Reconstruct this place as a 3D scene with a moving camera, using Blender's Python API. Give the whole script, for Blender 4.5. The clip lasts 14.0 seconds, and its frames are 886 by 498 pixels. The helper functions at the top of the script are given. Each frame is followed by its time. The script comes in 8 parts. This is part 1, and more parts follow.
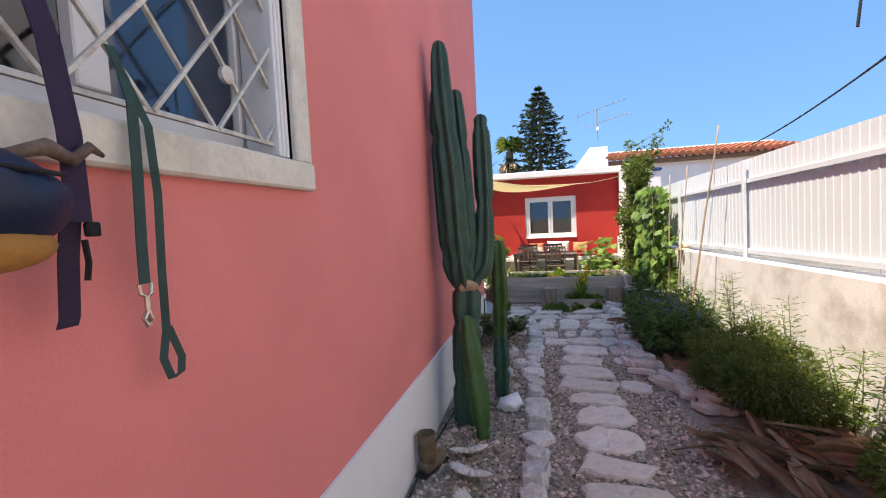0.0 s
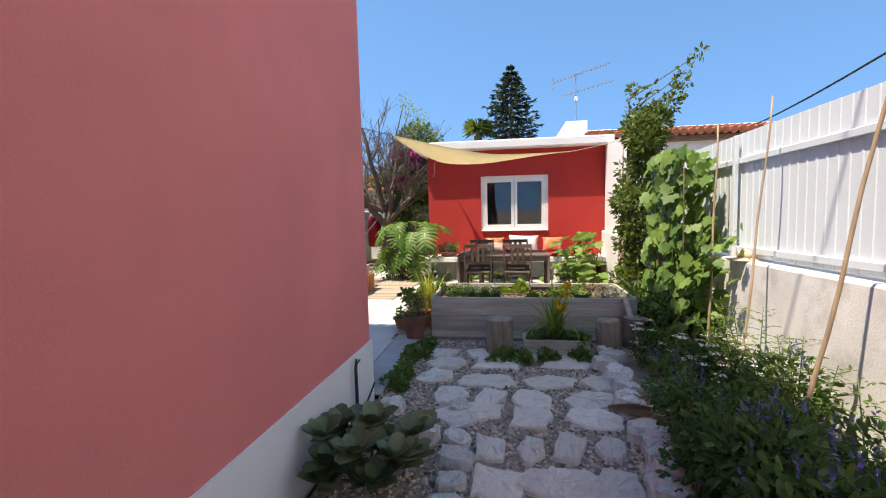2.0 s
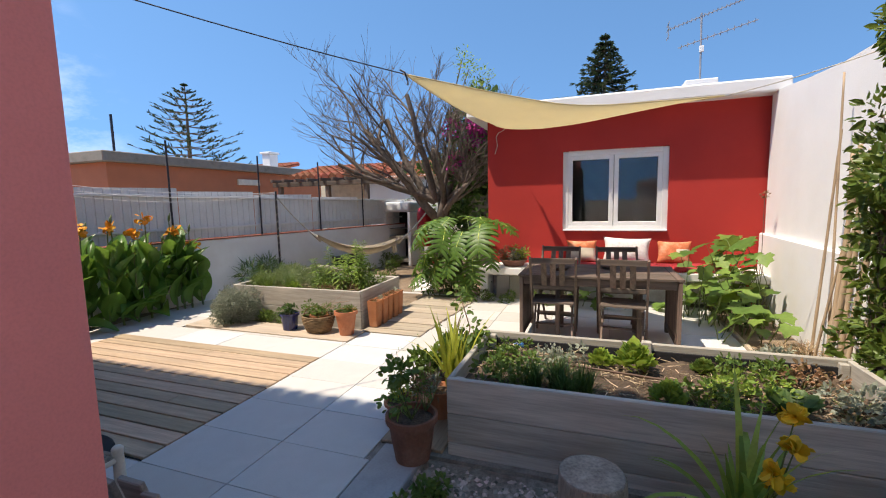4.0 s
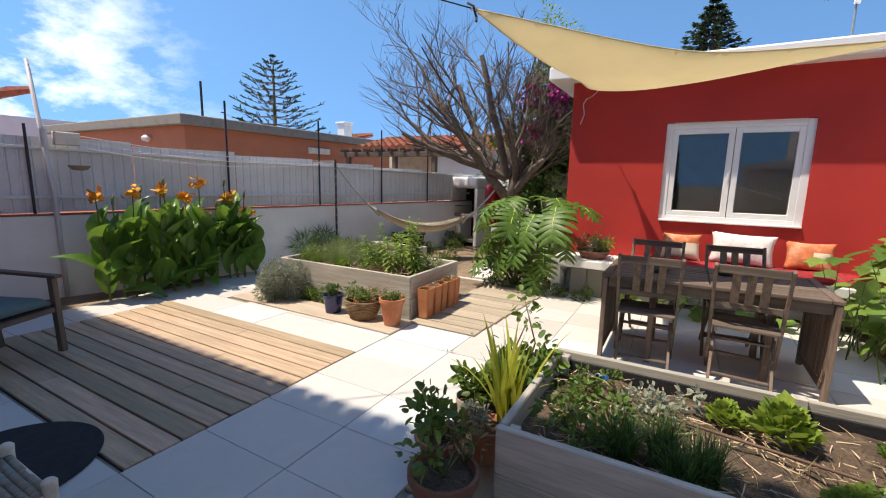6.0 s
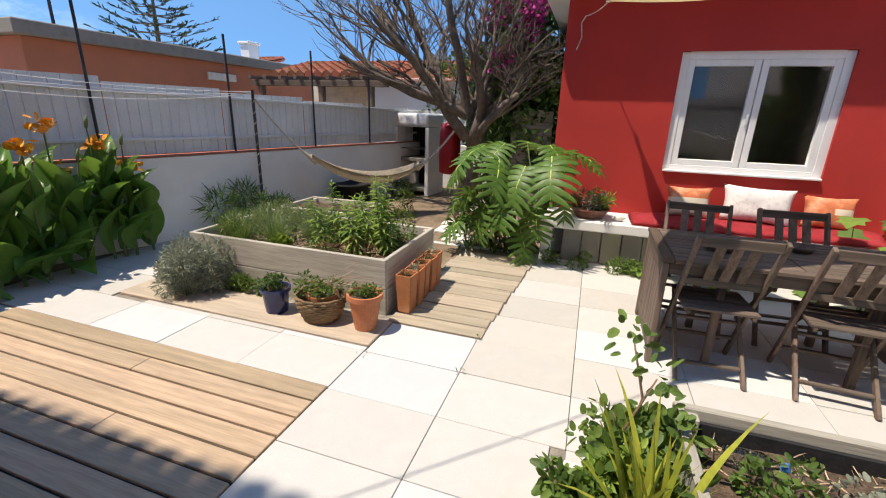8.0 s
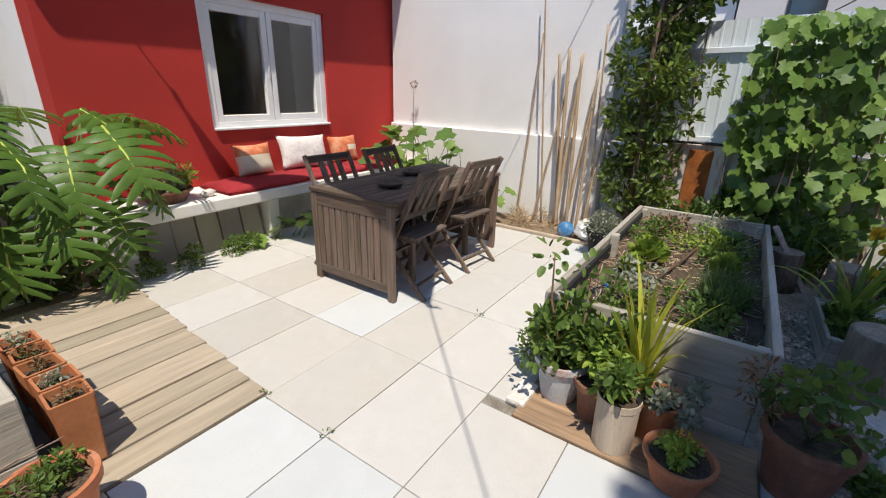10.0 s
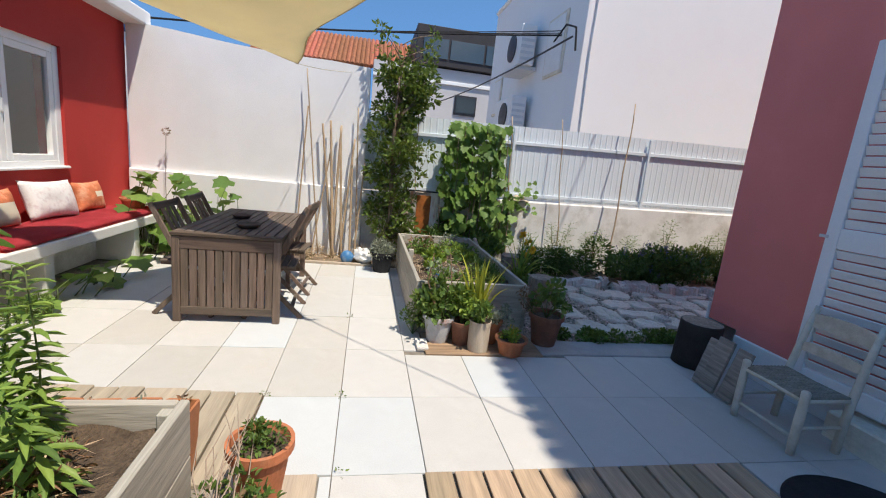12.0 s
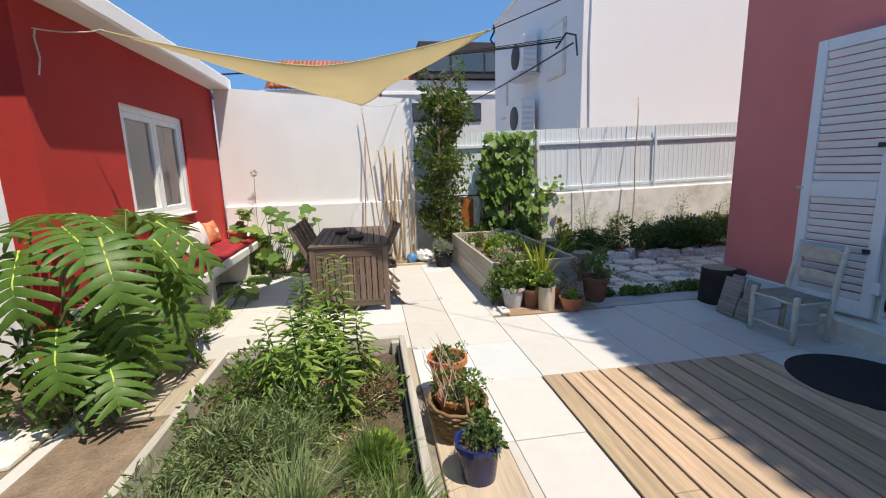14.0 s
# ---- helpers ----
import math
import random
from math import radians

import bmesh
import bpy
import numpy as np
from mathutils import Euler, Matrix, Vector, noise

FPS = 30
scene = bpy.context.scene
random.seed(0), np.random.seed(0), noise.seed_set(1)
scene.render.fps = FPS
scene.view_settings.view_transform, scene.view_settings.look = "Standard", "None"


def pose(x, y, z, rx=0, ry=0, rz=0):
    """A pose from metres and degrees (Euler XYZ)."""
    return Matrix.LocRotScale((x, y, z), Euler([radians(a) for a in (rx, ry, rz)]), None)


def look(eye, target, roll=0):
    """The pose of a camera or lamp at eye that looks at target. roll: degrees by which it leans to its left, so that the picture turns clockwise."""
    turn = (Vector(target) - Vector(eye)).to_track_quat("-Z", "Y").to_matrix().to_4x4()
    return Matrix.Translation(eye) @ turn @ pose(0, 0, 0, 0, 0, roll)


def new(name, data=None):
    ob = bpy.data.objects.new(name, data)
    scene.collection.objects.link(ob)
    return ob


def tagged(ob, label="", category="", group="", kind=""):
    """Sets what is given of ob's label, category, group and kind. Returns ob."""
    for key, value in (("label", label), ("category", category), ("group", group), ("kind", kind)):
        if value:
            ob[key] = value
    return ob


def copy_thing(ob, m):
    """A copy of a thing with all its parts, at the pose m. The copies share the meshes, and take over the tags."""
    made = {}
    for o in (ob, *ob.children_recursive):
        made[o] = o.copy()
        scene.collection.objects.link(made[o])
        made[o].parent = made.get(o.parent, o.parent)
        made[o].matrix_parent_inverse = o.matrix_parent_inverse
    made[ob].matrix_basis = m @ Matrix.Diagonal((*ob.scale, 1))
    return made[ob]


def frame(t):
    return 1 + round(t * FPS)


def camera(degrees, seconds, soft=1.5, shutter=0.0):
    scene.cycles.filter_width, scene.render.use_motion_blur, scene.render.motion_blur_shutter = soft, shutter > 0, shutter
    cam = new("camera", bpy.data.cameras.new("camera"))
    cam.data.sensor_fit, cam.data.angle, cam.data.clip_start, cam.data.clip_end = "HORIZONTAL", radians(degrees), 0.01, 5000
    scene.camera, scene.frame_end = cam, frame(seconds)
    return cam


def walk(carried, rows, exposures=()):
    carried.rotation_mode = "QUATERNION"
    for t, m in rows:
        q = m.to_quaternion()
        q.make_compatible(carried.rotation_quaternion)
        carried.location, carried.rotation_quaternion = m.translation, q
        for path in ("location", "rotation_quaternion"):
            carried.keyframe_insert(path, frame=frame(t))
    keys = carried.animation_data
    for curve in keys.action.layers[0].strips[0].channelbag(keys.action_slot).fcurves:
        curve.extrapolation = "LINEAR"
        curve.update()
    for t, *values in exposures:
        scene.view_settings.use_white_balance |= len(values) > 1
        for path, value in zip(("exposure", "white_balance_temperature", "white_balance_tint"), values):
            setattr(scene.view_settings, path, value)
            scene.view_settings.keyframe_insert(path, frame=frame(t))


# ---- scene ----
cam = camera(91.7, 14.0, soft=1.1)
PATH = [
    (0, (1.249, 0.879, 1.571), (0.812, 2.827, 1.445), -2.8),
    (0.5, (1.299, 1.714, 1.477), (0.91, 3.671, 1.331), -2.0),
    (1, (1.376, 2.515, 1.47), (1.042, 4.481, 1.31), -1.6),
    (1.5, (1.438, 3.373, 1.483), (1.137, 5.342, 1.309), -1.6),
    (2, (1.495, 4.248, 1.441), (1.187, 6.216, 1.26), -1.3),
    (2.5, (1.512, 5.074, 1.411), (1.158, 7.034, 1.225), -1.0),
    (3, (1.426, 5.837, 1.39), (0.999, 7.781, 1.196), -0.8),
    (3.5, (1.397, 6.455, 1.421), (0.859, 8.37, 1.214), -0.9),
    (4, (1.387, 6.837, 1.444), (0.711, 8.706, 1.224), -1.3),
    (4.2, (1.342, 6.966, 1.418), (0.618, 8.817, 1.198), -1.3),
    (6.5, (1.108, 7.667, 1.43), (0.135, 9.373, 1.051), 1.2),
    (7, (0.961, 7.838, 1.5), (0.006, 9.534, 1.042), 0.7),
    (9.5, (-1.131, 9.182, 1.409), (-0.155, 10.752, 0.645), 3.5),
    (10, (-1.335, 9.352, 1.379), (0.22, 10.401, 0.687), 1.6),
    (10.5, (-1.663, 9.572, 1.377), (0.182, 10.11, 0.822), 1.9),
    (11, (-2.031, 9.854, 1.429), (-0.107, 10.093, 0.938), 3.4),
    (11.5, (-2.409, 10.157, 1.371), (-0.458, 10.103, 0.933), 4.9),
    (12, (-2.77, 10.473, 1.393), (-0.843, 10.104, 1.007), 5.9),
    (12.5, (-3.152, 10.776, 1.396), (-1.269, 10.204, 1.037), 5.3),
    (13, (-3.367, 10.983, 1.415), (-1.495, 10.377, 1.054), 2.7),
    (13.5, (-3.621, 11.126, 1.431), (-1.723, 10.611, 1.067), -0.3),
    (14, (-3.692, 11.22, 1.431), (-1.751, 10.907, 1.065), -1.6),
]
EXPOSURES = [(0.0, 1.62, 8000, 14), (0.5, 1.48, 8000, 14), (1.0, 1.42, 8000, 14), (1.5, 1.48, 8000, 14), (2.3, 1.4, 7900, 13), (3.0, 1.28, 7800, 13), (4.2, 1.15, 7700, 13), (7.0, 1.15, 7600, 12), (9.5, 0.84, 7200, 11), (11.0, 0.86, 7100, 10), (14.0, 1.02, 7400, 10)]
walk(cam, [(t, look(eye, target, roll)) for t, eye, target, roll in PATH], EXPOSURES)

SUN = Vector((-0.37, -0.26, 1.0)).normalized()

world = bpy.data.worlds.new("sky")
scene.world = world
world.use_nodes = True
wn, wl = world.node_tree.nodes, world.node_tree.links
sky = wn.new("ShaderNodeTexSky")
sky.sky_type = "NISHITA"
sky.sun_disc = False
sky.sun_elevation = math.asin(SUN.z)
sky.sun_rotation = math.atan2(SUN.x, SUN.y)
sky.air_density, sky.dust_density, sky.ozone_density = 0.66, 0.1, 3.5
# a clear dry sky that stays deep blue down to the roofs
vsep, vmul, vadd, vcom = (wn.new(k) for k in ("ShaderNodeSeparateXYZ", "ShaderNodeMath", "ShaderNodeMath", "ShaderNodeCombineXYZ"))
vtc = wn.new("ShaderNodeTexCoord")
wl.new(vtc.outputs["Generated"], vsep.inputs["Vector"])
vmul.operation, vadd.operation = "MULTIPLY", "ADD"
vmul.inputs[1].default_value, vadd.inputs[1].default_value = 0.72, 0.30
wl.new(vsep.outputs["Z"], vmul.inputs[0])
wl.new(vmul.outputs[0], vadd.inputs[0])
for k in ("X", "Y"):
    wl.new(vsep.outputs[k], vcom.inputs[k])
wl.new(vadd.outputs[0], vcom.inputs["Z"])
vnor = wn.new("ShaderNodeVectorMath")
vnor.operation = "NORMALIZE"
wl.new(vcom.outputs["Vector"], vnor.inputs[0])
wl.new(vnor.outputs["Vector"], sky.inputs["Vector"])
# thin cirrus, high in the western sky
wtc = wn.new("ShaderNodeTexCoord")
wmp = wn.new("ShaderNodeMapping")
wmp.inputs["Rotation"].default_value = (0.2, 0.15, 0.5)
wmp.inputs["Scale"].default_value = (1.2, 5.0, 9.0)
wl.new(wtc.outputs["Generated"], wmp.inputs["Vector"])
wno = wn.new("ShaderNodeTexNoise")
wno.inputs["Scale"].default_value, wno.inputs["Detail"].default_value, wno.inputs["Roughness"].default_value = 1.6, 9.0, 0.62
wl.new(wmp.outputs["Vector"], wno.inputs["Vector"])
wrp = wn.new("ShaderNodeValToRGB")
wrp.color_ramp.elements[0].position, wrp.color_ramp.elements[1].position = 0.46, 0.88
wl.new(wno.outputs["Fac"], wrp.inputs["Fac"])
wsx = wn.new("ShaderNodeSeparateXYZ")
wl.new(wtc.outputs["Generated"], wsx.inputs["Vector"])
wmr = wn.new("ShaderNodeMapRange")
wmr.inputs["From Min"].default_value, wmr.inputs["From Max"].default_value = -0.80, -0.95
wl.new(wsx.outputs["X"], wmr.inputs["Value"])
wml = wn.new("ShaderNodeMath")
wml.operation = "MULTIPLY"
wl.new(wrp.outputs["Color"], wml.inputs[0])
wl.new(wmr.outputs["Result"], wml.inputs[1])
wmx = wn.new("ShaderNodeMixRGB")
wl.new(wml.outputs[0], wmx.inputs["Fac"])
wti = wn.new("ShaderNodeMixRGB")
wti.blend_type = "MULTIPLY"
wti.inputs["Fac"].default_value = 1.0
wti.inputs["Color2"].default_value = (0.60, 0.90, 1.0, 1)
wl.new(sky.outputs["Color"], wti.inputs["Color1"])
wl.new(wti.outputs["Color"], wmx.inputs["Color1"])
wmx.inputs["Color2"].default_value = (8.0, 8.3, 9.0, 1)
wl.new(wmx.outputs["Color"], wn["Background"].inputs["Color"])
wn["Background"].inputs["Strength"].default_value = 0.15

sun = new("sun", bpy.data.lights.new("sun", "SUN"))
sun.data.energy, sun.data.angle, sun.data.color = 2.75, radians(0.6), (1.0, 0.96, 0.9)
sun.matrix_world = look(SUN * 40, (0, 0, 0))

# ---- helpers of this scene ----
def mat(name, col, rough=0.8, scale=6.0, var=0.12, bump=0.3, fine=80.0, metal=0.0, second=None, second_scale=1.5, second_amount=0.5, island=0.0, obj=0.0, spec=0.4, stretch=(1, 1, 1), bump_dist=0.004):
    m = bpy.data.materials.new(name)
    m.use_nodes = True
    nt = m.node_tree
    nd, lk = nt.nodes, nt.links
    b = nd["Principled BSDF"]
    b.inputs["Roughness"].default_value = rough
    b.inputs["Metallic"].default_value = metal
    b.inputs["Specular IOR Level"].default_value = spec
    tc = nd.new("ShaderNodeTexCoord")
    mp = nd.new("ShaderNodeMapping")
    mp.inputs["Scale"].default_value = stretch
    lk.new(tc.outputs["Object"], mp.inputs["Vector"])
    n1 = nd.new("ShaderNodeTexNoise")
    n1.inputs["Scale"].default_value = scale
    n1.inputs["Detail"].default_value = 6.0
    n2 = nd.new("ShaderNodeTexNoise")
    n2.inputs["Scale"].default_value = fine
    n2.inputs["Detail"].default_value = 3.0
    n3 = nd.new("ShaderNodeTexNoise")
    n3.inputs["Scale"].default_value = second_scale
    n3.inputs["Detail"].default_value = 8.0
    n3.inputs["Roughness"].default_value = 0.65
    for n in (n1, n2, n3):
        lk.new(mp.outputs["Vector"], n.inputs["Vector"])
    hi = tuple(min(1, c * (1 + var)) for c in col)
    lo = tuple(c * (1 - var) for c in col)
    r1 = nd.new("ShaderNodeValToRGB")
    r1.color_ramp.elements[0].position, r1.color_ramp.elements[1].position = 0.3, 0.7
    r1.color_ramp.elements[0].color, r1.color_ramp.elements[1].color = (*lo, 1), (*hi, 1)
    lk.new(n1.outputs["Fac"], r1.inputs["Fac"])
    out = r1.outputs["Color"]
    if second:
        r3 = nd.new("ShaderNodeValToRGB")
        r3.color_ramp.elements[0].position, r3.color_ramp.elements[1].position = 0.48, 0.68
        r3.color_ramp.elements[0].color, r3.color_ramp.elements[1].color = (0, 0, 0, 1), (second_amount,) * 3 + (1,)
        lk.new(n3.outputs["Fac"], r3.inputs["Fac"])
        mx = nd.new("ShaderNodeMixRGB")
        lk.new(r3.outputs["Color"], mx.inputs["Fac"])
        lk.new(out, mx.inputs["Color1"])
        mx.inputs["Color2"].default_value = (*second, 1)
        out = mx.outputs["Color"]
    fine_mix = nd.new("ShaderNodeMixRGB")
    fine_mix.blend_type = "MULTIPLY"
    fine_mix.inputs["Fac"].default_value = min(1.0, var * 2.2)
    rf = nd.new("ShaderNodeValToRGB")
    rf.color_ramp.elements[0].position, rf.color_ramp.elements[1].position = 0.25, 0.6
    rf.color_ramp.elements[0].color, rf.color_ramp.elements[1].color = (0.55, 0.55, 0.55, 1), (1, 1, 1, 1)
    lk.new(n2.outputs["Fac"], rf.inputs["Fac"])
    lk.new(out, fine_mix.inputs["Color1"])
    lk.new(rf.outputs["Color"], fine_mix.inputs["Color2"])
    out = fine_mix.outputs["Color"]
    if island or obj:
        hs = nd.new("ShaderNodeHueSaturation")
        if island:
            rnd = nd.new("ShaderNodeNewGeometry").outputs["Random Per Island"]
        else:
            rnd = nd.new("ShaderNodeObjectInfo").outputs["Random"]
        amount = island or obj
        mr = nd.new("ShaderNodeMapRange")
        mr.inputs["To Min"].default_value, mr.inputs["To Max"].default_value = 1 - amount, 1 + amount
        lk.new(rnd, mr.inputs["Value"])
        lk.new(mr.outputs["Result"], hs.inputs["Value"])
        mh = nd.new("ShaderNodeMapRange")
        mh.inputs["To Min"].default_value, mh.inputs["To Max"].default_value = 0.5 + amount * 0.05, 0.5 - amount * 0.05
        lk.new(rnd, mh.inputs["Value"])
        lk.new(mh.outputs["Result"], hs.inputs["Hue"])
        lk.new(out, hs.inputs["Color"])
        out = hs.outputs["Color"]
    lk.new(out, b.inputs["Base Color"])
    if bump:
        ad = nd.new("ShaderNodeMath")
        ad.operation = "ADD"
        lk.new(n1.outputs["Fac"], ad.inputs[0])
        lk.new(n2.outputs["Fac"], ad.inputs[1])
        bp = nd.new("ShaderNodeBump")
        bp.inputs["Strength"].default_value = bump
        bp.inputs["Distance"].default_value = bump_dist
        lk.new(ad.outputs[0], bp.inputs["Height"])
        lk.new(bp.outputs["Normal"], b.inputs["Normal"])
    return m


def leaf_mat(name, col, island=0.35, through_amount=0.35, rough=0.5, yellow=(0.35, 0.38, 0.05)):
    m = mat(name, col, rough, scale=9, var=0.2, bump=0.15, fine=60, island=island, spec=0.35)
    nt = m.node_tree
    b, o = nt.nodes["Principled BSDF"], nt.nodes["Material Output"]
    t = nt.nodes.new("ShaderNodeBsdfTranslucent")
    mixc = nt.nodes.new("ShaderNodeMixRGB")
    mixc.blend_type = "MIX"
    mixc.inputs["Fac"].default_value = 0.35
    nt.links.new(b.inputs["Base Color"].links[0].from_socket, mixc.inputs["Color1"])
    mixc.inputs["Color2"].default_value = (*yellow, 1)
    nt.links.new(mixc.outputs["Color"], t.inputs["Color"])
    mx = nt.nodes.new("ShaderNodeMixShader")
    mx.inputs["Fac"].default_value = through_amount
    nt.links.new(b.outputs["BSDF"], mx.inputs[1])
    nt.links.new(t.outputs["BSDF"], mx.inputs[2])
    nt.links.new(mx.outputs["Shader"], o.inputs["Surface"])
    return m


def wood(name, col, along=(1, 0, 0), rough=0.75, var=0.3, obj=0.18, knots=True, grey=None):
    s = tuple(0.9 if a else 14.0 for a in along)
    return mat(name, col, rough, scale=2.2, var=var, bump=0.5, fine=9.0, stretch=s, obj=obj, second=grey or tuple(c * 0.6 for c in col), second_scale=0.6, second_amount=0.6, bump_dist=0.003)


def mesh_of(name, bm, material, smooth=False):
    me = bpy.data.meshes.new(name)
    bm.to_mesh(me)
    bm.free()
    for mm in (material if isinstance(material, (list, tuple)) else [material]):
        me.materials.append(mm)
    if smooth:
        me.polygons.foreach_set("use_smooth", [True] * len(me.polygons))
    return me


def part(name, bm, material, parent=None, label="", m=None, smooth=False):
    me = bm if isinstance(bm, bpy.types.Mesh) else mesh_of(name, bm, material, smooth)
    ob = new(name, me)
    if m is not None:
        ob.matrix_world = m
    if parent:
        ob.parent = parent
        if m is not None:
            ob.matrix_basis = m
    if label:
        ob["label"] = label
    return ob


def thing(name, label, category, m=None, group="", kind=""):
    ob = new(name)
    ob.empty_display_size = 0.1
    if m is not None:
        ob.matrix_world = m
    return tagged(ob, label, category, group, kind)


def box(x0, x1, y0, y1, z0, z1, bev=0.0, bm=None, seg=1):
    own = bmesh.new()
    bmesh.ops.create_cube(own, size=1.0, matrix=Matrix.Translation(((x0 + x1) / 2, (y0 + y1) / 2, (z0 + z1) / 2)) @ Matrix.Diagonal((x1 - x0, y1 - y0, z1 - z0, 1)))
    if bev:
        bmesh.ops.bevel(own, geom=own.edges[:], offset=bev, segments=seg, affect="EDGES", profile=0.7)
    return join(bm, own) if bm is not None else own


def join(bm, other, m=None):
    if m is not None:
        bmesh.ops.transform(other, matrix=m, verts=other.verts)
    me = bpy.data.meshes.new("tmp")
    other.to_mesh(me)
    other.free()
    bm.from_mesh(me)
    bpy.data.meshes.remove(me)
    return bm


def bar(p, q, w, d, bm=None, bev=0.003):
    """A square bar from p to q, w wide and d deep."""
    p, q = Vector(p), Vector(q)
    own = box(-w / 2, w / 2, -d / 2, d / 2, 0, (q - p).length, bev)
    m = Matrix.Translation(p) @ (q - p).to_track_quat("Z", "Y").to_matrix().to_4x4()
    bmesh.ops.transform(own, matrix=m, verts=own.verts)
    return join(bm, own) if bm is not None else own


def tube(points, radii, n=8, bm=None, ribs=0, rib=0.0, caps=True):
    own = bm if bm is not None else bmesh.new()
    pts = [Vector(p) for p in points]
    rows, up = [], Vector((0.3, 1, 0.1)).normalized()
    for i, p in enumerate(pts):
        d = (pts[min(i + 1, len(pts) - 1)] - pts[max(i - 1, 0)])
        d = d.normalized() if d.length > 1e-9 else Vector((0, 0, 1))
        side = d.cross(up)
        if side.length < 1e-3:
            side = d.cross(Vector((1, 0, 0)))
        side.normalize()
        up = side.cross(d).normalized()
        r = radii[i] if isinstance(radii, (list, tuple)) else radii
        row = []
        for k in range(n):
            a = 2 * math.pi * k / n
            rr = r * (1 - rib + rib * abs(math.cos(a * ribs / 2)) ** 0.7 * 1.6) if ribs else r
            row.append(own.verts.new(p + (side * math.cos(a) + up * math.sin(a)) * rr))
        rows.append(row)
    for a, b in zip(rows, rows[1:]):
        for k in range(n):
            own.faces.new((a[k], a[(k + 1) % n], b[(k + 1) % n], b[k]))
    if caps:
        own.faces.new(rows[0][::-1])
        own.faces.new(rows[-1])
    return own


def lathe(profile, n=28, bm=None, at=(0, 0, 0), wobble=0.0):
    own = bm if bm is not None else bmesh.new()
    rows = []
    for r, z in profile:
        rows.append([own.verts.new((at[0] + r * math.cos(2 * math.pi * k / n) * (1 + wobble * math.sin(3 * k + z * 9)), at[1] + r * math.sin(2 * math.pi * k / n) * (1 + wobble * math.cos(2 * k)), at[2] + z)) for k in range(n)])
    for a, b in zip(rows, rows[1:]):
        for k in range(n):
            own.faces.new((a[k], a[(k + 1) % n], b[(k + 1) % n], b[k]))
    own.faces.new(rows[0][::-1])
    own.faces.new(rows[-1])
    return own


LEAF = {
    "lance": ([(0, 0, 0), (0.3, 0.5, 0.06), (0.7, 0.36, 0.05), (1, 0, -0.1), (0.7, -0.36, 0.05), (0.3, -0.5, 0.06), (0.5, 0, -0.03)], [(0, 6, 1), (1, 6, 2), (2, 6, 3), (3, 6, 4), (4, 6, 5), (5, 6, 0)]),
    "round": ([(0, 0, 0), (0.1, 0.42, 0.05), (0.5, 0.56, 0.05), (0.88, 0.34, 0.0), (1, 0, -0.08), (0.88, -0.34, 0), (0.5, -0.56, 0.05), (0.1, -0.42, 0.05), (0.45, 0, -0.04)], [(0, 8, 1), (1, 8, 2), (2, 8, 3), (3, 8, 4), (4, 8, 5), (5, 8, 6), (6, 8, 7), (7, 8, 0)]),
    "lobed": ([(0, 0, 0), (-0.12, 0.34, 0.0), (0.18, 0.62, 0.02), (0.36, 0.42, 0.04), (0.62, 0.52, 0.0), (0.72, 0.26, 0.03), (1, 0, -0.08), (0.72, -0.26, 0.03), (0.62, -0.52, 0.0), (0.36, -0.42, 0.04), (0.18, -0.62, 0.02), (-0.12, -0.34, 0.0), (0.38, 0, -0.04)], [(0, 12, 1), (1, 12, 2), (2, 12, 3), (3, 12, 4), (4, 12, 5), (5, 12, 6), (6, 12, 7), (7, 12, 8), (8, 12, 9), (9, 12, 10), (10, 12, 11), (11, 12, 0)]),
    "thin": ([(0, 0.5, 0), (0.5, 0.45, 0.04), (1, 0, -0.05), (0.5, -0.45, 0.04), (0, -0.5, 0)], [(0, 4, 3, 1), (1, 3, 2)]),
}


def leaf_mesh(name, places, ways, ups, lengths, widths, material, shape="lance"):
    """One mesh of many small leaves, each a folded blade of its own."""
    tv, tf = LEAF[shape]
    tv = np.array(tv, float)
    p, w, u = (np.asarray(a, float) for a in (places, ways, ups))
    w = w / np.maximum(np.linalg.norm(w, axis=1, keepdims=True), 1e-6)
    s = np.cross(w, u)
    s /= np.maximum(np.linalg.norm(s, axis=1, keepdims=True), 1e-6)
    n = np.cross(s, w)
    L, W = np.asarray(lengths, float)[:, None, None], np.asarray(widths, float)[:, None, None]
    v = p[:, None] + tv[None, :, 0:1] * L * w[:, None] + tv[None, :, 1:2] * W * s[:, None] + tv[None, :, 2:3] * L * n[:, None]
    k = len(tv)
    faces = [tuple(i * k + j for j in face) for i in range(len(p)) for face in tf]
    me = bpy.data.meshes.new(name)
    me.from_pydata(v.reshape(-1, 3).tolist(), [], faces)
    me.materials.append(material)
    me.polygons.foreach_set("use_smooth", [True] * len(me.polygons))
    return me


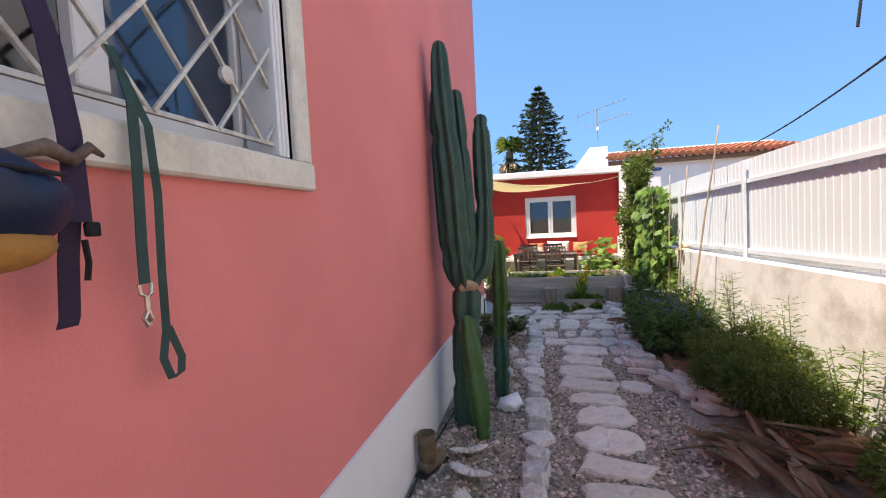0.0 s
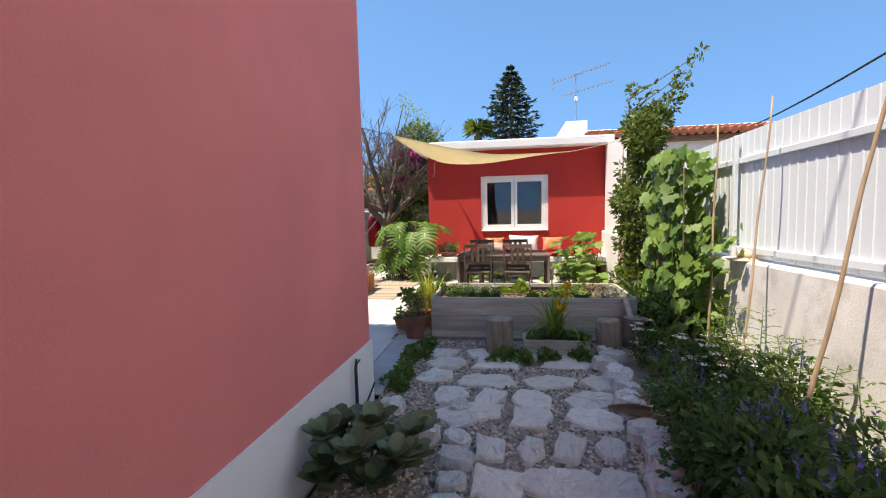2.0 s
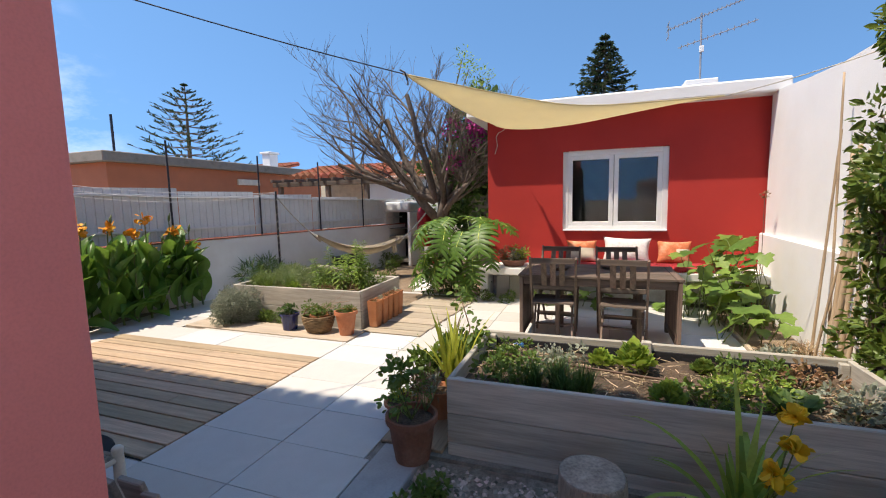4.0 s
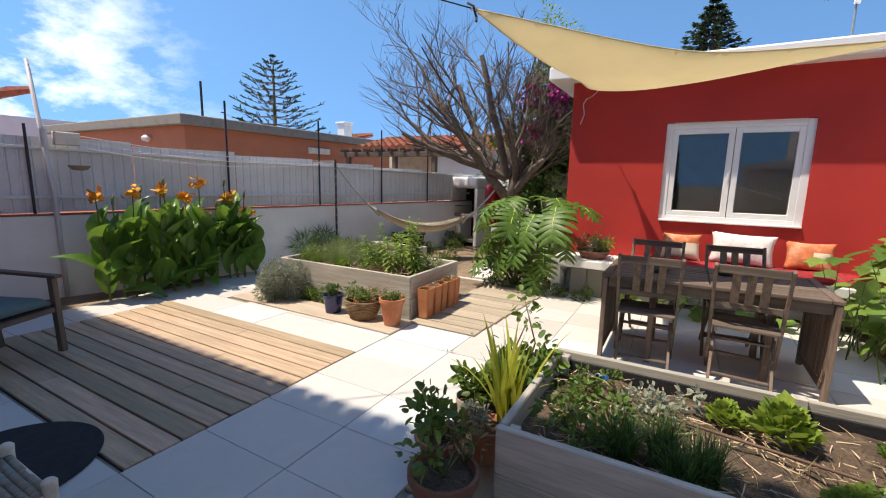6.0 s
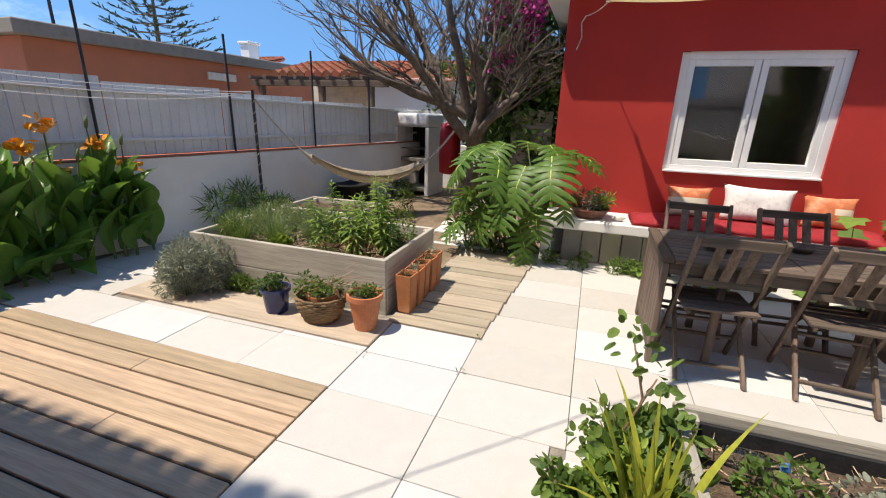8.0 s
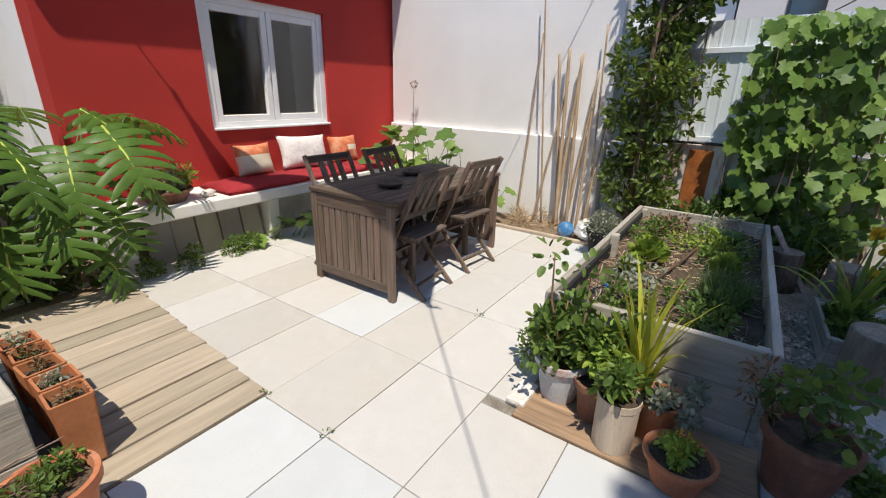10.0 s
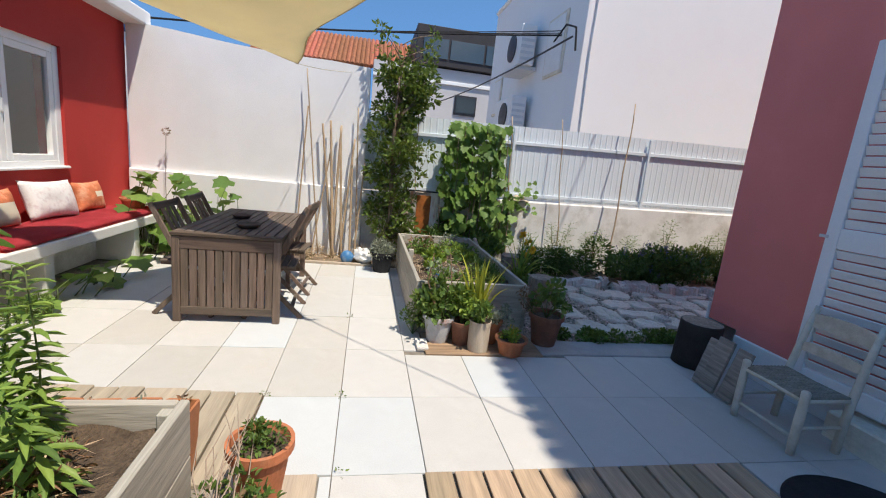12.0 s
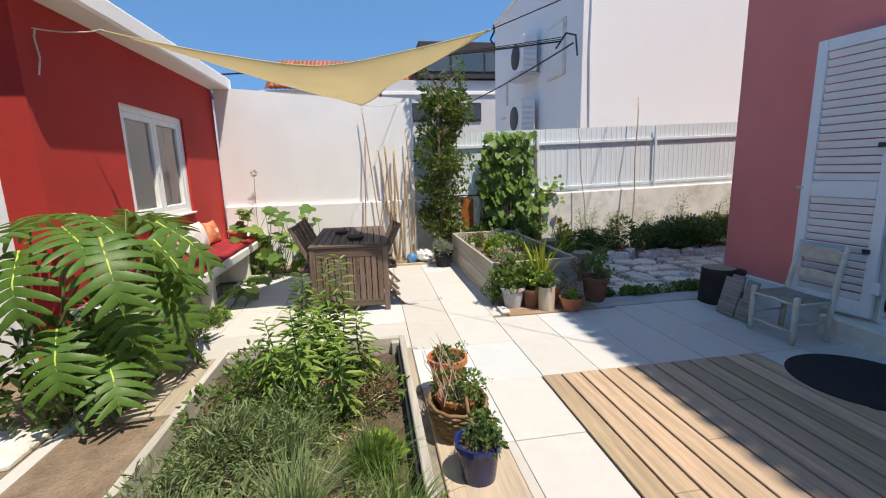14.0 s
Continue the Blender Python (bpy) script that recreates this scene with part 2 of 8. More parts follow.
def crown(name, centres, radii, count, length, width, material, parent, seed=1, shape="lance", droop=0.0, flat=0.5, label="", shell=0.55):
    """Leaves around the surface of many overlapping clumps, with an uneven outline."""
    g = np.random.default_rng(seed)
    c, r = np.array(centres, float), np.array(radii, float)
    if r.ndim == 1:
        r = np.repeat(r[:, None], 3, 1)
    weight = r.prod(1) ** 0.67
    pick = g.choice(len(c), count, p=weight / weight.sum())
    d = g.normal(size=(count, 3))
    d /= np.linalg.norm(d, axis=1, keepdims=True)
    rad = g.uniform(shell, 1.08, count)[:, None] ** 0.7
    pos = c[pick] + d * r[pick] * rad
    way = d + g.normal(scale=0.6, size=(count, 3)) + np.array([0, 0, -droop])
    up = np.array([0, 0, 1.0]) * flat + g.normal(scale=0.6, size=(count, 3))
    ln = length * g.uniform(0.55, 1.25, count)
    me = leaf_mesh(name, pos, way, up, ln, ln * width, material, shape)
    return part(name, me, material, parent, label)


def clumps(seed, n, x0, x1, y0, y1, z0, z1, r0, r1):
    g = random.Random(seed)
    return ([(g.uniform(x0, x1), g.uniform(y0, y1), g.uniform(z0, z1)) for _ in range(n)], [g.uniform(r0, r1) for _ in range(n)])


def stems(places_from, places_to, radius, material, parent, name="stem_work", seed=0, bend=0.1):
    bm = bmesh.new()
    g = random.Random(seed)
    for a, b in zip(places_from, places_to):
        a, b = Vector(a), Vector(b)
        mid = (a + b) / 2 + Vector((g.uniform(-1, 1), g.uniform(-1, 1), 0.3)) * bend * (b - a).length
        tube([a, a.lerp(mid, 0.6), mid, mid.lerp(b, 0.5), b], [radius, radius * 0.9, radius * 0.8, radius * 0.65, radius * 0.4], 5, bm)
    ob = part(name, bm, material, parent, smooth=True)
    if len(places_from) > 1:
        ob["kind"] = "stuff"
    return ob
# ---- materials ----
PINK = mat("pink_render", (0.82, 0.25, 0.225), 0.9, scale=1.3, var=0.07, bump=0.35, fine=160, second=(0.75, 0.225, 0.205), second_scale=0.9, second_amount=0.6)
RED = mat("red_render", (0.46, 0.035, 0.028), 0.85, scale=1.5, var=0.07, bump=0.35, fine=150, second=(0.40, 0.028, 0.022), second_scale=1.2)
WHITE = mat("white_lime_paint", (0.83, 0.83, 0.82), 0.9, scale=1.6, var=0.04, bump=0.45, fine=90, second=(0.77, 0.77, 0.75), second_scale=1.1, second_amount=0.5)
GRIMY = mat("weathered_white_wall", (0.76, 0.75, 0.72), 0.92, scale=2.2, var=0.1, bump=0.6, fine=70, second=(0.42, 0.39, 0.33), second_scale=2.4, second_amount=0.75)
TRIM = mat("white_window_paint", (0.78, 0.78, 0.77), 0.45, scale=5, var=0.03, bump=0.1, fine=60, second=(0.66, 0.65, 0.61), second_scale=3, second_amount=0.35)
SHUTTER = mat("white_shutter_paint", (0.82, 0.83, 0.84), 0.5, scale=5, var=0.03, bump=0.1, fine=60)
STONE_TRIM = mat("old_stone_surround", (0.76, 0.71, 0.60), 0.85, scale=6, var=0.1, bump=0.4, fine=60, second=(0.50, 0.43, 0.33), second_scale=5, second_amount=0.55)
FENCE = mat("pale_blue_metal_sheet", (0.68, 0.75, 0.79), 0.5, scale=2, var=0.05, bump=0.08, fine=40, second=(0.63, 0.70, 0.74), second_scale=2, spec=0.5)
GREYFENCE = mat("grey_metal_sheet", (0.70, 0.72, 0.73), 0.55, scale=2, var=0.08, bump=0.1, fine=40, second=(0.60, 0.61, 0.61), second_scale=3)
STEEL = mat("painted_steel", (0.62, 0.64, 0.66), 0.4, scale=8, var=0.06, bump=0.1)
DARKSTEEL = mat("dark_steel", (0.06, 0.06, 0.065), 0.5, scale=8, var=0.2, bump=0.1, metal=0.6)
TILE = mat("cream_paving", (0.545, 0.53, 0.50), 0.8, scale=3, var=0.06, bump=0.25, fine=120, second=(0.455, 0.44, 0.405), second_scale=2.2, second_amount=0.45, obj=0.035)
TILE_BLUE = mat("pale_blue_grey_paving", (0.55, 0.57, 0.57), 0.8, scale=3, var=0.05, bump=0.2, fine=120, second=(0.49, 0.50, 0.48), second_scale=2.2, second_amount=0.4, obj=0.05)
TILE_TAN = mat("tan_paving", (0.505, 0.485, 0.445), 0.8, scale=3, var=0.06, bump=0.2, fine=120, second=(0.42, 0.38, 0.32), second_scale=2.2, second_amount=0.4, obj=0.05)
GROUT = mat("sandy_joint_soil", (0.26, 0.23, 0.19), 0.95, scale=12, var=0.3, bump=0.5)
KERB = mat("grey_concrete_kerb", (0.42, 0.40, 0.38), 0.9, scale=5, var=0.1, bump=0.4, second=(0.33, 0.31, 0.28), second_scale=2)
GRAVEL = mat("brown_gravel", (0.42, 0.345, 0.27), 0.95, scale=30, var=0.35, bump=0.9, fine=140, second=(0.16, 0.13, 0.10), second_scale=4, bump_dist=0.02)
PEBBLE = mat("pebbles", (0.44, 0.365, 0.29), 0.85, scale=30, var=0.15, bump=0.2, island=0.75)
FLAG = mat("limestone_flag", (0.78, 0.70, 0.60), 0.9, scale=5, var=0.15, bump=0.8, fine=45, second=(0.42, 0.36, 0.31), second_scale=5, second_amount=0.6, obj=0.12, bump_dist=0.012)
PALESTONE = mat("pale_rough_stone", (0.79, 0.75, 0.70), 0.9, scale=7, var=0.15, bump=0.9, fine=50, second=(0.42, 0.35, 0.27), second_scale=5, second_amount=0.5, obj=0.15, bump_dist=0.012)
EARTH = mat("dry_earth", (0.25, 0.18, 0.12), 0.97, scale=6, var=0.25, bump=0.9, fine=60, second=(0.33, 0.27, 0.18), second_scale=2, bump_dist=0.02)
SOIL = mat("dark_planter_soil", (0.11, 0.075, 0.05), 0.97, scale=12, var=0.4, bump=1.0, fine=70, second=(0.22, 0.155, 0.10), second_scale=7, bump_dist=0.02)
DECK = wood("new_deck_pine", (0.46, 0.335, 0.22), (1, 0, 0), var=0.2, obj=0.24, grey=(0.36, 0.28, 0.20))
WALKWOOD = wood("worn_walkway_pine", (0.42, 0.35, 0.26), (1, 0, 0), var=0.15, obj=0.24, grey=(0.34, 0.29, 0.23))
BEDWOOD = wood("weathered_plank_x", (0.49, 0.45, 0.38), (1, 0, 0), var=0.2, grey=(0.35, 0.315, 0.265))
BEDWOOD_Y = wood("weathered_plank_y", (0.49, 0.45, 0.38), (0, 1, 0), var=0.2, grey=(0.35, 0.315, 0.265))
TEAK_X = wood("grey_brown_teak_x", (0.135, 0.098, 0.075), (1, 0, 0), var=0.35, grey=(0.19, 0.155, 0.125))
TEAK_Z = wood("grey_brown_teak_z", (0.17, 0.118, 0.088), (0, 0, 1), var=0.35, grey=(0.21, 0.165, 0.13))
TEAK_Y = wood("grey_brown_teak_y", (0.12, 0.08, 0.058), (0, 1, 0), var=0.35, grey=(0.21, 0.165, 0.13))
TERRA = mat("terracotta", (0.47, 0.17, 0.075), 0.8, scale=8, var=0.15, bump=0.25, fine=70, second=(0.55, 0.32, 0.2), second_scale=5, second_amount=0.5, obj=0.12)
TERRA_DARK = mat("dark_terracotta", (0.22, 0.09, 0.055), 0.75, scale=8, var=0.2, bump=0.25, fine=70, second=(0.3, 0.2, 0.15), second_scale=5, obj=0.1)
BARK = mat("rough_bark", (0.17, 0.125, 0.09), 0.95, scale=14, var=0.35, bump=1.0, fine=50, second=(0.26, 0.22, 0.18), second_scale=5, stretch=(1, 1, 0.35), bump_dist=0.02)
BAMBOO = mat("dry_bamboo", (0.42, 0.31, 0.20), 0.65, scale=8, var=0.2, bump=0.2, fine=30, stretch=(4, 4, 0.5), island=0.3)
ROOFTILE = mat("orange_roof_tile", (0.40, 0.135, 0.07), 0.85, scale=6, var=0.25, bump=0.4, second=(0.3, 0.12, 0.07), second_scale=2, island=0.25)
SAIL = mat("cream_sail_cloth", (0.74, 0.64, 0.40), 0.85, scale=4, var=0.04, bump=0.25, fine=260, second=(0.62, 0.52, 0.31), second_scale=1.0, second_amount=0.5)
_nt = SAIL.node_tree
_t = _nt.nodes.new("ShaderNodeBsdfTranslucent")
_nt.links.new(_nt.nodes["Principled BSDF"].inputs["Base Color"].links[0].from_socket, _t.inputs["Color"])
_m = _nt.nodes.new("ShaderNodeMixShader")
_m.inputs["Fac"].default_value = 0.4
_nt.links.new(_nt.nodes["Principled BSDF"].outputs["BSDF"], _m.inputs[1])
_nt.links.new(_t.outputs["BSDF"], _m.inputs[2])
_nt.links.new(_m.outputs["Shader"], _nt.nodes["Material Output"].inputs["Surface"])
ROPE = mat("pale_rope", (0.55, 0.5, 0.4), 0.9, scale=30, var=0.2, bump=0.6)
BLACK = mat("black_rubber", (0.018, 0.018, 0.02), 0.85, scale=20, var=0.3, bump=0.4)
# near-black so the rooms look unlit: indoor shade put into the colour
ROOM = mat("room_shade_tone", (0.05, 0.045, 0.04), 0.9, scale=2, var=0.2, bump=0)
ORANGEWALL = mat("orange_render", (0.52, 0.19, 0.10), 0.9, scale=2, var=0.08, bump=0.3, second=(0.42, 0.16, 0.09), second_scale=0.8)
CONCRETE = mat("lichen_concrete", (0.30, 0.28, 0.24), 0.95, scale=3, var=0.2, bump=0.6, second=(0.17, 0.16, 0.13), second_scale=3, second_amount=0.7)
BENCH = mat("white_painted_concrete", (0.74, 0.73, 0.69), 0.85, scale=4, var=0.05, bump=0.3, second=(0.6, 0.57, 0.5), second_scale=3, second_amount=0.4)
GREEN = leaf_mat("mid_green_leaf", (0.12, 0.205, 0.045))
DARKGREEN = leaf_mat("dark_green_leaf", (0.085, 0.155, 0.04), yellow=(0.18, 0.26, 0.05))
LIME = leaf_mat("lime_green_leaf", (0.25, 0.37, 0.06), yellow=(0.45, 0.5, 0.08))
GREYGREEN = leaf_mat("silver_green_leaf", (0.33, 0.36, 0.27), yellow=(0.3, 0.32, 0.22))
DRYLEAF = leaf_mat("dry_brown_leaf", (0.24, 0.14, 0.07), yellow=(0.3, 0.18, 0.08), through_amount=0.15)
BIGLEAF = leaf_mat("glossy_big_leaf", (0.10, 0.20, 0.035), island=0.0, rough=0.45, yellow=(0.25, 0.35, 0.05))
STEM = mat("green_stem", (0.12, 0.16, 0.05), 0.6, scale=10, var=0.2, bump=0.1)
GLASS = bpy.data.materials.new("window_glass")
GLASS.use_nodes = True
_g = GLASS.node_tree.nodes["Principled BSDF"]
_g.inputs["Base Color"].default_value = (0.9, 0.95, 0.95, 1)
_g.inputs["Roughness"].default_value = 0.02
_g.inputs["Transmission Weight"].default_value = 1.0
_g.inputs["IOR"].default_value = 1.5


# ---- the setting ----
def structure(name, bm, material, label, category, parent=None):
    return tagged(part(name, bm, material, parent), label, category, kind="structure")


ground = structure("ground", box(-300, 300, -300, 300, -0.5, -0.045), GRAVEL, "brown gravel and earth ground around the houses", "ground")


def wall_with_holes(axis, at, thick, a0, a1, z0, z1, holes):
    """A wall slab along x or y with rectangular openings (a0, a1, z0, z1) that go through it."""
    bm = bmesh.new()
    cuts = sorted({a0, a1, *[h[0] for h in holes], *[h[1] for h in holes]})
    zs = sorted({z0, z1, *[h[2] for h in holes], *[h[3] for h in holes]})
    def solid(i, j):
        if not (0 <= i < len(cuts) - 1 and 0 <= j < len(zs) - 1):
            return False
        a, z = (cuts[i] + cuts[i + 1]) / 2, (zs[j] + zs[j + 1]) / 2
        return not any(h[0] < a < h[1] and h[2] < z < h[3] for h in holes)
    cache = {}
    def v(a, z, side):
        key = (a, z, side)
        if key not in cache:
            d = at + side * thick
            cache[key] = bm.verts.new((a, d, z) if axis == "x" else (d, a, z))
        return cache[key]
    for i in range(len(cuts) - 1):
        for j in range(len(zs) - 1):
            if not solid(i, j):
                continue
            p, q, r, s = cuts[i], cuts[i + 1], zs[j], zs[j + 1]
            for side in (0, 1):
                bm.faces.new([v(p, r, side), v(q, r, side), v(q, s, side), v(p, s, side)])
            for di, dj, e in ((-1, 0, ((p, r), (p, s))), (1, 0, ((q, r), (q, s))), (0, -1, ((p, r), (q, r))), (0, 1, ((p, s), (q, s)))):
                if not solid(i + di, j + dj):
                    (a, b), (c, d) = e
                    bm.faces.new([v(a, b, 0), v(c, d, 0), v(c, d, 1), v(a, b, 1)])
    bmesh.ops.recalc_face_normals(bm, faces=bm.faces)
    return bm


# pink house
HX, HY, HTOP = 0.405, 7.40, 6.75
pink_house = thing("pink_house", "two-storey house in pink render with a white painted base", "house", kind="structure")
WY0, WY1, WZ0, WZ1 = 1.10, 2.275, 1.81, 3.0
part("wall_east", wall_with_holes("y", HX, -0.3, -6.0, HY, 0.30, HTOP, [(WY0, WY1, WZ0, WZ1)]), PINK, pink_house)
DX0, DX1, DZ1 = -2.35, -1.13, 2.36
part("wall_north", wall_with_holes("x", HY, -0.3, -8.0, HX - 0.3, 0.26, HTOP, [(DX0, DX1, 0.26, DZ1)]), PINK, pink_house)
part("wall_back", box(-8, HX - 0.3, -6.3, -6.0, 0, HTOP), PINK, pink_house)
part("wall_west", box(-8.3, -8.0, -6.3, HY, 0, HTOP), PINK, pink_house)
bm = box(HX + 0.002, HX + 0.018, -6.0, HY + 0.018, -0.1, 0.44)
for v in bm.verts:
    if v.co.z > 0.3:
        v.co.z = 0.44 if v.co.y > 0 else 0.74
part("base_east", bm, WHITE, pink_house, "white painted base of the wall")
bm = box(DX1 + 0.02, HX - 0.3, HY - 0.3, HY + 0.018, -0.1, 0.26, 0.008)
box(-8.0, DX0 - 0.02, HY - 0.3, HY + 0.018, -0.1, 0.26, 0.008, bm)
part("base_north", bm, WHITE, pink_house, "white painted base of the wall")
# tiled eaves all round, whose scalloped edge throws the shade on the terrace
part("roof", box(-8.3, HX + 0.19, -6.3, HY + 0.19, HTOP, HTOP + 0.14), CONCRETE, pink_house)
bm = bmesh.new()
for k in range(50):
    x = HX + 0.05 - k * 0.165
    tube([(x, HY - 1.0, HTOP + 0.5), (x, HY + 0.26, HTOP + 0.13)], [0.07, 0.075], 8, bm)
for k in range(80):
    y = HY + 0.05 - k * 0.165
    tube([(HX - 1.0, y, HTOP + 0.5), (HX + 0.26, y, HTOP + 0.13)], [0.07, 0.075], 8, bm)
part("eaves_tiles", bm, ROOFTILE, pink_house, "row of rounded clay eaves tiles")
# floor, ceiling and partition carry the indoor shade in their colour
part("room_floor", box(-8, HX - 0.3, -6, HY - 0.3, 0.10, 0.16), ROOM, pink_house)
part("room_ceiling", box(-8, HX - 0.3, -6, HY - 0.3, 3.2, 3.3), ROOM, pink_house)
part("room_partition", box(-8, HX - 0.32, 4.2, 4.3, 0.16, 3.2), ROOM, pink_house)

# red house
RX0, RX1, RY, RTOP = -0.24, 3.46, 13.48, 2.67
WX0, WX1, WB, WT = 0.89, 2.29, 0.965, 2.13
red_house = thing("red_house", "low flat-roofed annexe in red render with a white eave", "house", kind="structure")
part("wall_front", wall_with_holes("x", RY, 0.25, RX0, RX1, 0, RTOP, [(WX0, WX1, WB, WT)]), RED, red_house)
part("wall_side", box(RX0 - 0.004, RX0 + 0.25, RY + 0.25, 18.0, 0, RTOP), WHITE, red_house, "white painted side wall")
part("wall_back", box(RX0, RX1, 18.0, 18.25, 0, RTOP), WHITE, red_house)
bm = box(RX0 - 0.26, RX1 + 0.08, RY - 0.27, 18.4, RTOP, RTOP + 0.17, 0.02)
part("roof", bm, WHITE, red_house, "white painted projecting roof slab")
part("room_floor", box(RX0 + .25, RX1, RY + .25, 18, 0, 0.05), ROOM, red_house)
# back wall coloured dark in place of shade, so reflections in the glass show
part("room_back", box(RX0 + .25, RX1, 15.6, 15.7, 0.05, RTOP), mat("room_wall_shade_tone", (0.16, 0.15, 0.13), 0.9), red_house)

# white garden wall and fence on the east side
white_wall = thing("wall_white", "tall white lime-washed garden wall with a low plinth", "wall", kind="structure")
bm = bmesh.new()
pts = [(10.52, 2.52), (11.0, 2.55), (11.6, 2.55), (12.3, 2.60), (12.9, 2.66), (13.44, 2.70)]
for i in range(len(pts) - 1):
    (ya, za), (yb, zb) = pts[i], pts[i + 1]
    vs = [bm.verts.new(c) for c in ((3.3, ya, -0.05), (3.3, yb, -0.05), (3.3, yb, zb), (3.3, ya, za), (3.55, ya, -0.05), (3.55, yb, -0.05), (3.55, yb, zb), (3.55, ya, za))]
    for fidx in ((0, 1, 2, 3), (5, 4, 7, 6), (3, 2, 6, 7), (0, 3, 7, 4), (1, 5, 6, 2)):
        bm.faces.new([vs[k] for k in fidx])
bmesh.ops.remove_doubles(bm, verts=bm.verts, dist=0.001)
bmesh.ops.recalc_face_normals(bm, faces=bm.faces)
def outwards(bm):
    for v in bm.verts:
        v.co.x += .11 * (v.co.y - 10.52) / 2.92
    return bm


part("wall_body", outwards(bm), WHITE, white_wall)
part("plinth", outwards(box(3.24, 3.3, 10.52, 13.44, -0.05, 0.95, 0.012)), WHITE, white_wall)

FX = 3.40
fence_wall = structure("wall_garden_east", box(FX, FX + 0.2, -8, 10.52, -0.6, 0.96, 0.02), GRIMY, "weathered whitewashed low garden wall, stained along its top", "wall")
RISE = Matrix.Translation((0, 8.5, 0)) @ Matrix.Rotation(radians(-1.3), 4, "X") @ Matrix.Translation((0, -8.5, 0))  # wall and fence climb gently to the south
fence_wall.matrix_world = RISE
fence = thing("metal_fence", "pale blue ribbed sheet-metal fence on steel posts above the wall", "fence", RISE, kind="structure")


def ribbed(a0, a1, z0, z1, pitch, depth):
    """Trapezoid-ribbed metal sheet standing along x from a0 to a1."""
    bm = bmesh.new()
    a, cols = a0, []
    prof = ((0.0, 0), (0.70, 0), (0.77, depth), (0.93, depth))
    while a < a1:
        for fr, d in prof:
            cols.append((a + fr * pitch, d))
        a += pitch
    ring = [[bm.verts.new((x, d + off, z)) for x, d in cols] for off, z in ((0, z0), (0, z1), (0.004, z1), (0.004, z0))]
    for p, q in ((0, 1), (1, 2), (2, 3), (3, 0)):
        for i in range(len(cols) - 1):
            bm.faces.new((ring[p][i], ring[p][i + 1], ring[q][i + 1], ring[q][i]))
    bmesh.ops.recalc_face_normals(bm, faces=bm.faces)
    return bm


y = -7.6
while y < 10.3:
    part("sheet", ribbed(0, 1.973, 0, 1.06, 0.094, 0.0045), FENCE, fence, m=pose(FX + 0.10, y, 0.98, 0, 0, 90))
    y += 1.974
for z in (1.04, 1.80):
    part("rail", box(FX + 0.062, FX + 0.086, -7.7, 10.4, z - 0.025, z + 0.025, 0.004), FENCE, fence)
for y in (-4.1, -2.1, -0.1, 1.8, 3.9, 6.15, 8.35, 10.2):
    part("post", box(FX + 0.025, FX + 0.06, y - 0.02, y + 0.02, 0.86, 2.02, 0.004), FENCE, fence)

# terrace: sub-base, kerb, paving
terrace = structure("floor", box(-4.5, 3.2, 9.0, 13.44, -0.12, -0.012, bm=box(-4.5, 0.47, 7.42, 9.0, -0.12, -0.012)), GROUT, "terrace paved with large cream concrete slabs", "floor")
structure("kerb", box(0.20, 0.47, 7.42, 9.02, -0.1, 0.006, 0.008), KERB, "grey concrete kerb between terrace and path", "kerb")
structure("path_bed", box(0.475, FX, -7, 9.0, -0.2, -0.036), GRAVEL, "brown gravel bed along the house", "path")

# wooden deck
deck = thing("deck", "flush deck of pine boards let into the terrace", "deck", kind="structure")
for k in range(12):
    y0 = 8.44 + k * 0.141
    if k % 3 == 1:
        cut = -1.07 - (0.55 + 0.3 * ((k * 7) % 4))
        pieces = ((-3.75, cut - 0.002), (cut + 0.002, -1.07))
    else:
        pieces = ((-3.75, -1.07),)
    for a, b in pieces:
        part("deck_board", box(a, b, y0 + 0.007, y0 + 0.134, -0.015, 0.008, 0.003), DECK, deck)
# thin black sheet added so the slits between boards look shaded
part("joist_bed", box(-3.755, -1.066, 8.438, 10.134, -.0118, -.0085), BLACK, deck, "black sheet standing in for the shade between the boards")
walkway = thing("walkway", "narrow walkway of worn pine boards on the ground", "walkway", kind="structure")
g = random.Random(7)
y0 = 10.97
while y0 < 12.8:
    w = g.choice((0.13, 0.19, 0.15, 0.22))
    part("walkway_board", box(-1.06 - g.uniform(0, .05), -0.26 - 0.13 * max(0, min(1, (12.8 - y0) / 1.8)) + g.uniform(-.01, .01), y0 + 0.005, y0 + w - 0.005, -0.012, 0.012 + g.uniform(0, .01), 0.004), WALKWOOD, walkway)
    y0 += w
part("joist_bed", box(-1.06, -.40, 10.97, 12.8, -.0118, -.0085), SOIL, walkway, "dark earth under the boards")
edge = thing("edge_boards", "long weathered board laid flush along the terrace edge", "board", kind="structure")
part("board", box(-3.35, -1.065, 10.60, 10.96, -0.012, 0.014, 0.005), WALKWOOD, edge)
part("board", box(0.16, 0.56, 9.03, 9.96, -0.012, 0.012, 0.005), wood("pot_board", (0.36, 0.24, 0.15), (0, 1, 0)), edge)


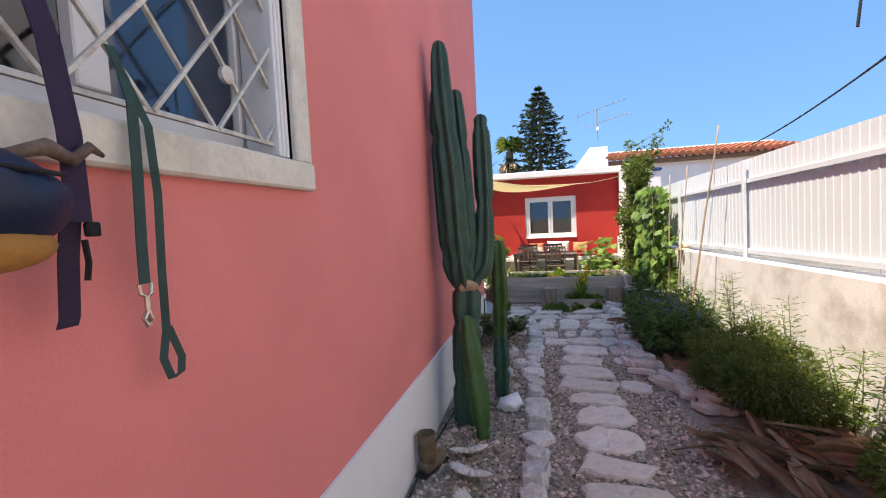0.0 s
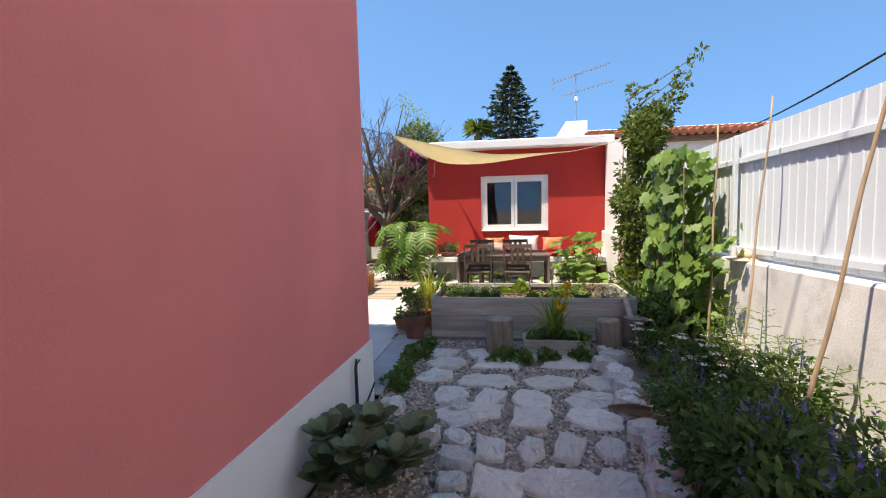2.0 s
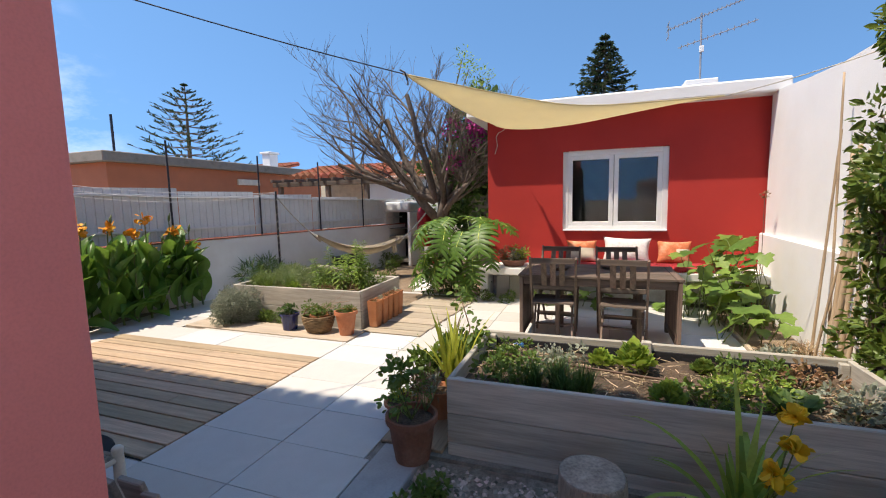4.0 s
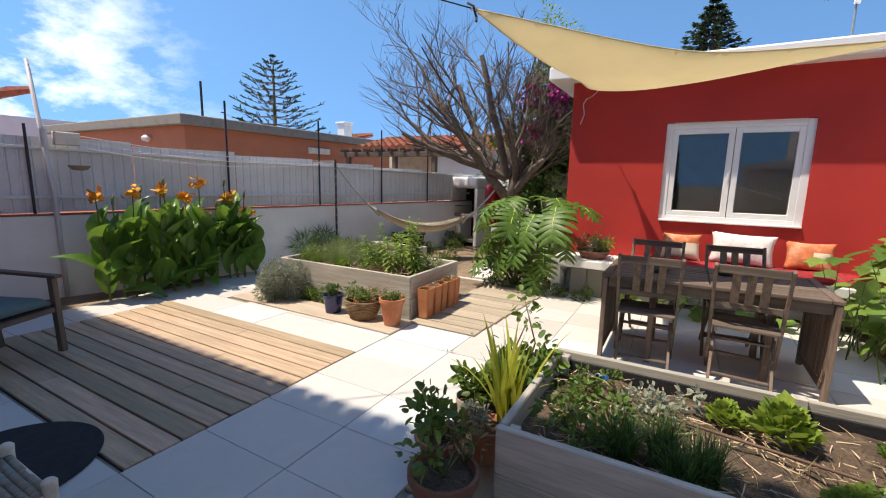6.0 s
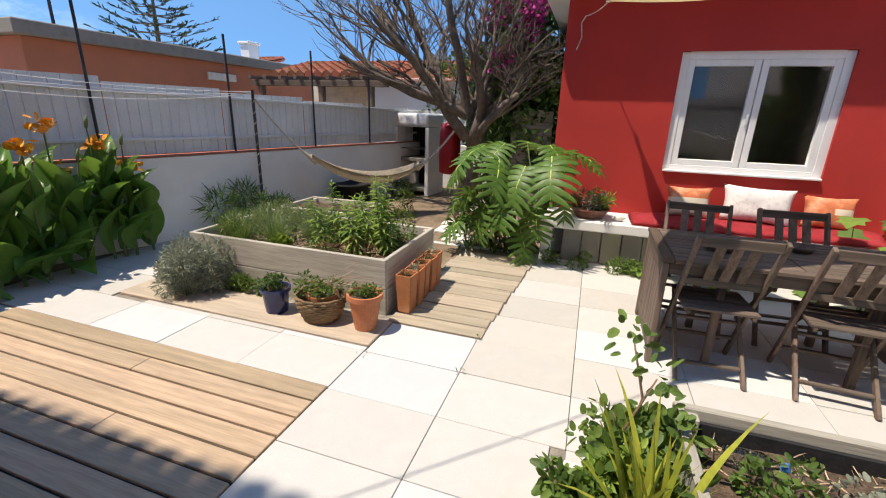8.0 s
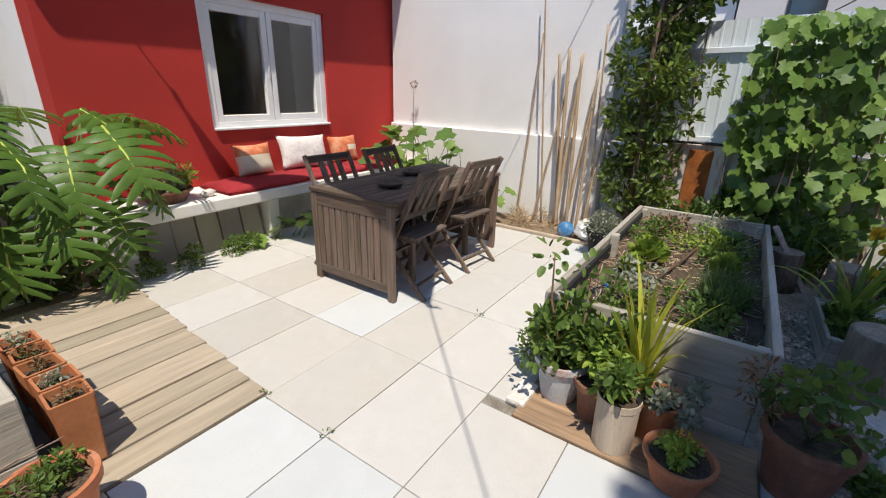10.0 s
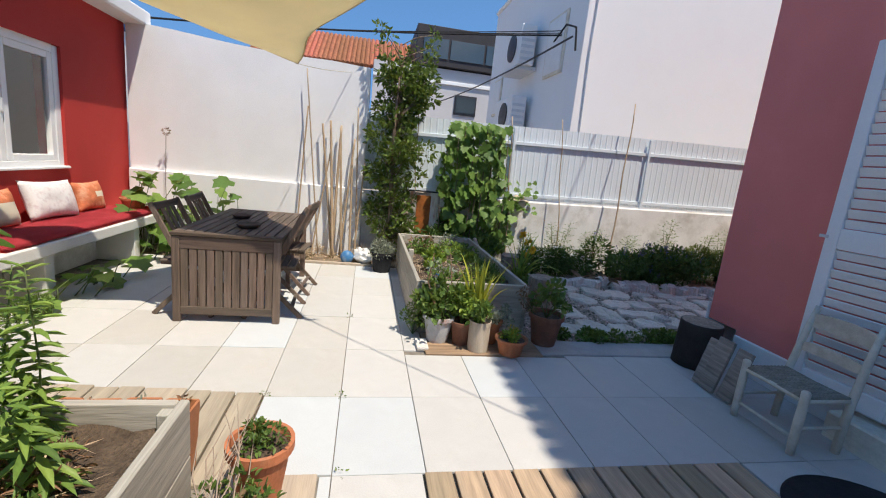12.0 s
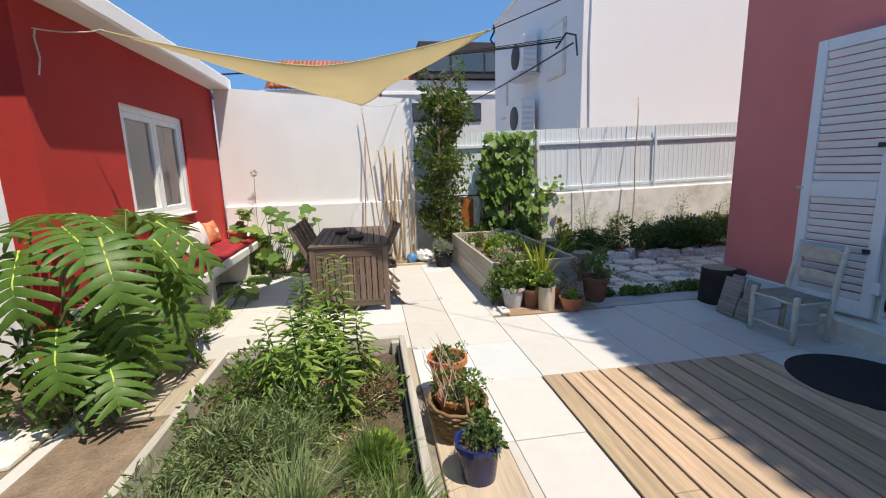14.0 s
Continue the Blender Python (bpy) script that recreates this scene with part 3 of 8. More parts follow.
# ---- windows and doors ----
def casement(name, label, x0, x1, z0, z1, m, group=""):
    """Two-leaf window, seen from -y, in the opening from x0 to x1."""
    w = tagged(new(name), label, "window", group, "structure")
    w.matrix_world = m
    f = 0.07
    bm = box(x0 - 0.02, x0 + f, -0.02, 0.07, z0, z1, 0.004)
    box(x1 - f, x1 + 0.02, -0.02, 0.07, z0, z1, 0.004, bm)
    box(x0 + f, x1 - f, -0.02, 0.07, z1 - f, z1 + 0.02, 0.004, bm)
    box(x0 + f, x1 - f, -0.02, 0.07, z0, z0 + f, 0.004, bm)
    part("window_frame", bm, TRIM, w)
    part("window_sill", box(x0 + 0.002, x1 - 0.002, -0.085, -0.021, z0 - 0.003, z0 + 0.02, 0.005), TRIM, w)
    mid = (x0 + x1) / 2
    for a, b in ((x0 + f, mid - 0.004), (mid + 0.004, x1 - f)):
        t = 0.06
        bm = box(a, a + t, -0.012, 0.045, z0 + f, z1 - f, 0.004)
        box(b - t, b, -0.012, 0.045, z0 + f, z1 - f, 0.004, bm)
        box(a + t, b - t, -0.012, 0.045, z0 + f, z0 + f + t, 0.004, bm)
        box(a + t, b - t, -0.012, 0.045, z1 - f - t, z1 - f, 0.004, bm)
        leaf = part("casement", bm, TRIM, w)
        pane = part("pane", box(a + t - 0.004, b - t + 0.004, 0.014, 0.020, z0 + f + t - 0.004, z1 - f - t + 0.004), GLASS, leaf)
        pane.visible_shadow = False
    return w


w1 = casement("window_1", "white two-leaf casement window in the red wall", WX0 + 0.004, WX1 - 0.004, WB + 0.004, WT - 0.004, pose(0, RY + 0.05, 0))
part("handle", box(1.555, 1.575, -0.03, -0.012, 1.45, 1.56, 0.004), STEEL, w1)
# barred window of the pink house
w2 = tagged(new("window_2"), "white window with a rusty diamond grille in a stone surround", "window", kind="structure")
w2.matrix_world = pose(HX, 0, 0, 0, 0, 90)
s = 0.10
bm = box(WY0 - s, WY1 + s, -0.032, 0.22, WZ0 - s, WZ0, 0.008)
box(WY0 - s, WY0, -0.022, 0.22, WZ0, WZ1, 0.006, bm)
box(WY1, WY1 + s, -0.022, 0.22, WZ0, WZ1, 0.006, bm)
box(WY0 - s, WY1 + s, -0.022, 0.22, WZ1, WZ1 + s, 0.006, bm)
part("surround", bm, STONE_TRIM, w2, "worn cream stone surround")
bm = box(WY0 + .01, WY0 + 0.08, 0.14, 0.2, WZ0, WZ1, 0.004)
box(WY1 - 0.08, WY1 - .01, 0.14, 0.2, WZ0, WZ1, 0.004, bm)
box(WY0 + 0.08, WY1 - 0.08, 0.14, 0.2, WZ0, WZ0 + 0.10, 0.004, bm)
box(WY0 + 0.08, WY1 - 0.08, 0.14, 0.2, WZ1 - 0.08, WZ1, 0.004, bm)
box(1.65, 1.73, 0.13, 0.2, WZ0 + 0.1, WZ1 - 0.08, 0.004, bm)
part("window_frame", bm, TRIM, w2)
for a, b in ((WY0 + .08, 1.65), (1.73, WY1 - .08)):
    p = part("pane", box(a, b, 0.165, 0.171, WZ0 + .1, WZ1 - .08), GLASS, w2)
    p.visible_shadow = False
part("blind", box(1.73, WY1 - .08, 0.174, 0.182, WZ0, WZ1), mat("navy_blind", (0.012, 0.04, 0.11), 0.6, scale=3, var=0.1), w2, "dark navy blind behind the glass")
GRILLE = mat("white_flaking_paint", (0.66, 0.63, 0.56), 0.6, scale=20, var=0.12, bump=0.3, second=(0.28, 0.16, 0.08), second_scale=16, second_amount=0.6)
bm = bmesh.new()
for k in range(-4, 9):
    for sgn in (1, -1):
        a, z = WY0 + k * 0.21, WZ0 + 0.05
        b, zz = a + sgn * 1.1, z + 1.32
        lo, hi = WY0 + 0.012, WY1 - 0.012
        t0, t1 = 0.0, 1.0
        for bound, low in ((lo, True), (hi, False)):
            tt = (bound - a) / (b - a)
            if (b > a) == low:
                t0 = max(t0, tt)
            else:
                t1 = min(t1, tt)
        t1 = min(t1, (WZ1 - 0.05 - z) / (zz - z))
        if t1 - t0 > 0.02:
            d = 0.0 if sgn > 0 else 0.010
            bar((a + (b - a) * t0, 0.02 + d, z + (zz - z) * t0), (a + (b - a) * t1, 0.02 + d, z + (zz - z) * t1), 0.012, 0.010, bm, 0.001)
for a in (WY0 + 0.012, WY1 - 0.012):
    bar((a, 0.025, WZ0 + 0.03), (a, 0.025, WZ1 - 0.02), 0.012, 0.012, bm, 0.001)
bar((WY0 + .01, 0.025, WZ0 + 0.05), (WY1 - .01, 0.025, WZ0 + 0.05), 0.012, 0.012, bm, 0.001)
part("grille", bm, GRILLE, w2, "white painted iron diamond grille, flaking to rust")
for y_, z_ in ((1.98, 2.02),):
    part("rosette", lathe([(0.001, -0.012), (0.024, -0.01), (0.026, 0.006), (0.001, 0.012)], 10, at=(0, 0, 0)), GRILLE, w2, m=pose(y_, 0.012, z_, 90))

for k in range(3):
    part("folded_shutter", box(WY1 - 0.075 + k * 0.022, WY1 - 0.058 + k * 0.022, 0.0, 0.125, WZ0 + 0.01, WZ1 - 0.02, 0.003), TRIM, w2)

# garden door of the pink house, with open shutters
door = tagged(new("door_1"), "open glazed white door with a stone surround and step", "door", kind="structure")
bm = box(DX0 - 0.12, DX0, HY - 0.2, HY + 0.03, 0.17, DZ1, 0.006)
box(DX1, DX1 + 0.12, HY - 0.2, HY + 0.03, 0.17, DZ1, 0.006, bm)
box(DX0 - 0.12, DX1 + 0.12, HY - 0.2, HY + 0.03, DZ1, DZ1 + 0.13, 0.006, bm)
part("surround", bm, STONE_TRIM, door)
bm = box(DX1 - 0.06, DX1, HY - 0.19, HY - 0.02, 0.2, DZ1, 0.004)
box(DX0, DX0 + 0.06, HY - 0.19, HY - 0.02, 0.2, DZ1, 0.004, bm)
box(DX0 + .06, DX1 - 0.06, HY - 0.19, HY - 0.02, DZ1 - 0.06, DZ1, 0.004, bm)
part("door_frame", bm, SHUTTER, door)
part("sill", box(DX0, DX1, HY - 0.29, HY + 0.05, 0.16, 0.21, 0.006), STEEL, door)
for hinge, turn in ((DX1 - 0.06, -72), (DX0 + 0.06, 252)):
    leaf = part("door_leaf", box(0, 0.05, 0, 0.03, 0, 2.05, 0.003), SHUTTER, door, m=pose(hinge, HY - 0.16, 0.24, 0, 0, turn))
    bm = box(0.43, 0.48, 0, 0.03, 0, 2.05, 0.003)
    box(0.05, 0.43, 0, 0.03, 0, 0.08, 0.003, bm)
    box(0.05, 0.43, 0, 0.03, 1.97, 2.05, 0.003, bm)
    part("rails", bm, SHUTTER, leaf)
    p = part("pane", box(0.05, 0.43, 0.012, 0.018, 0.08, 1.97), GLASS, leaf)
    p.visible_shadow = False
part("step", box(DX0 - 0.25, DX1 + 0.3, HY + 0.02, HY + 0.22, -0.02, 0.165, 0.012), STONE_TRIM, door, "worn stone step")


def shutter(hinge_x, sign):
    """A louvred door shutter swung open nearly flat against the wall."""
    t = tagged(new("door_shutter"), "tall white louvred wooden door shutter, swung open", "shutter", "door shutters", "structure")
    t.matrix_world = pose(hinge_x, HY + 0.05, 0.2, 0, 0, 8 if sign > 0 else 172)
    W, H = 0.60, 2.16
    bm = box(0, 0.075, 0, 0.04, 0, H, 0.004)
    box(W - 0.075, W, 0, 0.04, 0, H, 0.004, bm)
    for z0, z1 in ((0, 0.12), (0.92, 1.05), (H - 0.09, H)):
        box(0.075, W - 0.075, 0, 0.04, z0, z1, 0.004, bm)
    part("frame", bm, SHUTTER, t)
    for z0, z1, n in ((0.12, 0.92, 13), (1.05, H - 0.09, 16)):
        for k in range(n):
            z = z0 + (k + 0.5) * (z1 - z0) / n
            part("slat", slat_mesh, SHUTTER, t, m=pose(W / 2, 0.02, z, -22 if sign > 0 else 22))
    for z in (0.5, 1.3, 1.85):
        part("latch", box(0.055, 0.10, 0.04, 0.062, z, z + 0.035, 0.003), DARKSTEEL, t)
    for z in (0.2, 1.05, 2.0):
        part("hinge", box(-0.04, 0.02, 0.01, 0.055, z, z + 0.09, 0.004), SHUTTER, t)
    part("hook", box(W - 0.02, W + 0.03, 0.04, 0.05, 0.98, 1.0, 0.002), STEEL, t)
    return t


slat_mesh = mesh_of("slat", box(-0.223, 0.223, -0.006, 0.006, -0.028, 0.028, 0.002), SHUTTER)
shutter(DX1 + 0.03, 1)
shutter(DX0 - 0.03, -1)


# ---- shade sail ----
A, C, P = Vector((-0.14, 10.23, 2.50)), Vector((0.14, 13.15, 2.52)), Vector((2.42, 11.29, 2.30))
sail = thing("shade_sail", "cream triangular shade sail slung between house and ropes", "shade sail")
N = 36
bm = bmesh.new()
rows = []
ctr = (A + C + P) / 3
for i in range(N + 1):
    row = []
    for j in range(N + 1 - i):
        a, b = i / N, j / N
        c = max(0.0, 1 - a - b)
        p = A * a + C * b + P * c
        pull = 0.20 * 4 * (a * b * (1 - c) ** 2 * 1.0 + b * c * (1 - a) ** 2 + a * c * (1 - b) ** 2)
        edge_in = 0.0
        for u, v_, w_ in ((a, b, c), (b, c, a), (a, c, b)):
            edge_in += 0.30 * 4 * u * v_ * max(0, 1 - 3.2 * w_)
        d = ctr - p
        d.z = 0
        if d.length > 1e-5:
            p = p + d.normalized() * min(edge_in, d.length * 0.6) * 0.8
        p.z -= 0.14 * (27 * a * b * c) ** 0.8 + 0.20 * 4 * a * b * (1 - c) ** 2 + 0.10 * 4 * a * c + 0.03 * 4 * b * c + 0.02 * pull
        p.z += 0.012 * math.sin(14 * a + 5 * b) * (a * b + b * c + a * c)
        row.append(bm.verts.new(p))
    rows.append(row)
for i in range(N):
    for j in range(N - i):
        bm.faces.new((rows[i][j], rows[i + 1][j], rows[i][j + 1]))
        if j < N - i - 1:
            bm.faces.new((rows[i + 1][j], rows[i + 1][j + 1], rows[i][j + 1]))
rim = [r[0].co.copy() for r in rows] + [rows[N - k][k].co.copy() for k in range(1, N + 1)] + [v.co.copy() for v in rows[0][::-1]][1:]
bmesh.ops.solidify(bm, geom=bm.faces[:], thickness=0.002)
part("cloth", bm, SAIL, sail, smooth=True)
part("hem", tube(rim, 0.006, 6), SAIL, sail, smooth=True)
for p in (A, C, P):
    part("ring", lathe([(0.012, -0.004), (0.024, -0.004), (0.024, 0.004), (0.012, 0.004)], 12, at=p), STEEL, sail)


def sagging(p, q, sag, n=14):
    p, q = Vector(p), Vector(q)
    return [p.lerp(q, k / n) - Vector((0, 0, sag * 4 * (k / n) * (1 - k / n))) for k in range(n + 1)]


part("rope", tube(sagging(C, (-0.06, RY, 2.47), 0.02), 0.005, 6), ROPE, sail)
part("rope_end", tube([(-0.06, RY - 0.02, 2.47), (-0.1, RY - 0.03, 2.40), (-0.08, RY - 0.03, 2.27), (-0.12, RY - 0.03, 2.15)], 0.006, 6), ROPE, sail)
part("rope", tube(sagging(P, (3.3, 10.75, 2.44), 0.02), 0.004, 6), ROPE, sail)
part("rope", tube(sagging(A, (-3.09, HY + 0.02, 3.28), 0.06), 0.0045, 6), DARKSTEEL, sail, "dark rope to the house wall")
part("knot", tube([A + Vector((-0.03, -.03, .03)), A + Vector((0.02, -.05, 0)), A + Vector((0.03, -.02, -.06)), A + Vector((0.05, -.06, -.10))], 0.008, 6), DARKSTEEL, sail)


# ---- raised beds ----
def plank_box(name, label, x0, x1, y0, y1, z0, zs, t, leaning=0.0, soil_drop=0.06, cat="raised bed", mats=(None, None)):
    """A bed of stacked planks: zs are the plank tops; soil inside."""
    mx, my = mats[0] or BEDWOOD, mats[1] or BEDWOOD_Y
    ob = thing(name, label, cat)
    low = z0
    for top in zs:
        part("plank", box(x0, x1, y0, y0 + t, low + 0.003, top, 0.005), mx, ob)
        part("plank", box(x0, x1, y1 - t, y1, low + 0.003, top, 0.005), mx, ob)
        part("plank", box(x0, x0 + t, y0 + t + .002, y1 - t - .002, low + 0.003, top, 0.005), my, ob)
        part("plank", box(x1 - t, x1, y0 + t + .002, y1 - t - .002, low + 0.003, top, 0.005), my, ob)
        low = top
    for x in (x0 + t, x1 - t - 0.05):
        for y in (y0 + t, y1 - t - 0.05):
            part("corner_post", box(x + .002, x + 0.048, y + .002, y + 0.048, z0, zs[-1] - 0.015, 0.004), BEDWOOD, ob)
    top = zs[-1] - soil_drop
    bm = bmesh.new()
    nx, ny = max(6, int((x1 - x0) / 0.07)), max(5, int((y1 - y0) / 0.07))
    grid = [[bm.verts.new((x0 + t + .003 + (x1 - x0 - 2 * t - .006) * i / nx, y0 + t + .003 + (y1 - y0 - 2 * t - .006) * j / ny, top + 0.05 * noise.noise((i * 0.35, j * 0.35, x0)) + 0.02 * noise.noise((i * 1.1, j * 1.1, 4)))) for j in range(ny + 1)] for i in range(nx + 1)]
    for i in range(nx):
        for j in range(ny):
            bm.faces.new((grid[i][j], grid[i + 1][j], grid[i + 1][j + 1], grid[i][j + 1]))
    part("soil", bm, SOIL, ob, "dark crumbly soil with straw", smooth=True)
    return ob


bedA = plank_box("raised_bed", "weathered grey plank raised bed with salad plants and soil", 0.59, 2.84, 9.045, 10.02, -0.04, (0.06, 0.235, 0.445), 0.035, soil_drop=0.11)
part("liner", box(0.64, 2.79, 9.965, 9.983, 0.2, 0.40), BLACK, bedA, "black plastic liner")
part("brace", box(1.68, 1.74, 9.93, 9.982, 0.3, 0.47, 0.004), BEDWOOD_Y, bedA)
bedB = plank_box("raised_bed", "long weathered plank raised bed full of herbs", -3.05, -1.17, 11.07, 12.12, -0.02, (0.20, 0.435), 0.035, soil_drop=0.10)
part("liner", box(-3.0, -1.21, 11.108, 11.122, 0.2, 0.40), BLACK, bedB, "black plastic liner")


# ---- terrace furniture ----
table = thing("garden_table", "weathered dark wooden drop-leaf garden table with slatted ends", "table")
TX0, TX1, TY0, TY1, TH = 0.645, 2.12, 11.085, 11.875, 0.705
n = 9
for k in range(n):
    w = (TY1 - TY0 - 0.14) / n
    y0 = TY0 + 0.07 + k * w
    for a, b in ((TX0 + 0.07, (TX0 + TX1) / 2 - 0.004), ((TX0 + TX1) / 2 + 0.004, TX1 - 0.07)):
        part("tabletop_slat", box(a, b, y0 + 0.004, y0 + w - 0.004, TH - 0.024, TH, 0.003), TEAK_X, table)
for a in ((TX0, TX0 + 0.066), (TX1 - 0.066, TX1)):
    part("tabletop_end", box(a[0], a[1], TY0, TY1, TH - 0.026, TH, 0.004), TEAK_Y, table)
for a in ((TY0, TY0 + 0.066), (TY1 - 0.066, TY1)):
    part("tabletop_edge", box(TX0 + .07, TX1 - .07, a[0], a[1], TH - 0.026, TH, 0.004), TEAK_X, table)
for x in (TX0 + 0.01, TX1 - 0.045):
    for y in (TY0 + 0.005, TY1 - 0.06):
        part("leg", box(x, x + 0.035, y, y + 0.055, 0, TH - 0.03, 0.004), TEAK_Z, table)
    part("end_rail", box(x + .004, x + 0.030, TY0 + 0.06, TY1 - 0.06, TH - 0.125, TH - 0.03, 0.003), TEAK_Y, table)
    part("end_rail", box(x + .004, x + 0.030, TY0 + 0.06, TY1 - 0.06, 0.06, 0.125, 0.003), TEAK_Y, table)
    m_ = 11
    for k in range(m_):
        w = (TY1 - TY0 - 0.12) / m_
        y0 = TY0 + 0.06 + k * w
        part("end_slat", box(x + .008, x + 0.026, y0 + 0.005, y0 + w - 0.005, 0.125, TH - 0.125, 0.002), TEAK_Z, table)
for y in (TY0 + 0.03, TY1 - 0.055):
    part("apron", box(TX0 + 0.05, TX1 - 0.05, y, y + 0.022, TH - 0.105, TH - 0.03, 0.003), TEAK_X, table)
for x in (TX0 + 0.35, TX1 - 0.37):
    for y in (TY0 + 0.11, TY1 - 0.15):
        part("inner_leg", box(x, x + 0.045, y, y + 0.04, 0, TH - 0.03, 0.004), TEAK_Z, table)

for x, y, r in ((1.02, 11.42, 0.10), (1.5, 11.6, 0.085)):
    tr = thing("wooden_bowl", "shallow dark bowl on the garden table", "bowl", pose(x, y, TH), "bowls on the table")
    part("bowl", lathe([(r * 0.7, 0), (r, 0.03), (r, 0.038), (r * 0.86, 0.03), (r * 0.6, 0.012)], 20), TEAK_Y, tr, smooth=True)


def folding_chair():
    c = thing("folding_chair", "weathered dark wooden folding garden chair", "chair", group="chairs round the table")
    W = 0.21
    for s_ in (-1, 1):
        x = s_ * W
        part("back_leg", bar((x, -0.20, 0.89), (x, 0.235, 0.0), 0.022, 0.038), TEAK_Z, c)
        part("front_leg", bar((x * 0.86, 0.20, 0.44), (x * 0.86, -0.21, 0.0), 0.020, 0.036), TEAK_Z, c)
    for k in range(6):
        y0 = -0.15 + k * 0.062
        part("seat_slat", box(-W + 0.015, W - 0.015, y0, y0 + 0.054, 0.435, 0.453, 0.003), TEAK_X, c)
    part("seat_rail", box(-W + .03, -W + .05, -0.15, 0.22, 0.41, 0.434, 0.002), TEAK_Y, c)
    part("seat_rail", box(W - .05, W - .03, -0.15, 0.22, 0.41, 0.434, 0.002), TEAK_Y, c)
    def on_back(z):
        return -0.20 + (0.89 - z) * (0.435 / 0.89)
    for z, h in ((0.86, 0.055), (0.58, 0.045)):
        part("back_rail", bar((-W + 0.012, on_back(z), z), (W - 0.012, on_back(z), z), 0.018, h), TEAK_X, c)
    for x in (-0.085, 0.0, 0.085):
        part("back_slat", bar((x, on_back(0.60), 0.60), (x, on_back(0.835), 0.835), 0.052, 0.012), TEAK_Z, c)
    part("stretcher", bar((-W + .012, 0.16, 0.155), (W - .012, 0.16, 0.155), 0.03, 0.018), TEAK_X, c)
    part("stretcher", bar((-W * .8, -0.13, 0.09), (W * .8, -0.13, 0.09), 0.03, 0.018), TEAK_X, c)
    part("stretcher", bar((-W * .8, 0.07, 0.30), (W * .8, 0.07, 0.30), 0.03, 0.018), TEAK_X, c)
    return c


chair = folding_chair()
chair.matrix_world = pose(0.98, 11.16, 0, 0, 0, 3)
copy_thing(chair, pose(1.62, 11.15, 0, 0, 0, -5))
copy_thing(chair, pose(0.98, 11.85, 0, 0, 0, 178))
copy_thing(chair, pose(1.60, 11.85, 0, 0, 0, 184))

bench = thing("masonry_bench", "long whitewashed masonry bench along the red wall", "bench")
part("seat_slab", box(-0.24, 3.33, 12.88, RY - 0.002, 0.37, 0.475, 0.012), BENCH, bench)
for x in (-0.24, 1.0, 2.35):
    part("support", box(x, x + 0.11, 12.92, RY - 0.002, 0, 0.37, 0.006), BENCH, bench)
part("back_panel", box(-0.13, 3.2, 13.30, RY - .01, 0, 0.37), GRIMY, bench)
for k in range(5):
    p = thing("spare_paving_slab", "spare grey paving slab leaning under the bench", "slab", pose(-0.02 + k * 0.2, 13.0 + 0.01 * (k % 2), 0, -9, 0, 2 * (k % 3) - 2), "slabs under the bench")
    part("slab", box(0, 0.19, 0, 0.035, 0, 0.34, 0.004), mat("grey_slab_%d" % k, (0.30 + .03 * (k % 3), 0.28 + .03 * (k % 3), 0.25), 0.9, scale=4, var=0.12), p)
MATTRESS = mat("red_throw", (0.60, 0.065, 0.08), 0.95, scale=3, var=0.1, bump=0.5, fine=240, second=(0.38, 0.03, 0.04), second_scale=2)


def soft_slab(nx, ny, x0, x1, y0, y1, z0, z1, wob, seed):
    bm = bmesh.new()
    grid = []
    for i in range(nx + 1):
        col = []
        for j in range(ny + 1):
            u, v_ = i / nx, j / ny
            e = min(1, min(u, 1 - u) * nx / 2.0) * min(1, min(v_, 1 - v_) * ny / 2.0)
            x, y = x0 + (x1 - x0) * u, y0 + (y1 - y0) * v_
            col.append(bm.verts.new((x + wob * noise.noise((x * 3, y * 3, seed)), y + wob * noise.noise((x * 3, y * 3, seed + 5)), z0 + (z1 - z0) * e ** 0.5 + wob * 0.8 * noise.noise((x * 5, y * 5, seed + 9)) * e)))
        grid.append(col)
    for i in range(nx):
        for j in range(ny):
            bm.faces.new((grid[i][j], grid[i + 1][j], grid[i + 1][j + 1], grid[i][j + 1]))
    bmesh.ops.solidify(bm, geom=bm.faces[:], thickness=0.012)
    return bm


tagged(part("bench_throw", soft_slab(60, 14, 0.62, 3.02, 12.90, 13.42, 0.49, 0.535, 0.022, 2), MATTRESS, smooth=True), "rumpled red throw over the bench seat", "throw")


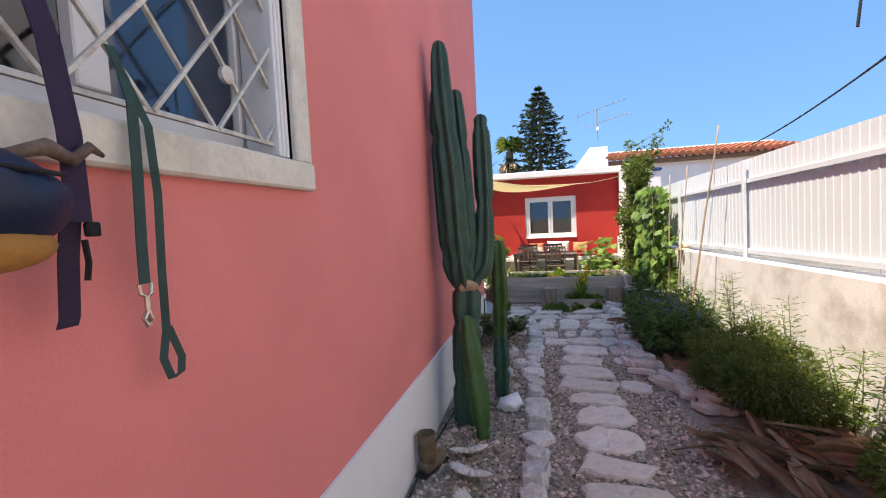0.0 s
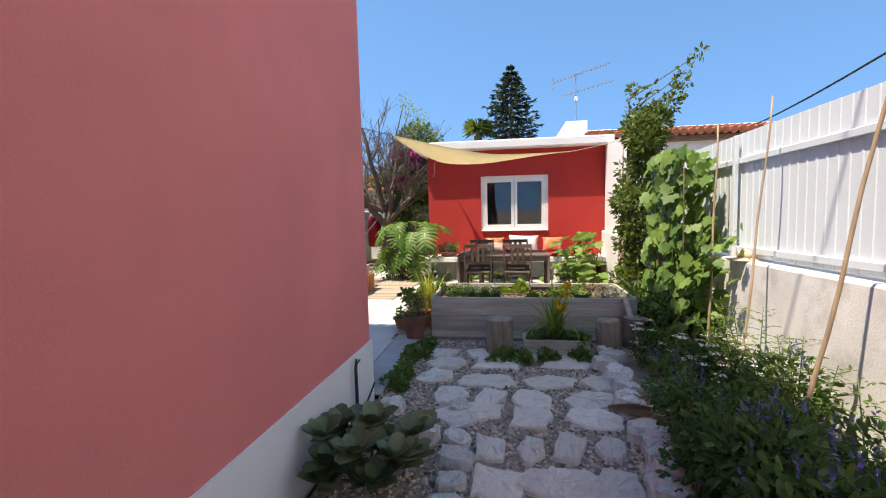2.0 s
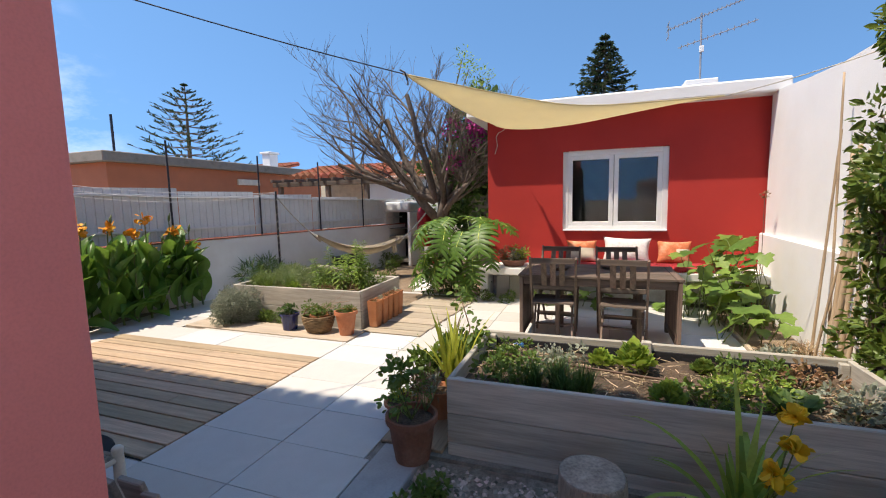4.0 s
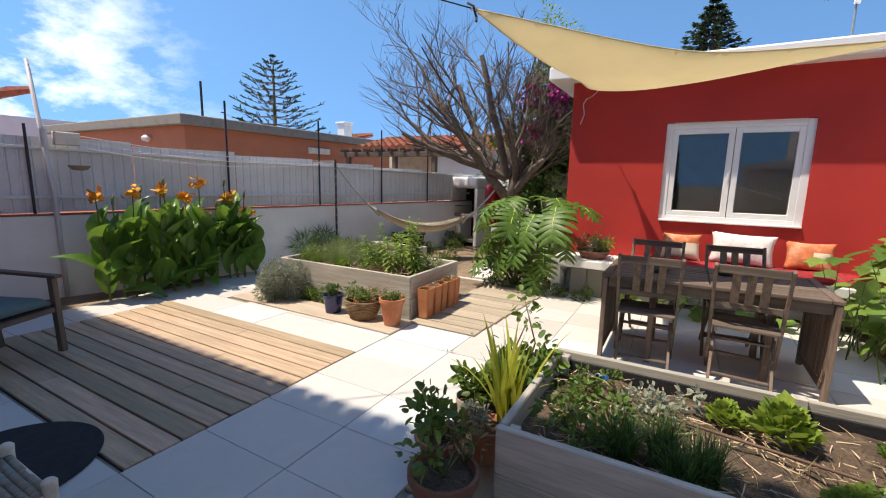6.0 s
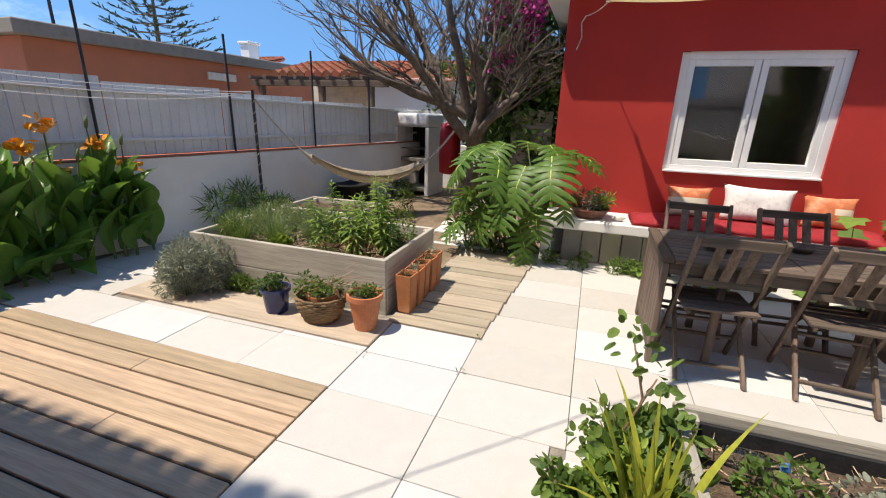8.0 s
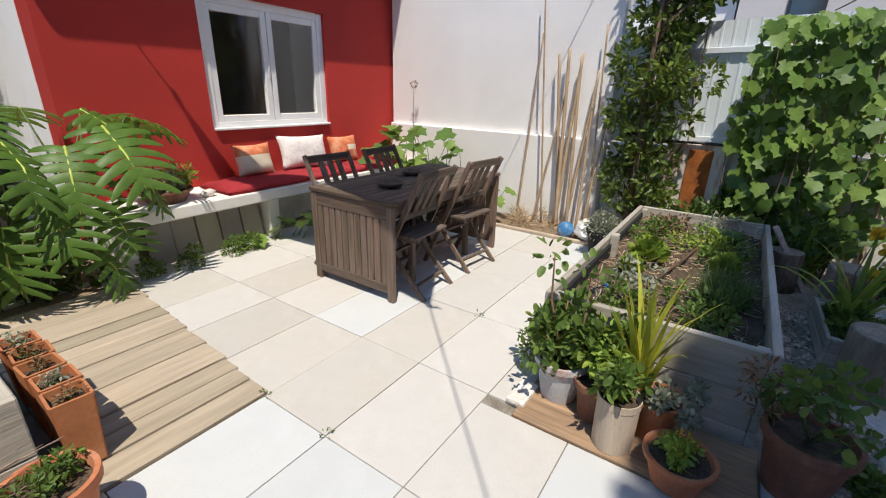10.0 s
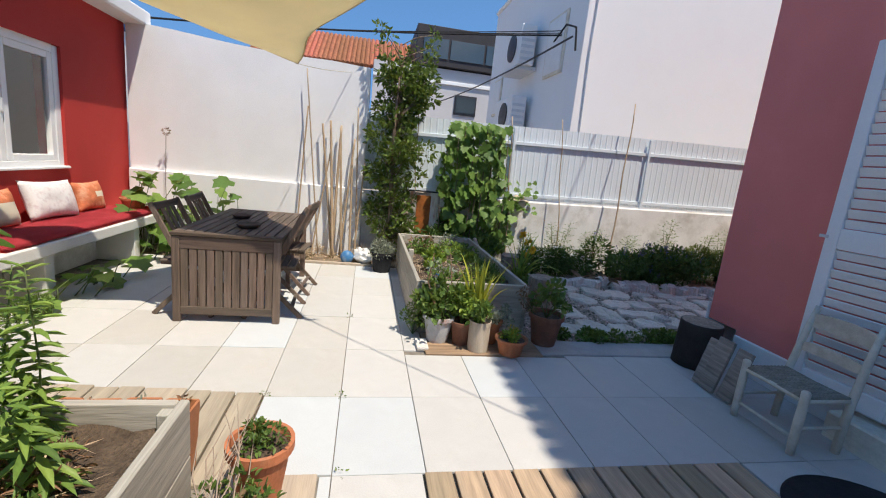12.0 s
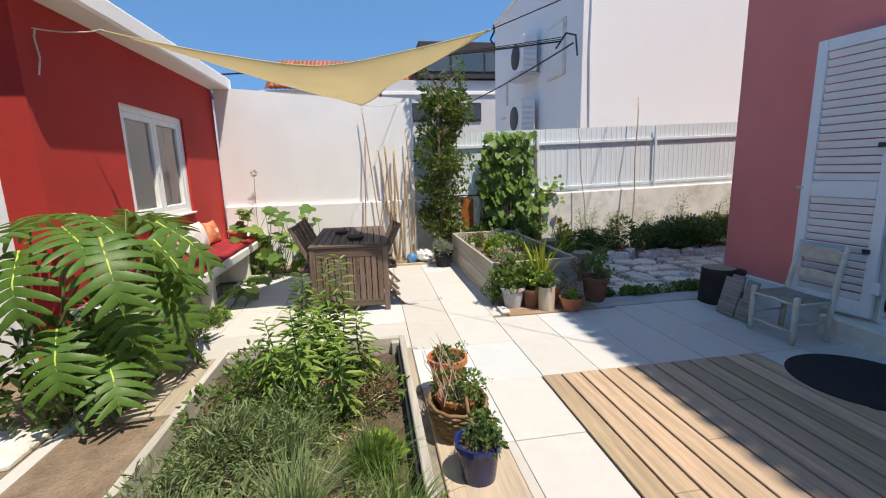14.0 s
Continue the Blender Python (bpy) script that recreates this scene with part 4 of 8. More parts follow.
def cushion(name, label, w, h, d, material, m, seed=0, band=None):
    c = thing(name, label, "cushion", m, "cushions on the bench")
    bm = bmesh.new()
    n = 16
    top, bot = [], []
    for i in range(n + 1):
        a, b = [], []
        for j in range(n + 1):
            u, v_ = 2 * i / n - 1, 2 * j / n - 1
            f = max(0, (1 - abs(u) ** 2.4) * (1 - abs(v_) ** 2.4)) ** 0.5
            pin = 1 - 0.10 * (1 - abs(u) ** 2) * abs(v_) ** 3
            pin2 = 1 - 0.10 * (1 - abs(v_) ** 2) * abs(u) ** 3
            x, z = u * w / 2 * pin2, h / 2 + v_ * h / 2 * pin
            wr = 0.012 * noise.noise((x * 9, z * 9, seed)) * f
            a.append(bm.verts.new((x, -d * f / 2 + wr, z)))
            b.append(bm.verts.new((x, d * f / 2 + wr, z)))
        top.append(a)
        bot.append(b)
    for i in range(n):
        for j in range(n):
            bm.faces.new((top[i][j], top[i + 1][j], top[i + 1][j + 1], top[i][j + 1])).material_index = 1 if band and band(j / n, i / n) else 0
            bm.faces.new((bot[i][j], bot[i][j + 1], bot[i + 1][j + 1], bot[i + 1][j]))
    bmesh.ops.remove_doubles(bm, verts=bm.verts, dist=0.0005)
    part("cover", bm, material, c, smooth=True)
    return c


CREAMCLOTH = mat("cream_cushion", (0.70, 0.62, 0.48), 0.95, scale=9, var=0.06, bump=0.3, fine=300)
ORANGECLOTH = mat("orange_woven_cushion", (0.66, 0.20, 0.09), 0.95, scale=14, var=0.25, bump=0.4, fine=300, second=(0.74, 0.52, 0.34), second_scale=7, second_amount=0.8)
DOTCLOTH = mat("white_dotted_cushion", (0.74, 0.71, 0.68), 0.95, scale=9, var=0.04, bump=0.3, fine=300, second=(0.5, 0.36, 0.36), second_scale=28, second_amount=0.55)
cushion("cushion", "cream cushion with a broad orange band", 0.42, 0.31, 0.14, [CREAMCLOTH, ORANGECLOTH], pose(1.17, 13.30, 0.535, -14, 0, 3), 1, lambda v_, u: v_ > 0.62)
cushion("cushion", "large white cushion with a faint dotted pattern", 0.62, 0.36, 0.18, [DOTCLOTH, DOTCLOTH], pose(1.76, 13.28, 0.535, -16, 2, -2), 2)
cushion("cushion", "orange patchwork cushion leaning on the red wall", 0.42, 0.31, 0.13, [ORANGECLOTH, CREAMCLOTH], pose(2.36, 13.31, 0.535, -14, 0, -4), 3, lambda v_, u: .4 < v_ < .6 and u > .5)


# ---- plants and things along the path ----
CACTUS = mat("blue_green_cactus_skin", (0.034, 0.098, 0.066), 0.45, scale=7, var=0.25, bump=0.15, fine=50, second=(0.045, 0.085, 0.03), second_scale=3)
CACTUS_NEW = mat("fresh_green_cactus_skin", (0.05, 0.125, 0.03), 0.5, scale=7, var=0.2, bump=0.15, fine=50)
CORK = mat("corky_cactus_scar", (0.48, 0.34, 0.20), 0.95, scale=14, var=0.3, bump=0.8)
SPINE = mat("pale_spines", (0.30, 0.24, 0.15), 0.8, scale=20, var=0.2, bump=0)


def cactus_arm(name, pts, radii, parent, skin, ribs=6, seed=0, steps=40):
    pts = [Vector(p) for p in pts]
    g = random.Random(seed)
    spine, rr = [], []
    for i in range(steps + 1):
        t = i / steps * (len(pts) - 1)
        k = min(int(t), len(pts) - 2)
        f = t - k
        p0, p1, p2, p3 = pts[max(k - 1, 0)], pts[k], pts[k + 1], pts[min(k + 2, len(pts) - 1)]
        spine.append(0.5 * ((2 * p1) + (p2 - p0) * f + (2 * p0 - 5 * p1 + 4 * p2 - p3) * f * f + (3 * p1 - p0 - 3 * p2 + p3) * f ** 3))
        r = radii[k] * (1 - f) + radii[k + 1] * f
        s_ = i / steps
        r *= 1 - 0.24 * max(0, math.cos(s_ * 2 * math.pi * 2.6 + seed)) ** 10
        if s_ > 0.9:
            r *= max(0.03, math.sqrt(max(0, 1 - ((s_ - 0.9) / 0.1) ** 2)))
        rr.append(r)
    n = ribs * 6
    bm = bmesh.new()
    rows, up = [], Vector((0.2, 1, 0)).normalized()
    areoles = []
    for i, p in enumerate(spine):
        d = (spine[min(i + 1, steps)] - spine[max(i - 1, 0)]).normalized()
        side = d.cross(up).normalized()
        up = side.cross(d).normalized()
        row = []
        for k in range(n):
            a = 2 * math.pi * k / n
            w = (0.5 + 0.5 * math.cos(ribs * a)) ** 1.3
            r = rr[i] * (0.60 + 0.44 * w)
            o = side * math.cos(a) + up * math.sin(a)
            row.append(bm.verts.new(p + o * r))
            if k % 6 == 0 and i % 1 == 0 and i < steps - 1:
                areoles.append((p + o * r * 1.0, o))
        rows.append(row)
    for a, b in zip(rows, rows[1:]):
        for k in range(n):
            bm.faces.new((a[k], a[(k + 1) % n], b[(k + 1) % n], b[k]))
    bm.faces.new(rows[0][::-1])
    bm.faces.new(rows[-1])
    arm = part(name, bm, skin, parent, smooth=True)
    pos, way = [], []
    for p, o in areoles:
        for _ in range(3):
            pos.append(p - o * 0.003)
            way.append(o + Vector((g.uniform(-.8, .8), g.uniform(-.8, .8), g.uniform(-.8, .8))))
    part("spines", leaf_mesh("spines", pos, way, np.random.default_rng(seed).normal(size=(len(pos), 3)), [0.016] * len(pos), [0.003] * len(pos), SPINE, "thin"), SPINE, arm)
    return arm


cactus = thing("column_cactus", "tall dark green branching column cactus against the pink wall", "cactus")
cactus_arm("trunk", [(0.635, 4.18, -0.05), (0.645, 4.24, 0.5), (0.66, 4.31, 1.04)], [0.105, 0.115, 0.12], cactus, CACTUS, 5, 1, 26)
cactus_arm("arm", [(0.65, 4.31, 1.02), (0.63, 4.23, 1.25), (0.60, 4.22, 1.9), (0.55, 4.23, 2.5), (0.535, 4.24, 2.98)], [0.07, 0.095, 0.098, 0.09, 0.06], cactus, CACTUS, 6, 2, 60)
cactus_arm("arm", [(0.63, 4.33, 1.02), (0.545, 4.31, 1.25), (0.512, 4.31, 1.9), (0.498, 4.31, 2.4), (0.496, 4.33, 2.7)], [0.06, 0.085, 0.085, 0.08, 0.05], cactus, CACTUS, 6, 8, 52)
cactus_arm("arm", [(0.65, 4.28, 1.04), (0.69, 4.33, 1.35), (0.66, 4.40, 2.0), (0.625, 4.44, 2.45), (0.61, 4.46, 2.66)], [0.06, 0.07, 0.068, 0.062, 0.045], cactus, CACTUS, 6, 3, 52)
cactus_arm("arm", [(0.68, 4.30, 1.05), (0.79, 4.36, 1.22), (0.82, 4.41, 1.65), (0.81, 4.49, 2.1), (0.80, 4.54, 2.46)], [0.06, 0.085, 0.075, 0.078, 0.06], cactus, CACTUS, 6, 4, 46)
bm = bmesh.new()
bmesh.ops.create_icosphere(bm, subdivisions=3, radius=0.088, matrix=Matrix.Translation((0.675, 4.29, 1.05)) @ Matrix.Diagonal((1, 1, 0.75, 1)))
for v in bm.verts:
    v.co += Vector((noise.noise(v.co * 16), noise.noise(v.co * 16 + Vector((5, 0, 0))), noise.noise(v.co * 16 + Vector((0, 7, 0))))) * 0.035
part("scar", bm, CORK, cactus, "pale corky scar at the fork", smooth=True)
cactus_arm("lobe", [(0.80, 3.93, -0.03), (0.77, 3.97, 0.3), (0.72, 4.03, 0.62), (0.69, 4.06, 0.86)], [0.05, 0.085, 0.075, 0.04], cactus, CACTUS_NEW, 4, 5, 26)
cactus2 = thing("column_cactus", "young green column cactus with a bright new top", "cactus")
cactus_arm("stem", [(0.88, 4.66, -0.03), (0.89, 4.63, 0.3), (0.89, 4.59, 0.60)], [0.06, 0.075, 0.06], cactus2, CACTUS, 5, 6, 20)
cactus_arm("arm", [(0.89, 4.59, 0.57), (0.91, 4.52, 0.95), (0.915, 4.45, 1.40)], [0.055, 0.07, 0.055], cactus2, CACTUS_NEW, 5, 7, 30)

# boot, shells
boot = thing("boot", "weathered brown leather garden boot at the wall", "boot", pose(0.50, 3.46, -0.036, 0, 0, 70))
part("shaft", lathe([(0.048, 0.05), (0.055, 0.12), (0.058, 0.2), (0.062, 0.26), (0.05, 0.262), (0.046, 0.2)], 16, wobble=0.05), mat("old_leather", (0.16, 0.11, 0.06), 0.85, scale=14, var=0.3, bump=0.6), boot, smooth=True)
part("foot", tube([(-0.05, 0, 0.045), (0.02, 0, 0.055), (0.09, 0, 0.045), (0.16, 0, 0.036), (0.19, 0, 0.03)], [0.045, 0.056, 0.05, 0.042, 0.02], 12), mat("old_leather_foot", (0.19, 0.13, 0.075), 0.85, scale=14, var=0.3, bump=0.6), boot, smooth=True)
part("sole", box(-0.085, 0.2, -0.045, 0.045, 0, 0.016, 0.006), BLACK, boot)
SHELL = mat("bleached_shell", (0.72, 0.68, 0.62), 0.6, scale=18, var=0.1, bump=0.4, second=(0.5, 0.38, 0.28), second_scale=12, second_amount=0.5)


def clam(m, size, seed):
    t = thing("clam_shell", "bleached ribbed clam shell lying on the gravel", "shell", m, "shells on the gravel")
    bm = bmesh.new()
    rows = []
    for i in range(9):
        r = size * i / 8
        row = []
        for k in range(33):
            a = -1.35 + 2.7 * k / 32
            rr = r * (1 + 0.12 * math.cos(k * math.pi / 2) * (i / 8) ** 2)
            row.append(bm.verts.new((rr * math.sin(a), rr * math.cos(a), size * 0.55 * math.sin(min(1, i / 8) * math.pi * 0.62) * (1 - 0.35 * (a / 1.35) ** 2) + 0.012 * math.cos(k * math.pi / 2) * i / 8)))
        rows.append(row)
    for a, b in zip(rows, rows[1:]):
        for k in range(32):
            bm.faces.new((a[k], a[k + 1], b[k + 1], b[k]))
    bmesh.ops.remove_doubles(bm, verts=bm.verts, dist=0.0005)
    bmesh.ops.solidify(bm, geom=bm.faces[:], thickness=-0.006)
    part("valve", bm, SHELL, t, smooth=True)


clam(pose(0.72, 3.72, -0.03, 0, 0, 200), 0.13, 1)
clam(pose(0.80, 3.47, -0.03, 0, 0, 160), 0.14, 2)
clam(pose(0.86, 3.15, -0.03, 0, 0, 120), 0.12, 3)
conch = thing("conch_shell", "white spiky conch shell on the gravel", "shell", pose(0.97, 4.45, 0.02, 0, 0, 40))
bm = bmesh.new()
bmesh.ops.create_icosphere(bm, subdivisions=3, radius=0.085)
for v in bm.verts:
    s_ = max(0, noise.noise(v.co * 22)) * 0.06
    v.co = Vector((v.co.x * 1.25, v.co.y * 0.9, v.co.z * 0.7)) + v.co.normalized() * s_
part("body", bm, mat("white_shell", (0.8, 0.79, 0.77), 0.5, scale=10, var=0.05, bump=0.2), conch, smooth=True)

# hanging things at the barred window
STRAP = mat("dark_green_webbing", (0.035, 0.075, 0.065), 0.85, scale=12, var=0.15, bump=0.5, fine=300)
PURPLE = mat("dark_purple_webbing", (0.035, 0.02, 0.05), 0.8, scale=12, var=0.15, bump=0.5, fine=300)
NAVY = mat("navy_nylon", (0.008, 0.018, 0.055), 0.45, scale=8, var=0.25, bump=0.3)
MUSTARD = mat("mustard_fabric", (0.42, 0.20, 0.05), 0.85, scale=8, var=0.15, bump=0.4)
CHROME = mat("worn_nickel", (0.6, 0.55, 0.48), 0.25, scale=20, var=0.1, bump=0.1, metal=1.0)


def ribbon(pts, w, across, bm=None, t=0.003):
    own = bm if bm is not None else bmesh.new()
    ac = Vector(across).normalized() * (w / 2)
    q = [Vector(p) for p in pts]
    rows = []
    for i, p in enumerate(q):
        d = (q[min(i + 1, len(q) - 1)] - q[max(i - 1, 0)]).normalized()
        nn = d.cross(ac).normalized() * (t / 2)
        rows.append([own.verts.new(p + a) for a in (ac + nn, -ac + nn, -ac - nn, ac - nn)])
    for a, b in zip(rows, rows[1:]):
        for k in range(4):
            own.faces.new((a[k], a[(k + 1) % 4], b[(k + 1) % 4], b[k]))
    own.faces.new(rows[0][::-1])
    own.faces.new(rows[-1])
    return own


leash = thing("dog_leash", "dark green webbing dog leash hung over the window grille", "leash", pose(0, .04, 0))
part("strap", ribbon([(0.44, 1.57, 1.90), (0.462, 1.565, 1.84), (0.466, 1.56, 1.70), (0.465, 1.555, 1.55), (0.464, 1.555, 1.475)], 0.024, (0, 1, 0)), STRAP, leash)
part("strap", ribbon([(0.425, 1.56, 1.955), (0.44, 1.57, 1.90), (0.46, 1.60, 1.80), (0.464, 1.605, 1.66), (0.462, 1.60, 1.50), (0.460, 1.60, 1.37), (0.462, 1.585, 1.31), (0.464, 1.60, 1.262), (0.464, 1.625, 1.268), (0.462, 1.632, 1.30), (0.46, 1.605, 1.375)], 0.016, (0.35, 0.95, 0)), STRAP, leash)
part("ring", tube([(0.465, 1.54, 1.475), (0.465, 1.543, 1.455), (0.465, 1.555, 1.448), (0.465, 1.567, 1.455), (0.465, 1.57, 1.475)], 0.004, 8), CHROME, leash)
part("snap_hook", tube([(0.465, 1.555, 1.45), (0.465, 1.556, 1.42), (0.465, 1.562, 1.40), (0.465, 1.552, 1.39), (0.465, 1.546, 1.405), (0.465, 1.555, 1.418)], 0.0055, 8), CHROME, leash)
bag = thing("belt_bag", "navy nylon belt bag with a mustard base hung from the grille", "bag", pose(0, .04, 0))
part("strap", ribbon([(0.425, 1.42, 2.02), (0.47, 1.415, 1.9), (0.50, 1.41, 1.75), (0.51, 1.405, 1.60)], 0.04, (0, 1, 0)), PURPLE, bag)
part("strap", ribbon([(0.50, 1.40, 1.62), (0.485, 1.40, 1.54), (0.475, 1.40, 1.44), (0.474, 1.395, 1.425)], 0.034, (0, 1, 0)), PURPLE, bag)
bm = bmesh.new()
bmesh.ops.create_icosphere(bm, subdivisions=3, radius=1.0)
for v in bm.verts:
    x, y, z = v.co
    v.co = Vector((0.545 + 0.06 * x * (1 + 0.2 * z), 1.25 + 0.115 * y * (abs(y) ** 0.15 if y else 1), 1.625 + 0.075 * z)) + v.co * 0.008 * noise.noise(v.co * 4)
part("pouch", bm, NAVY, bag, smooth=True)
bm = bmesh.new()
bmesh.ops.create_icosphere(bm, subdivisions=3, radius=1.0)
for v in bm.verts:
    x, y, z = v.co
    v.co = Vector((0.543 + 0.05 * x, 1.245 + 0.095 * y, 1.565 + 0.036 * z))
part("base", bm, MUSTARD, bag, smooth=True)
part("cloth_tie", tube([(0.53, 1.30, 1.695), (0.52, 1.36, 1.715), (0.515, 1.40, 1.70), (0.52, 1.425, 1.725), (0.51, 1.455, 1.715)], [.008, .014, .011, .009, .004], 7), mat("faded_brown_cloth", (.17, .12, .09), .95, scale=20, var=.3, bump=.5), bag, "frayed brown cloth tie", smooth=True)
part("buckle", box(0.50, 0.512, 1.415, 1.44, 1.575, 1.60, 0.003), BLACK, bag)
part("clip", tube([(0.49, 1.425, 1.57), (0.488, 1.43, 1.53), (0.488, 1.425, 1.50)], 0.005, 6), BLACK, bag)
part("zip", tube([(0.597, 1.18, 1.665), (0.602, 1.25, 1.668), (0.592, 1.33, 1.664)], 0.004, 6), BLACK, bag)


# ---- shrubs on the east side of the path ----
def shrub(name, label, cent, rad, count, ln, wd, material, seed, shape="lance", droop=0.0, stem_from=None, cat="shrub", flat=0.5, sprigs=None):
    t = thing(name, label, cat)
    crown("foliage", cent, rad, count, ln, wd, material, t, seed, shape, droop, flat)
    base = stem_from or [(c[0] * 0.7 + 0.3 * sum(q[0] for q in cent) / len(cent), c[1] * 0.7 + 0.3 * sum(q[1] for q in cent) / len(cent), -0.04) for c in cent]
    stems(base, cent, 0.006, STEM if material is not DRYLEAF else BARK, t, "stem_work", seed)
    return t


def spikes(parent, name, cent, rad, count, material, seed, size, up=(0, 0, 1), label=""):
    g = np.random.default_rng(seed)
    c, r = np.array(cent), np.array(rad)
    k = g.integers(len(c), size=count)
    a = g.uniform(0, 2 * np.pi, count)
    q = np.sqrt(g.uniform(0, 1, count))
    pos = c[k] + np.stack([np.cos(a) * q * r[k], np.sin(a) * q * r[k], np.sqrt(np.maximum(0, 1 - q ** 2)) * r[k]], 1)
    P_, W_, U_, L_ = [], [], [], []
    for p in pos:
        for j in range(7):
            P_.append(p + np.array([0, 0, size * 0.25 * j]))
            W_.append(g.normal(scale=0.5, size=3) + np.array([0, 0, 0.6]))
            U_.append(g.normal(size=3))
            L_.append(size * 0.5)
    return part(name, leaf_mesh(name, P_, W_, U_, L_, [l * 0.4 for l in L_], material, "lance"), material, parent, label)


BLUEFLOWER = mat("lilac_flower", (0.16, 0.15, 0.38), 0.8, scale=8, var=0.2, bump=0, island=0.2)
WHITEFLOWER = mat("white_flower", (0.72, 0.70, 0.60), 0.8, scale=8, var=0.1, bump=0, island=0.1)
YELLOWFLOWER = mat("yellow_flower", (0.78, 0.50, 0.03), 0.7, scale=8, var=0.15, bump=0, island=0.15)
ORANGEFLOWER = mat("orange_flower", (0.82, 0.32, 0.03), 0.7, scale=10, var=0.3, bump=0, second=(0.8, 0.5, 0.04), second_scale=14, second_amount=0.8, island=0.2)
MAGENTA = mat("magenta_bract", (0.45, 0.03, 0.22), 0.8, scale=8, var=0.2, bump=0, island=0.25)

c, r = clumps(11, 30, 2.42, 3.1, 5.75, 7.0, 0.10, 0.36, 0.14, 0.23)
sage = shrub("sage_bush", "low dark green bush with lilac flower spikes beside the path", c, r, 9000, 0.05, 0.42, DARKGREEN, 11, "round")
spikes(sage, "flower_spikes", c, r, 110, BLUEFLOWER, 12, 0.05, label="small lilac flower spikes")["kind"] = "stuff"
c, r = clumps(13, 24, 2.62, 3.25, 4.25, 5.45, 0.10, 0.36, 0.13, 0.22)
shrub("fern_bush", "feathery olive-green bush spilling over the path", c, r, 16000, 0.05, 0.22, leaf_mat("olive_feathery_leaf", (0.115, 0.165, 0.04)), 13, "lance", 0.2)
c, r = clumps(14, 12, 3.0, 3.3, 1.9, 3.5, 0.08, 0.30, 0.10, 0.18)
shrub("fern_bush", "feathery green bush at the foot of the wall", c, r, 7000, 0.055, 0.25, GREEN, 14, "lance", 0.2)
c, r = clumps(15, 22, 2.66, 3.28, 7.1, 8.35, 0.04, 0.22, 0.10, 0.18)
yarrow = shrub("yarrow_bush", "green leafy plants with flat white flower heads", c, r, 6500, 0.05, 0.3, DARKGREEN, 15, "lance")
g = np.random.default_rng(5)
P_, W_, U_ = [], [], []
for _ in range(60):
    k = g.integers(len(c))
    p = np.array(c[k]) + np.array([g.uniform(-.15, .15), g.uniform(-.15, .15), r[k] * 1.0 + g.uniform(0, .06)])
    for _ in range(26):
        P_.append(p + np.array([g.uniform(-.03, .03), g.uniform(-.03, .03), g.uniform(0, .008)]))
        W_.append([g.uniform(-1, 1), g.uniform(-1, 1), .2])
        U_.append([0, 0, 1])
part("flower_head", leaf_mesh("flower_head", P_, W_, U_, [0.012] * len(P_), [0.010] * len(P_), WHITEFLOWER, "round"), WHITEFLOWER, yarrow, "flat white flower heads")


def tall_weed(x, y, h, seed, material=GREEN, name="tall_weed", label="tall spindly leafy plant growing by the garden wall"):
    t = thing(name, label, "plant", group="weeds along the wall")
    g_ = random.Random(seed)
    P_, W_, U_, L_ = [], [], [], []
    bm = bmesh.new()
    for s_ in range(g_.randint(3, 5)):
        top = Vector((x + g_.uniform(-.16, .06), y + g_.uniform(-.2, .2), h * g_.uniform(.7, 1.0)))
        b = Vector((x + g_.uniform(-.04, .04), y + g_.uniform(-.04, .04), -0.04))
        tube([b, b.lerp(top, .5) + Vector((g_.uniform(-.03, .03), g_.uniform(-.03, .03), 0)), top], [0.006, 0.004, 0.002], 5, bm)
        for k in range(24):
            f = 0.25 + 0.75 * k / 24
            p = b.lerp(top, f)
            a = k * 2.4
            for j in range(4):
                d = Vector((math.cos(a), math.sin(a), 0.25))
                P_.append(p + d * 0.028 * j)
                W_.append(d + Vector((g_.uniform(-.8, .8), g_.uniform(-.8, .8), g_.uniform(-.3, .2))))
                U_.append((g_.uniform(-.4, .4), g_.uniform(-.4, .4), 1))
                L_.append(0.055 * g_.uniform(.7, 1.2) * (1.15 - 0.5 * f))
    part("stem_work", bm, STEM, t, smooth=True)
    part("foliage", leaf_mesh("foliage", P_, W_, U_, L_, [l * 0.38 for l in L_], material), material, t)


for i, (x, y, h) in enumerate(((3.22, 8.1, .55), (3.18, 7.6, .75), (3.2, 7.0, .72), (3.22, 6.4, .62), (3.2, 5.75, .95), (3.15, 5.2, .8), (3.22, 4.7, .9), (3.2, 4.1, .7), (3.15, 3.5, .75), (3.2, 2.9, .8), (3.1, 2.3, .6))):
    tall_weed(x, y, h, 40 + i)

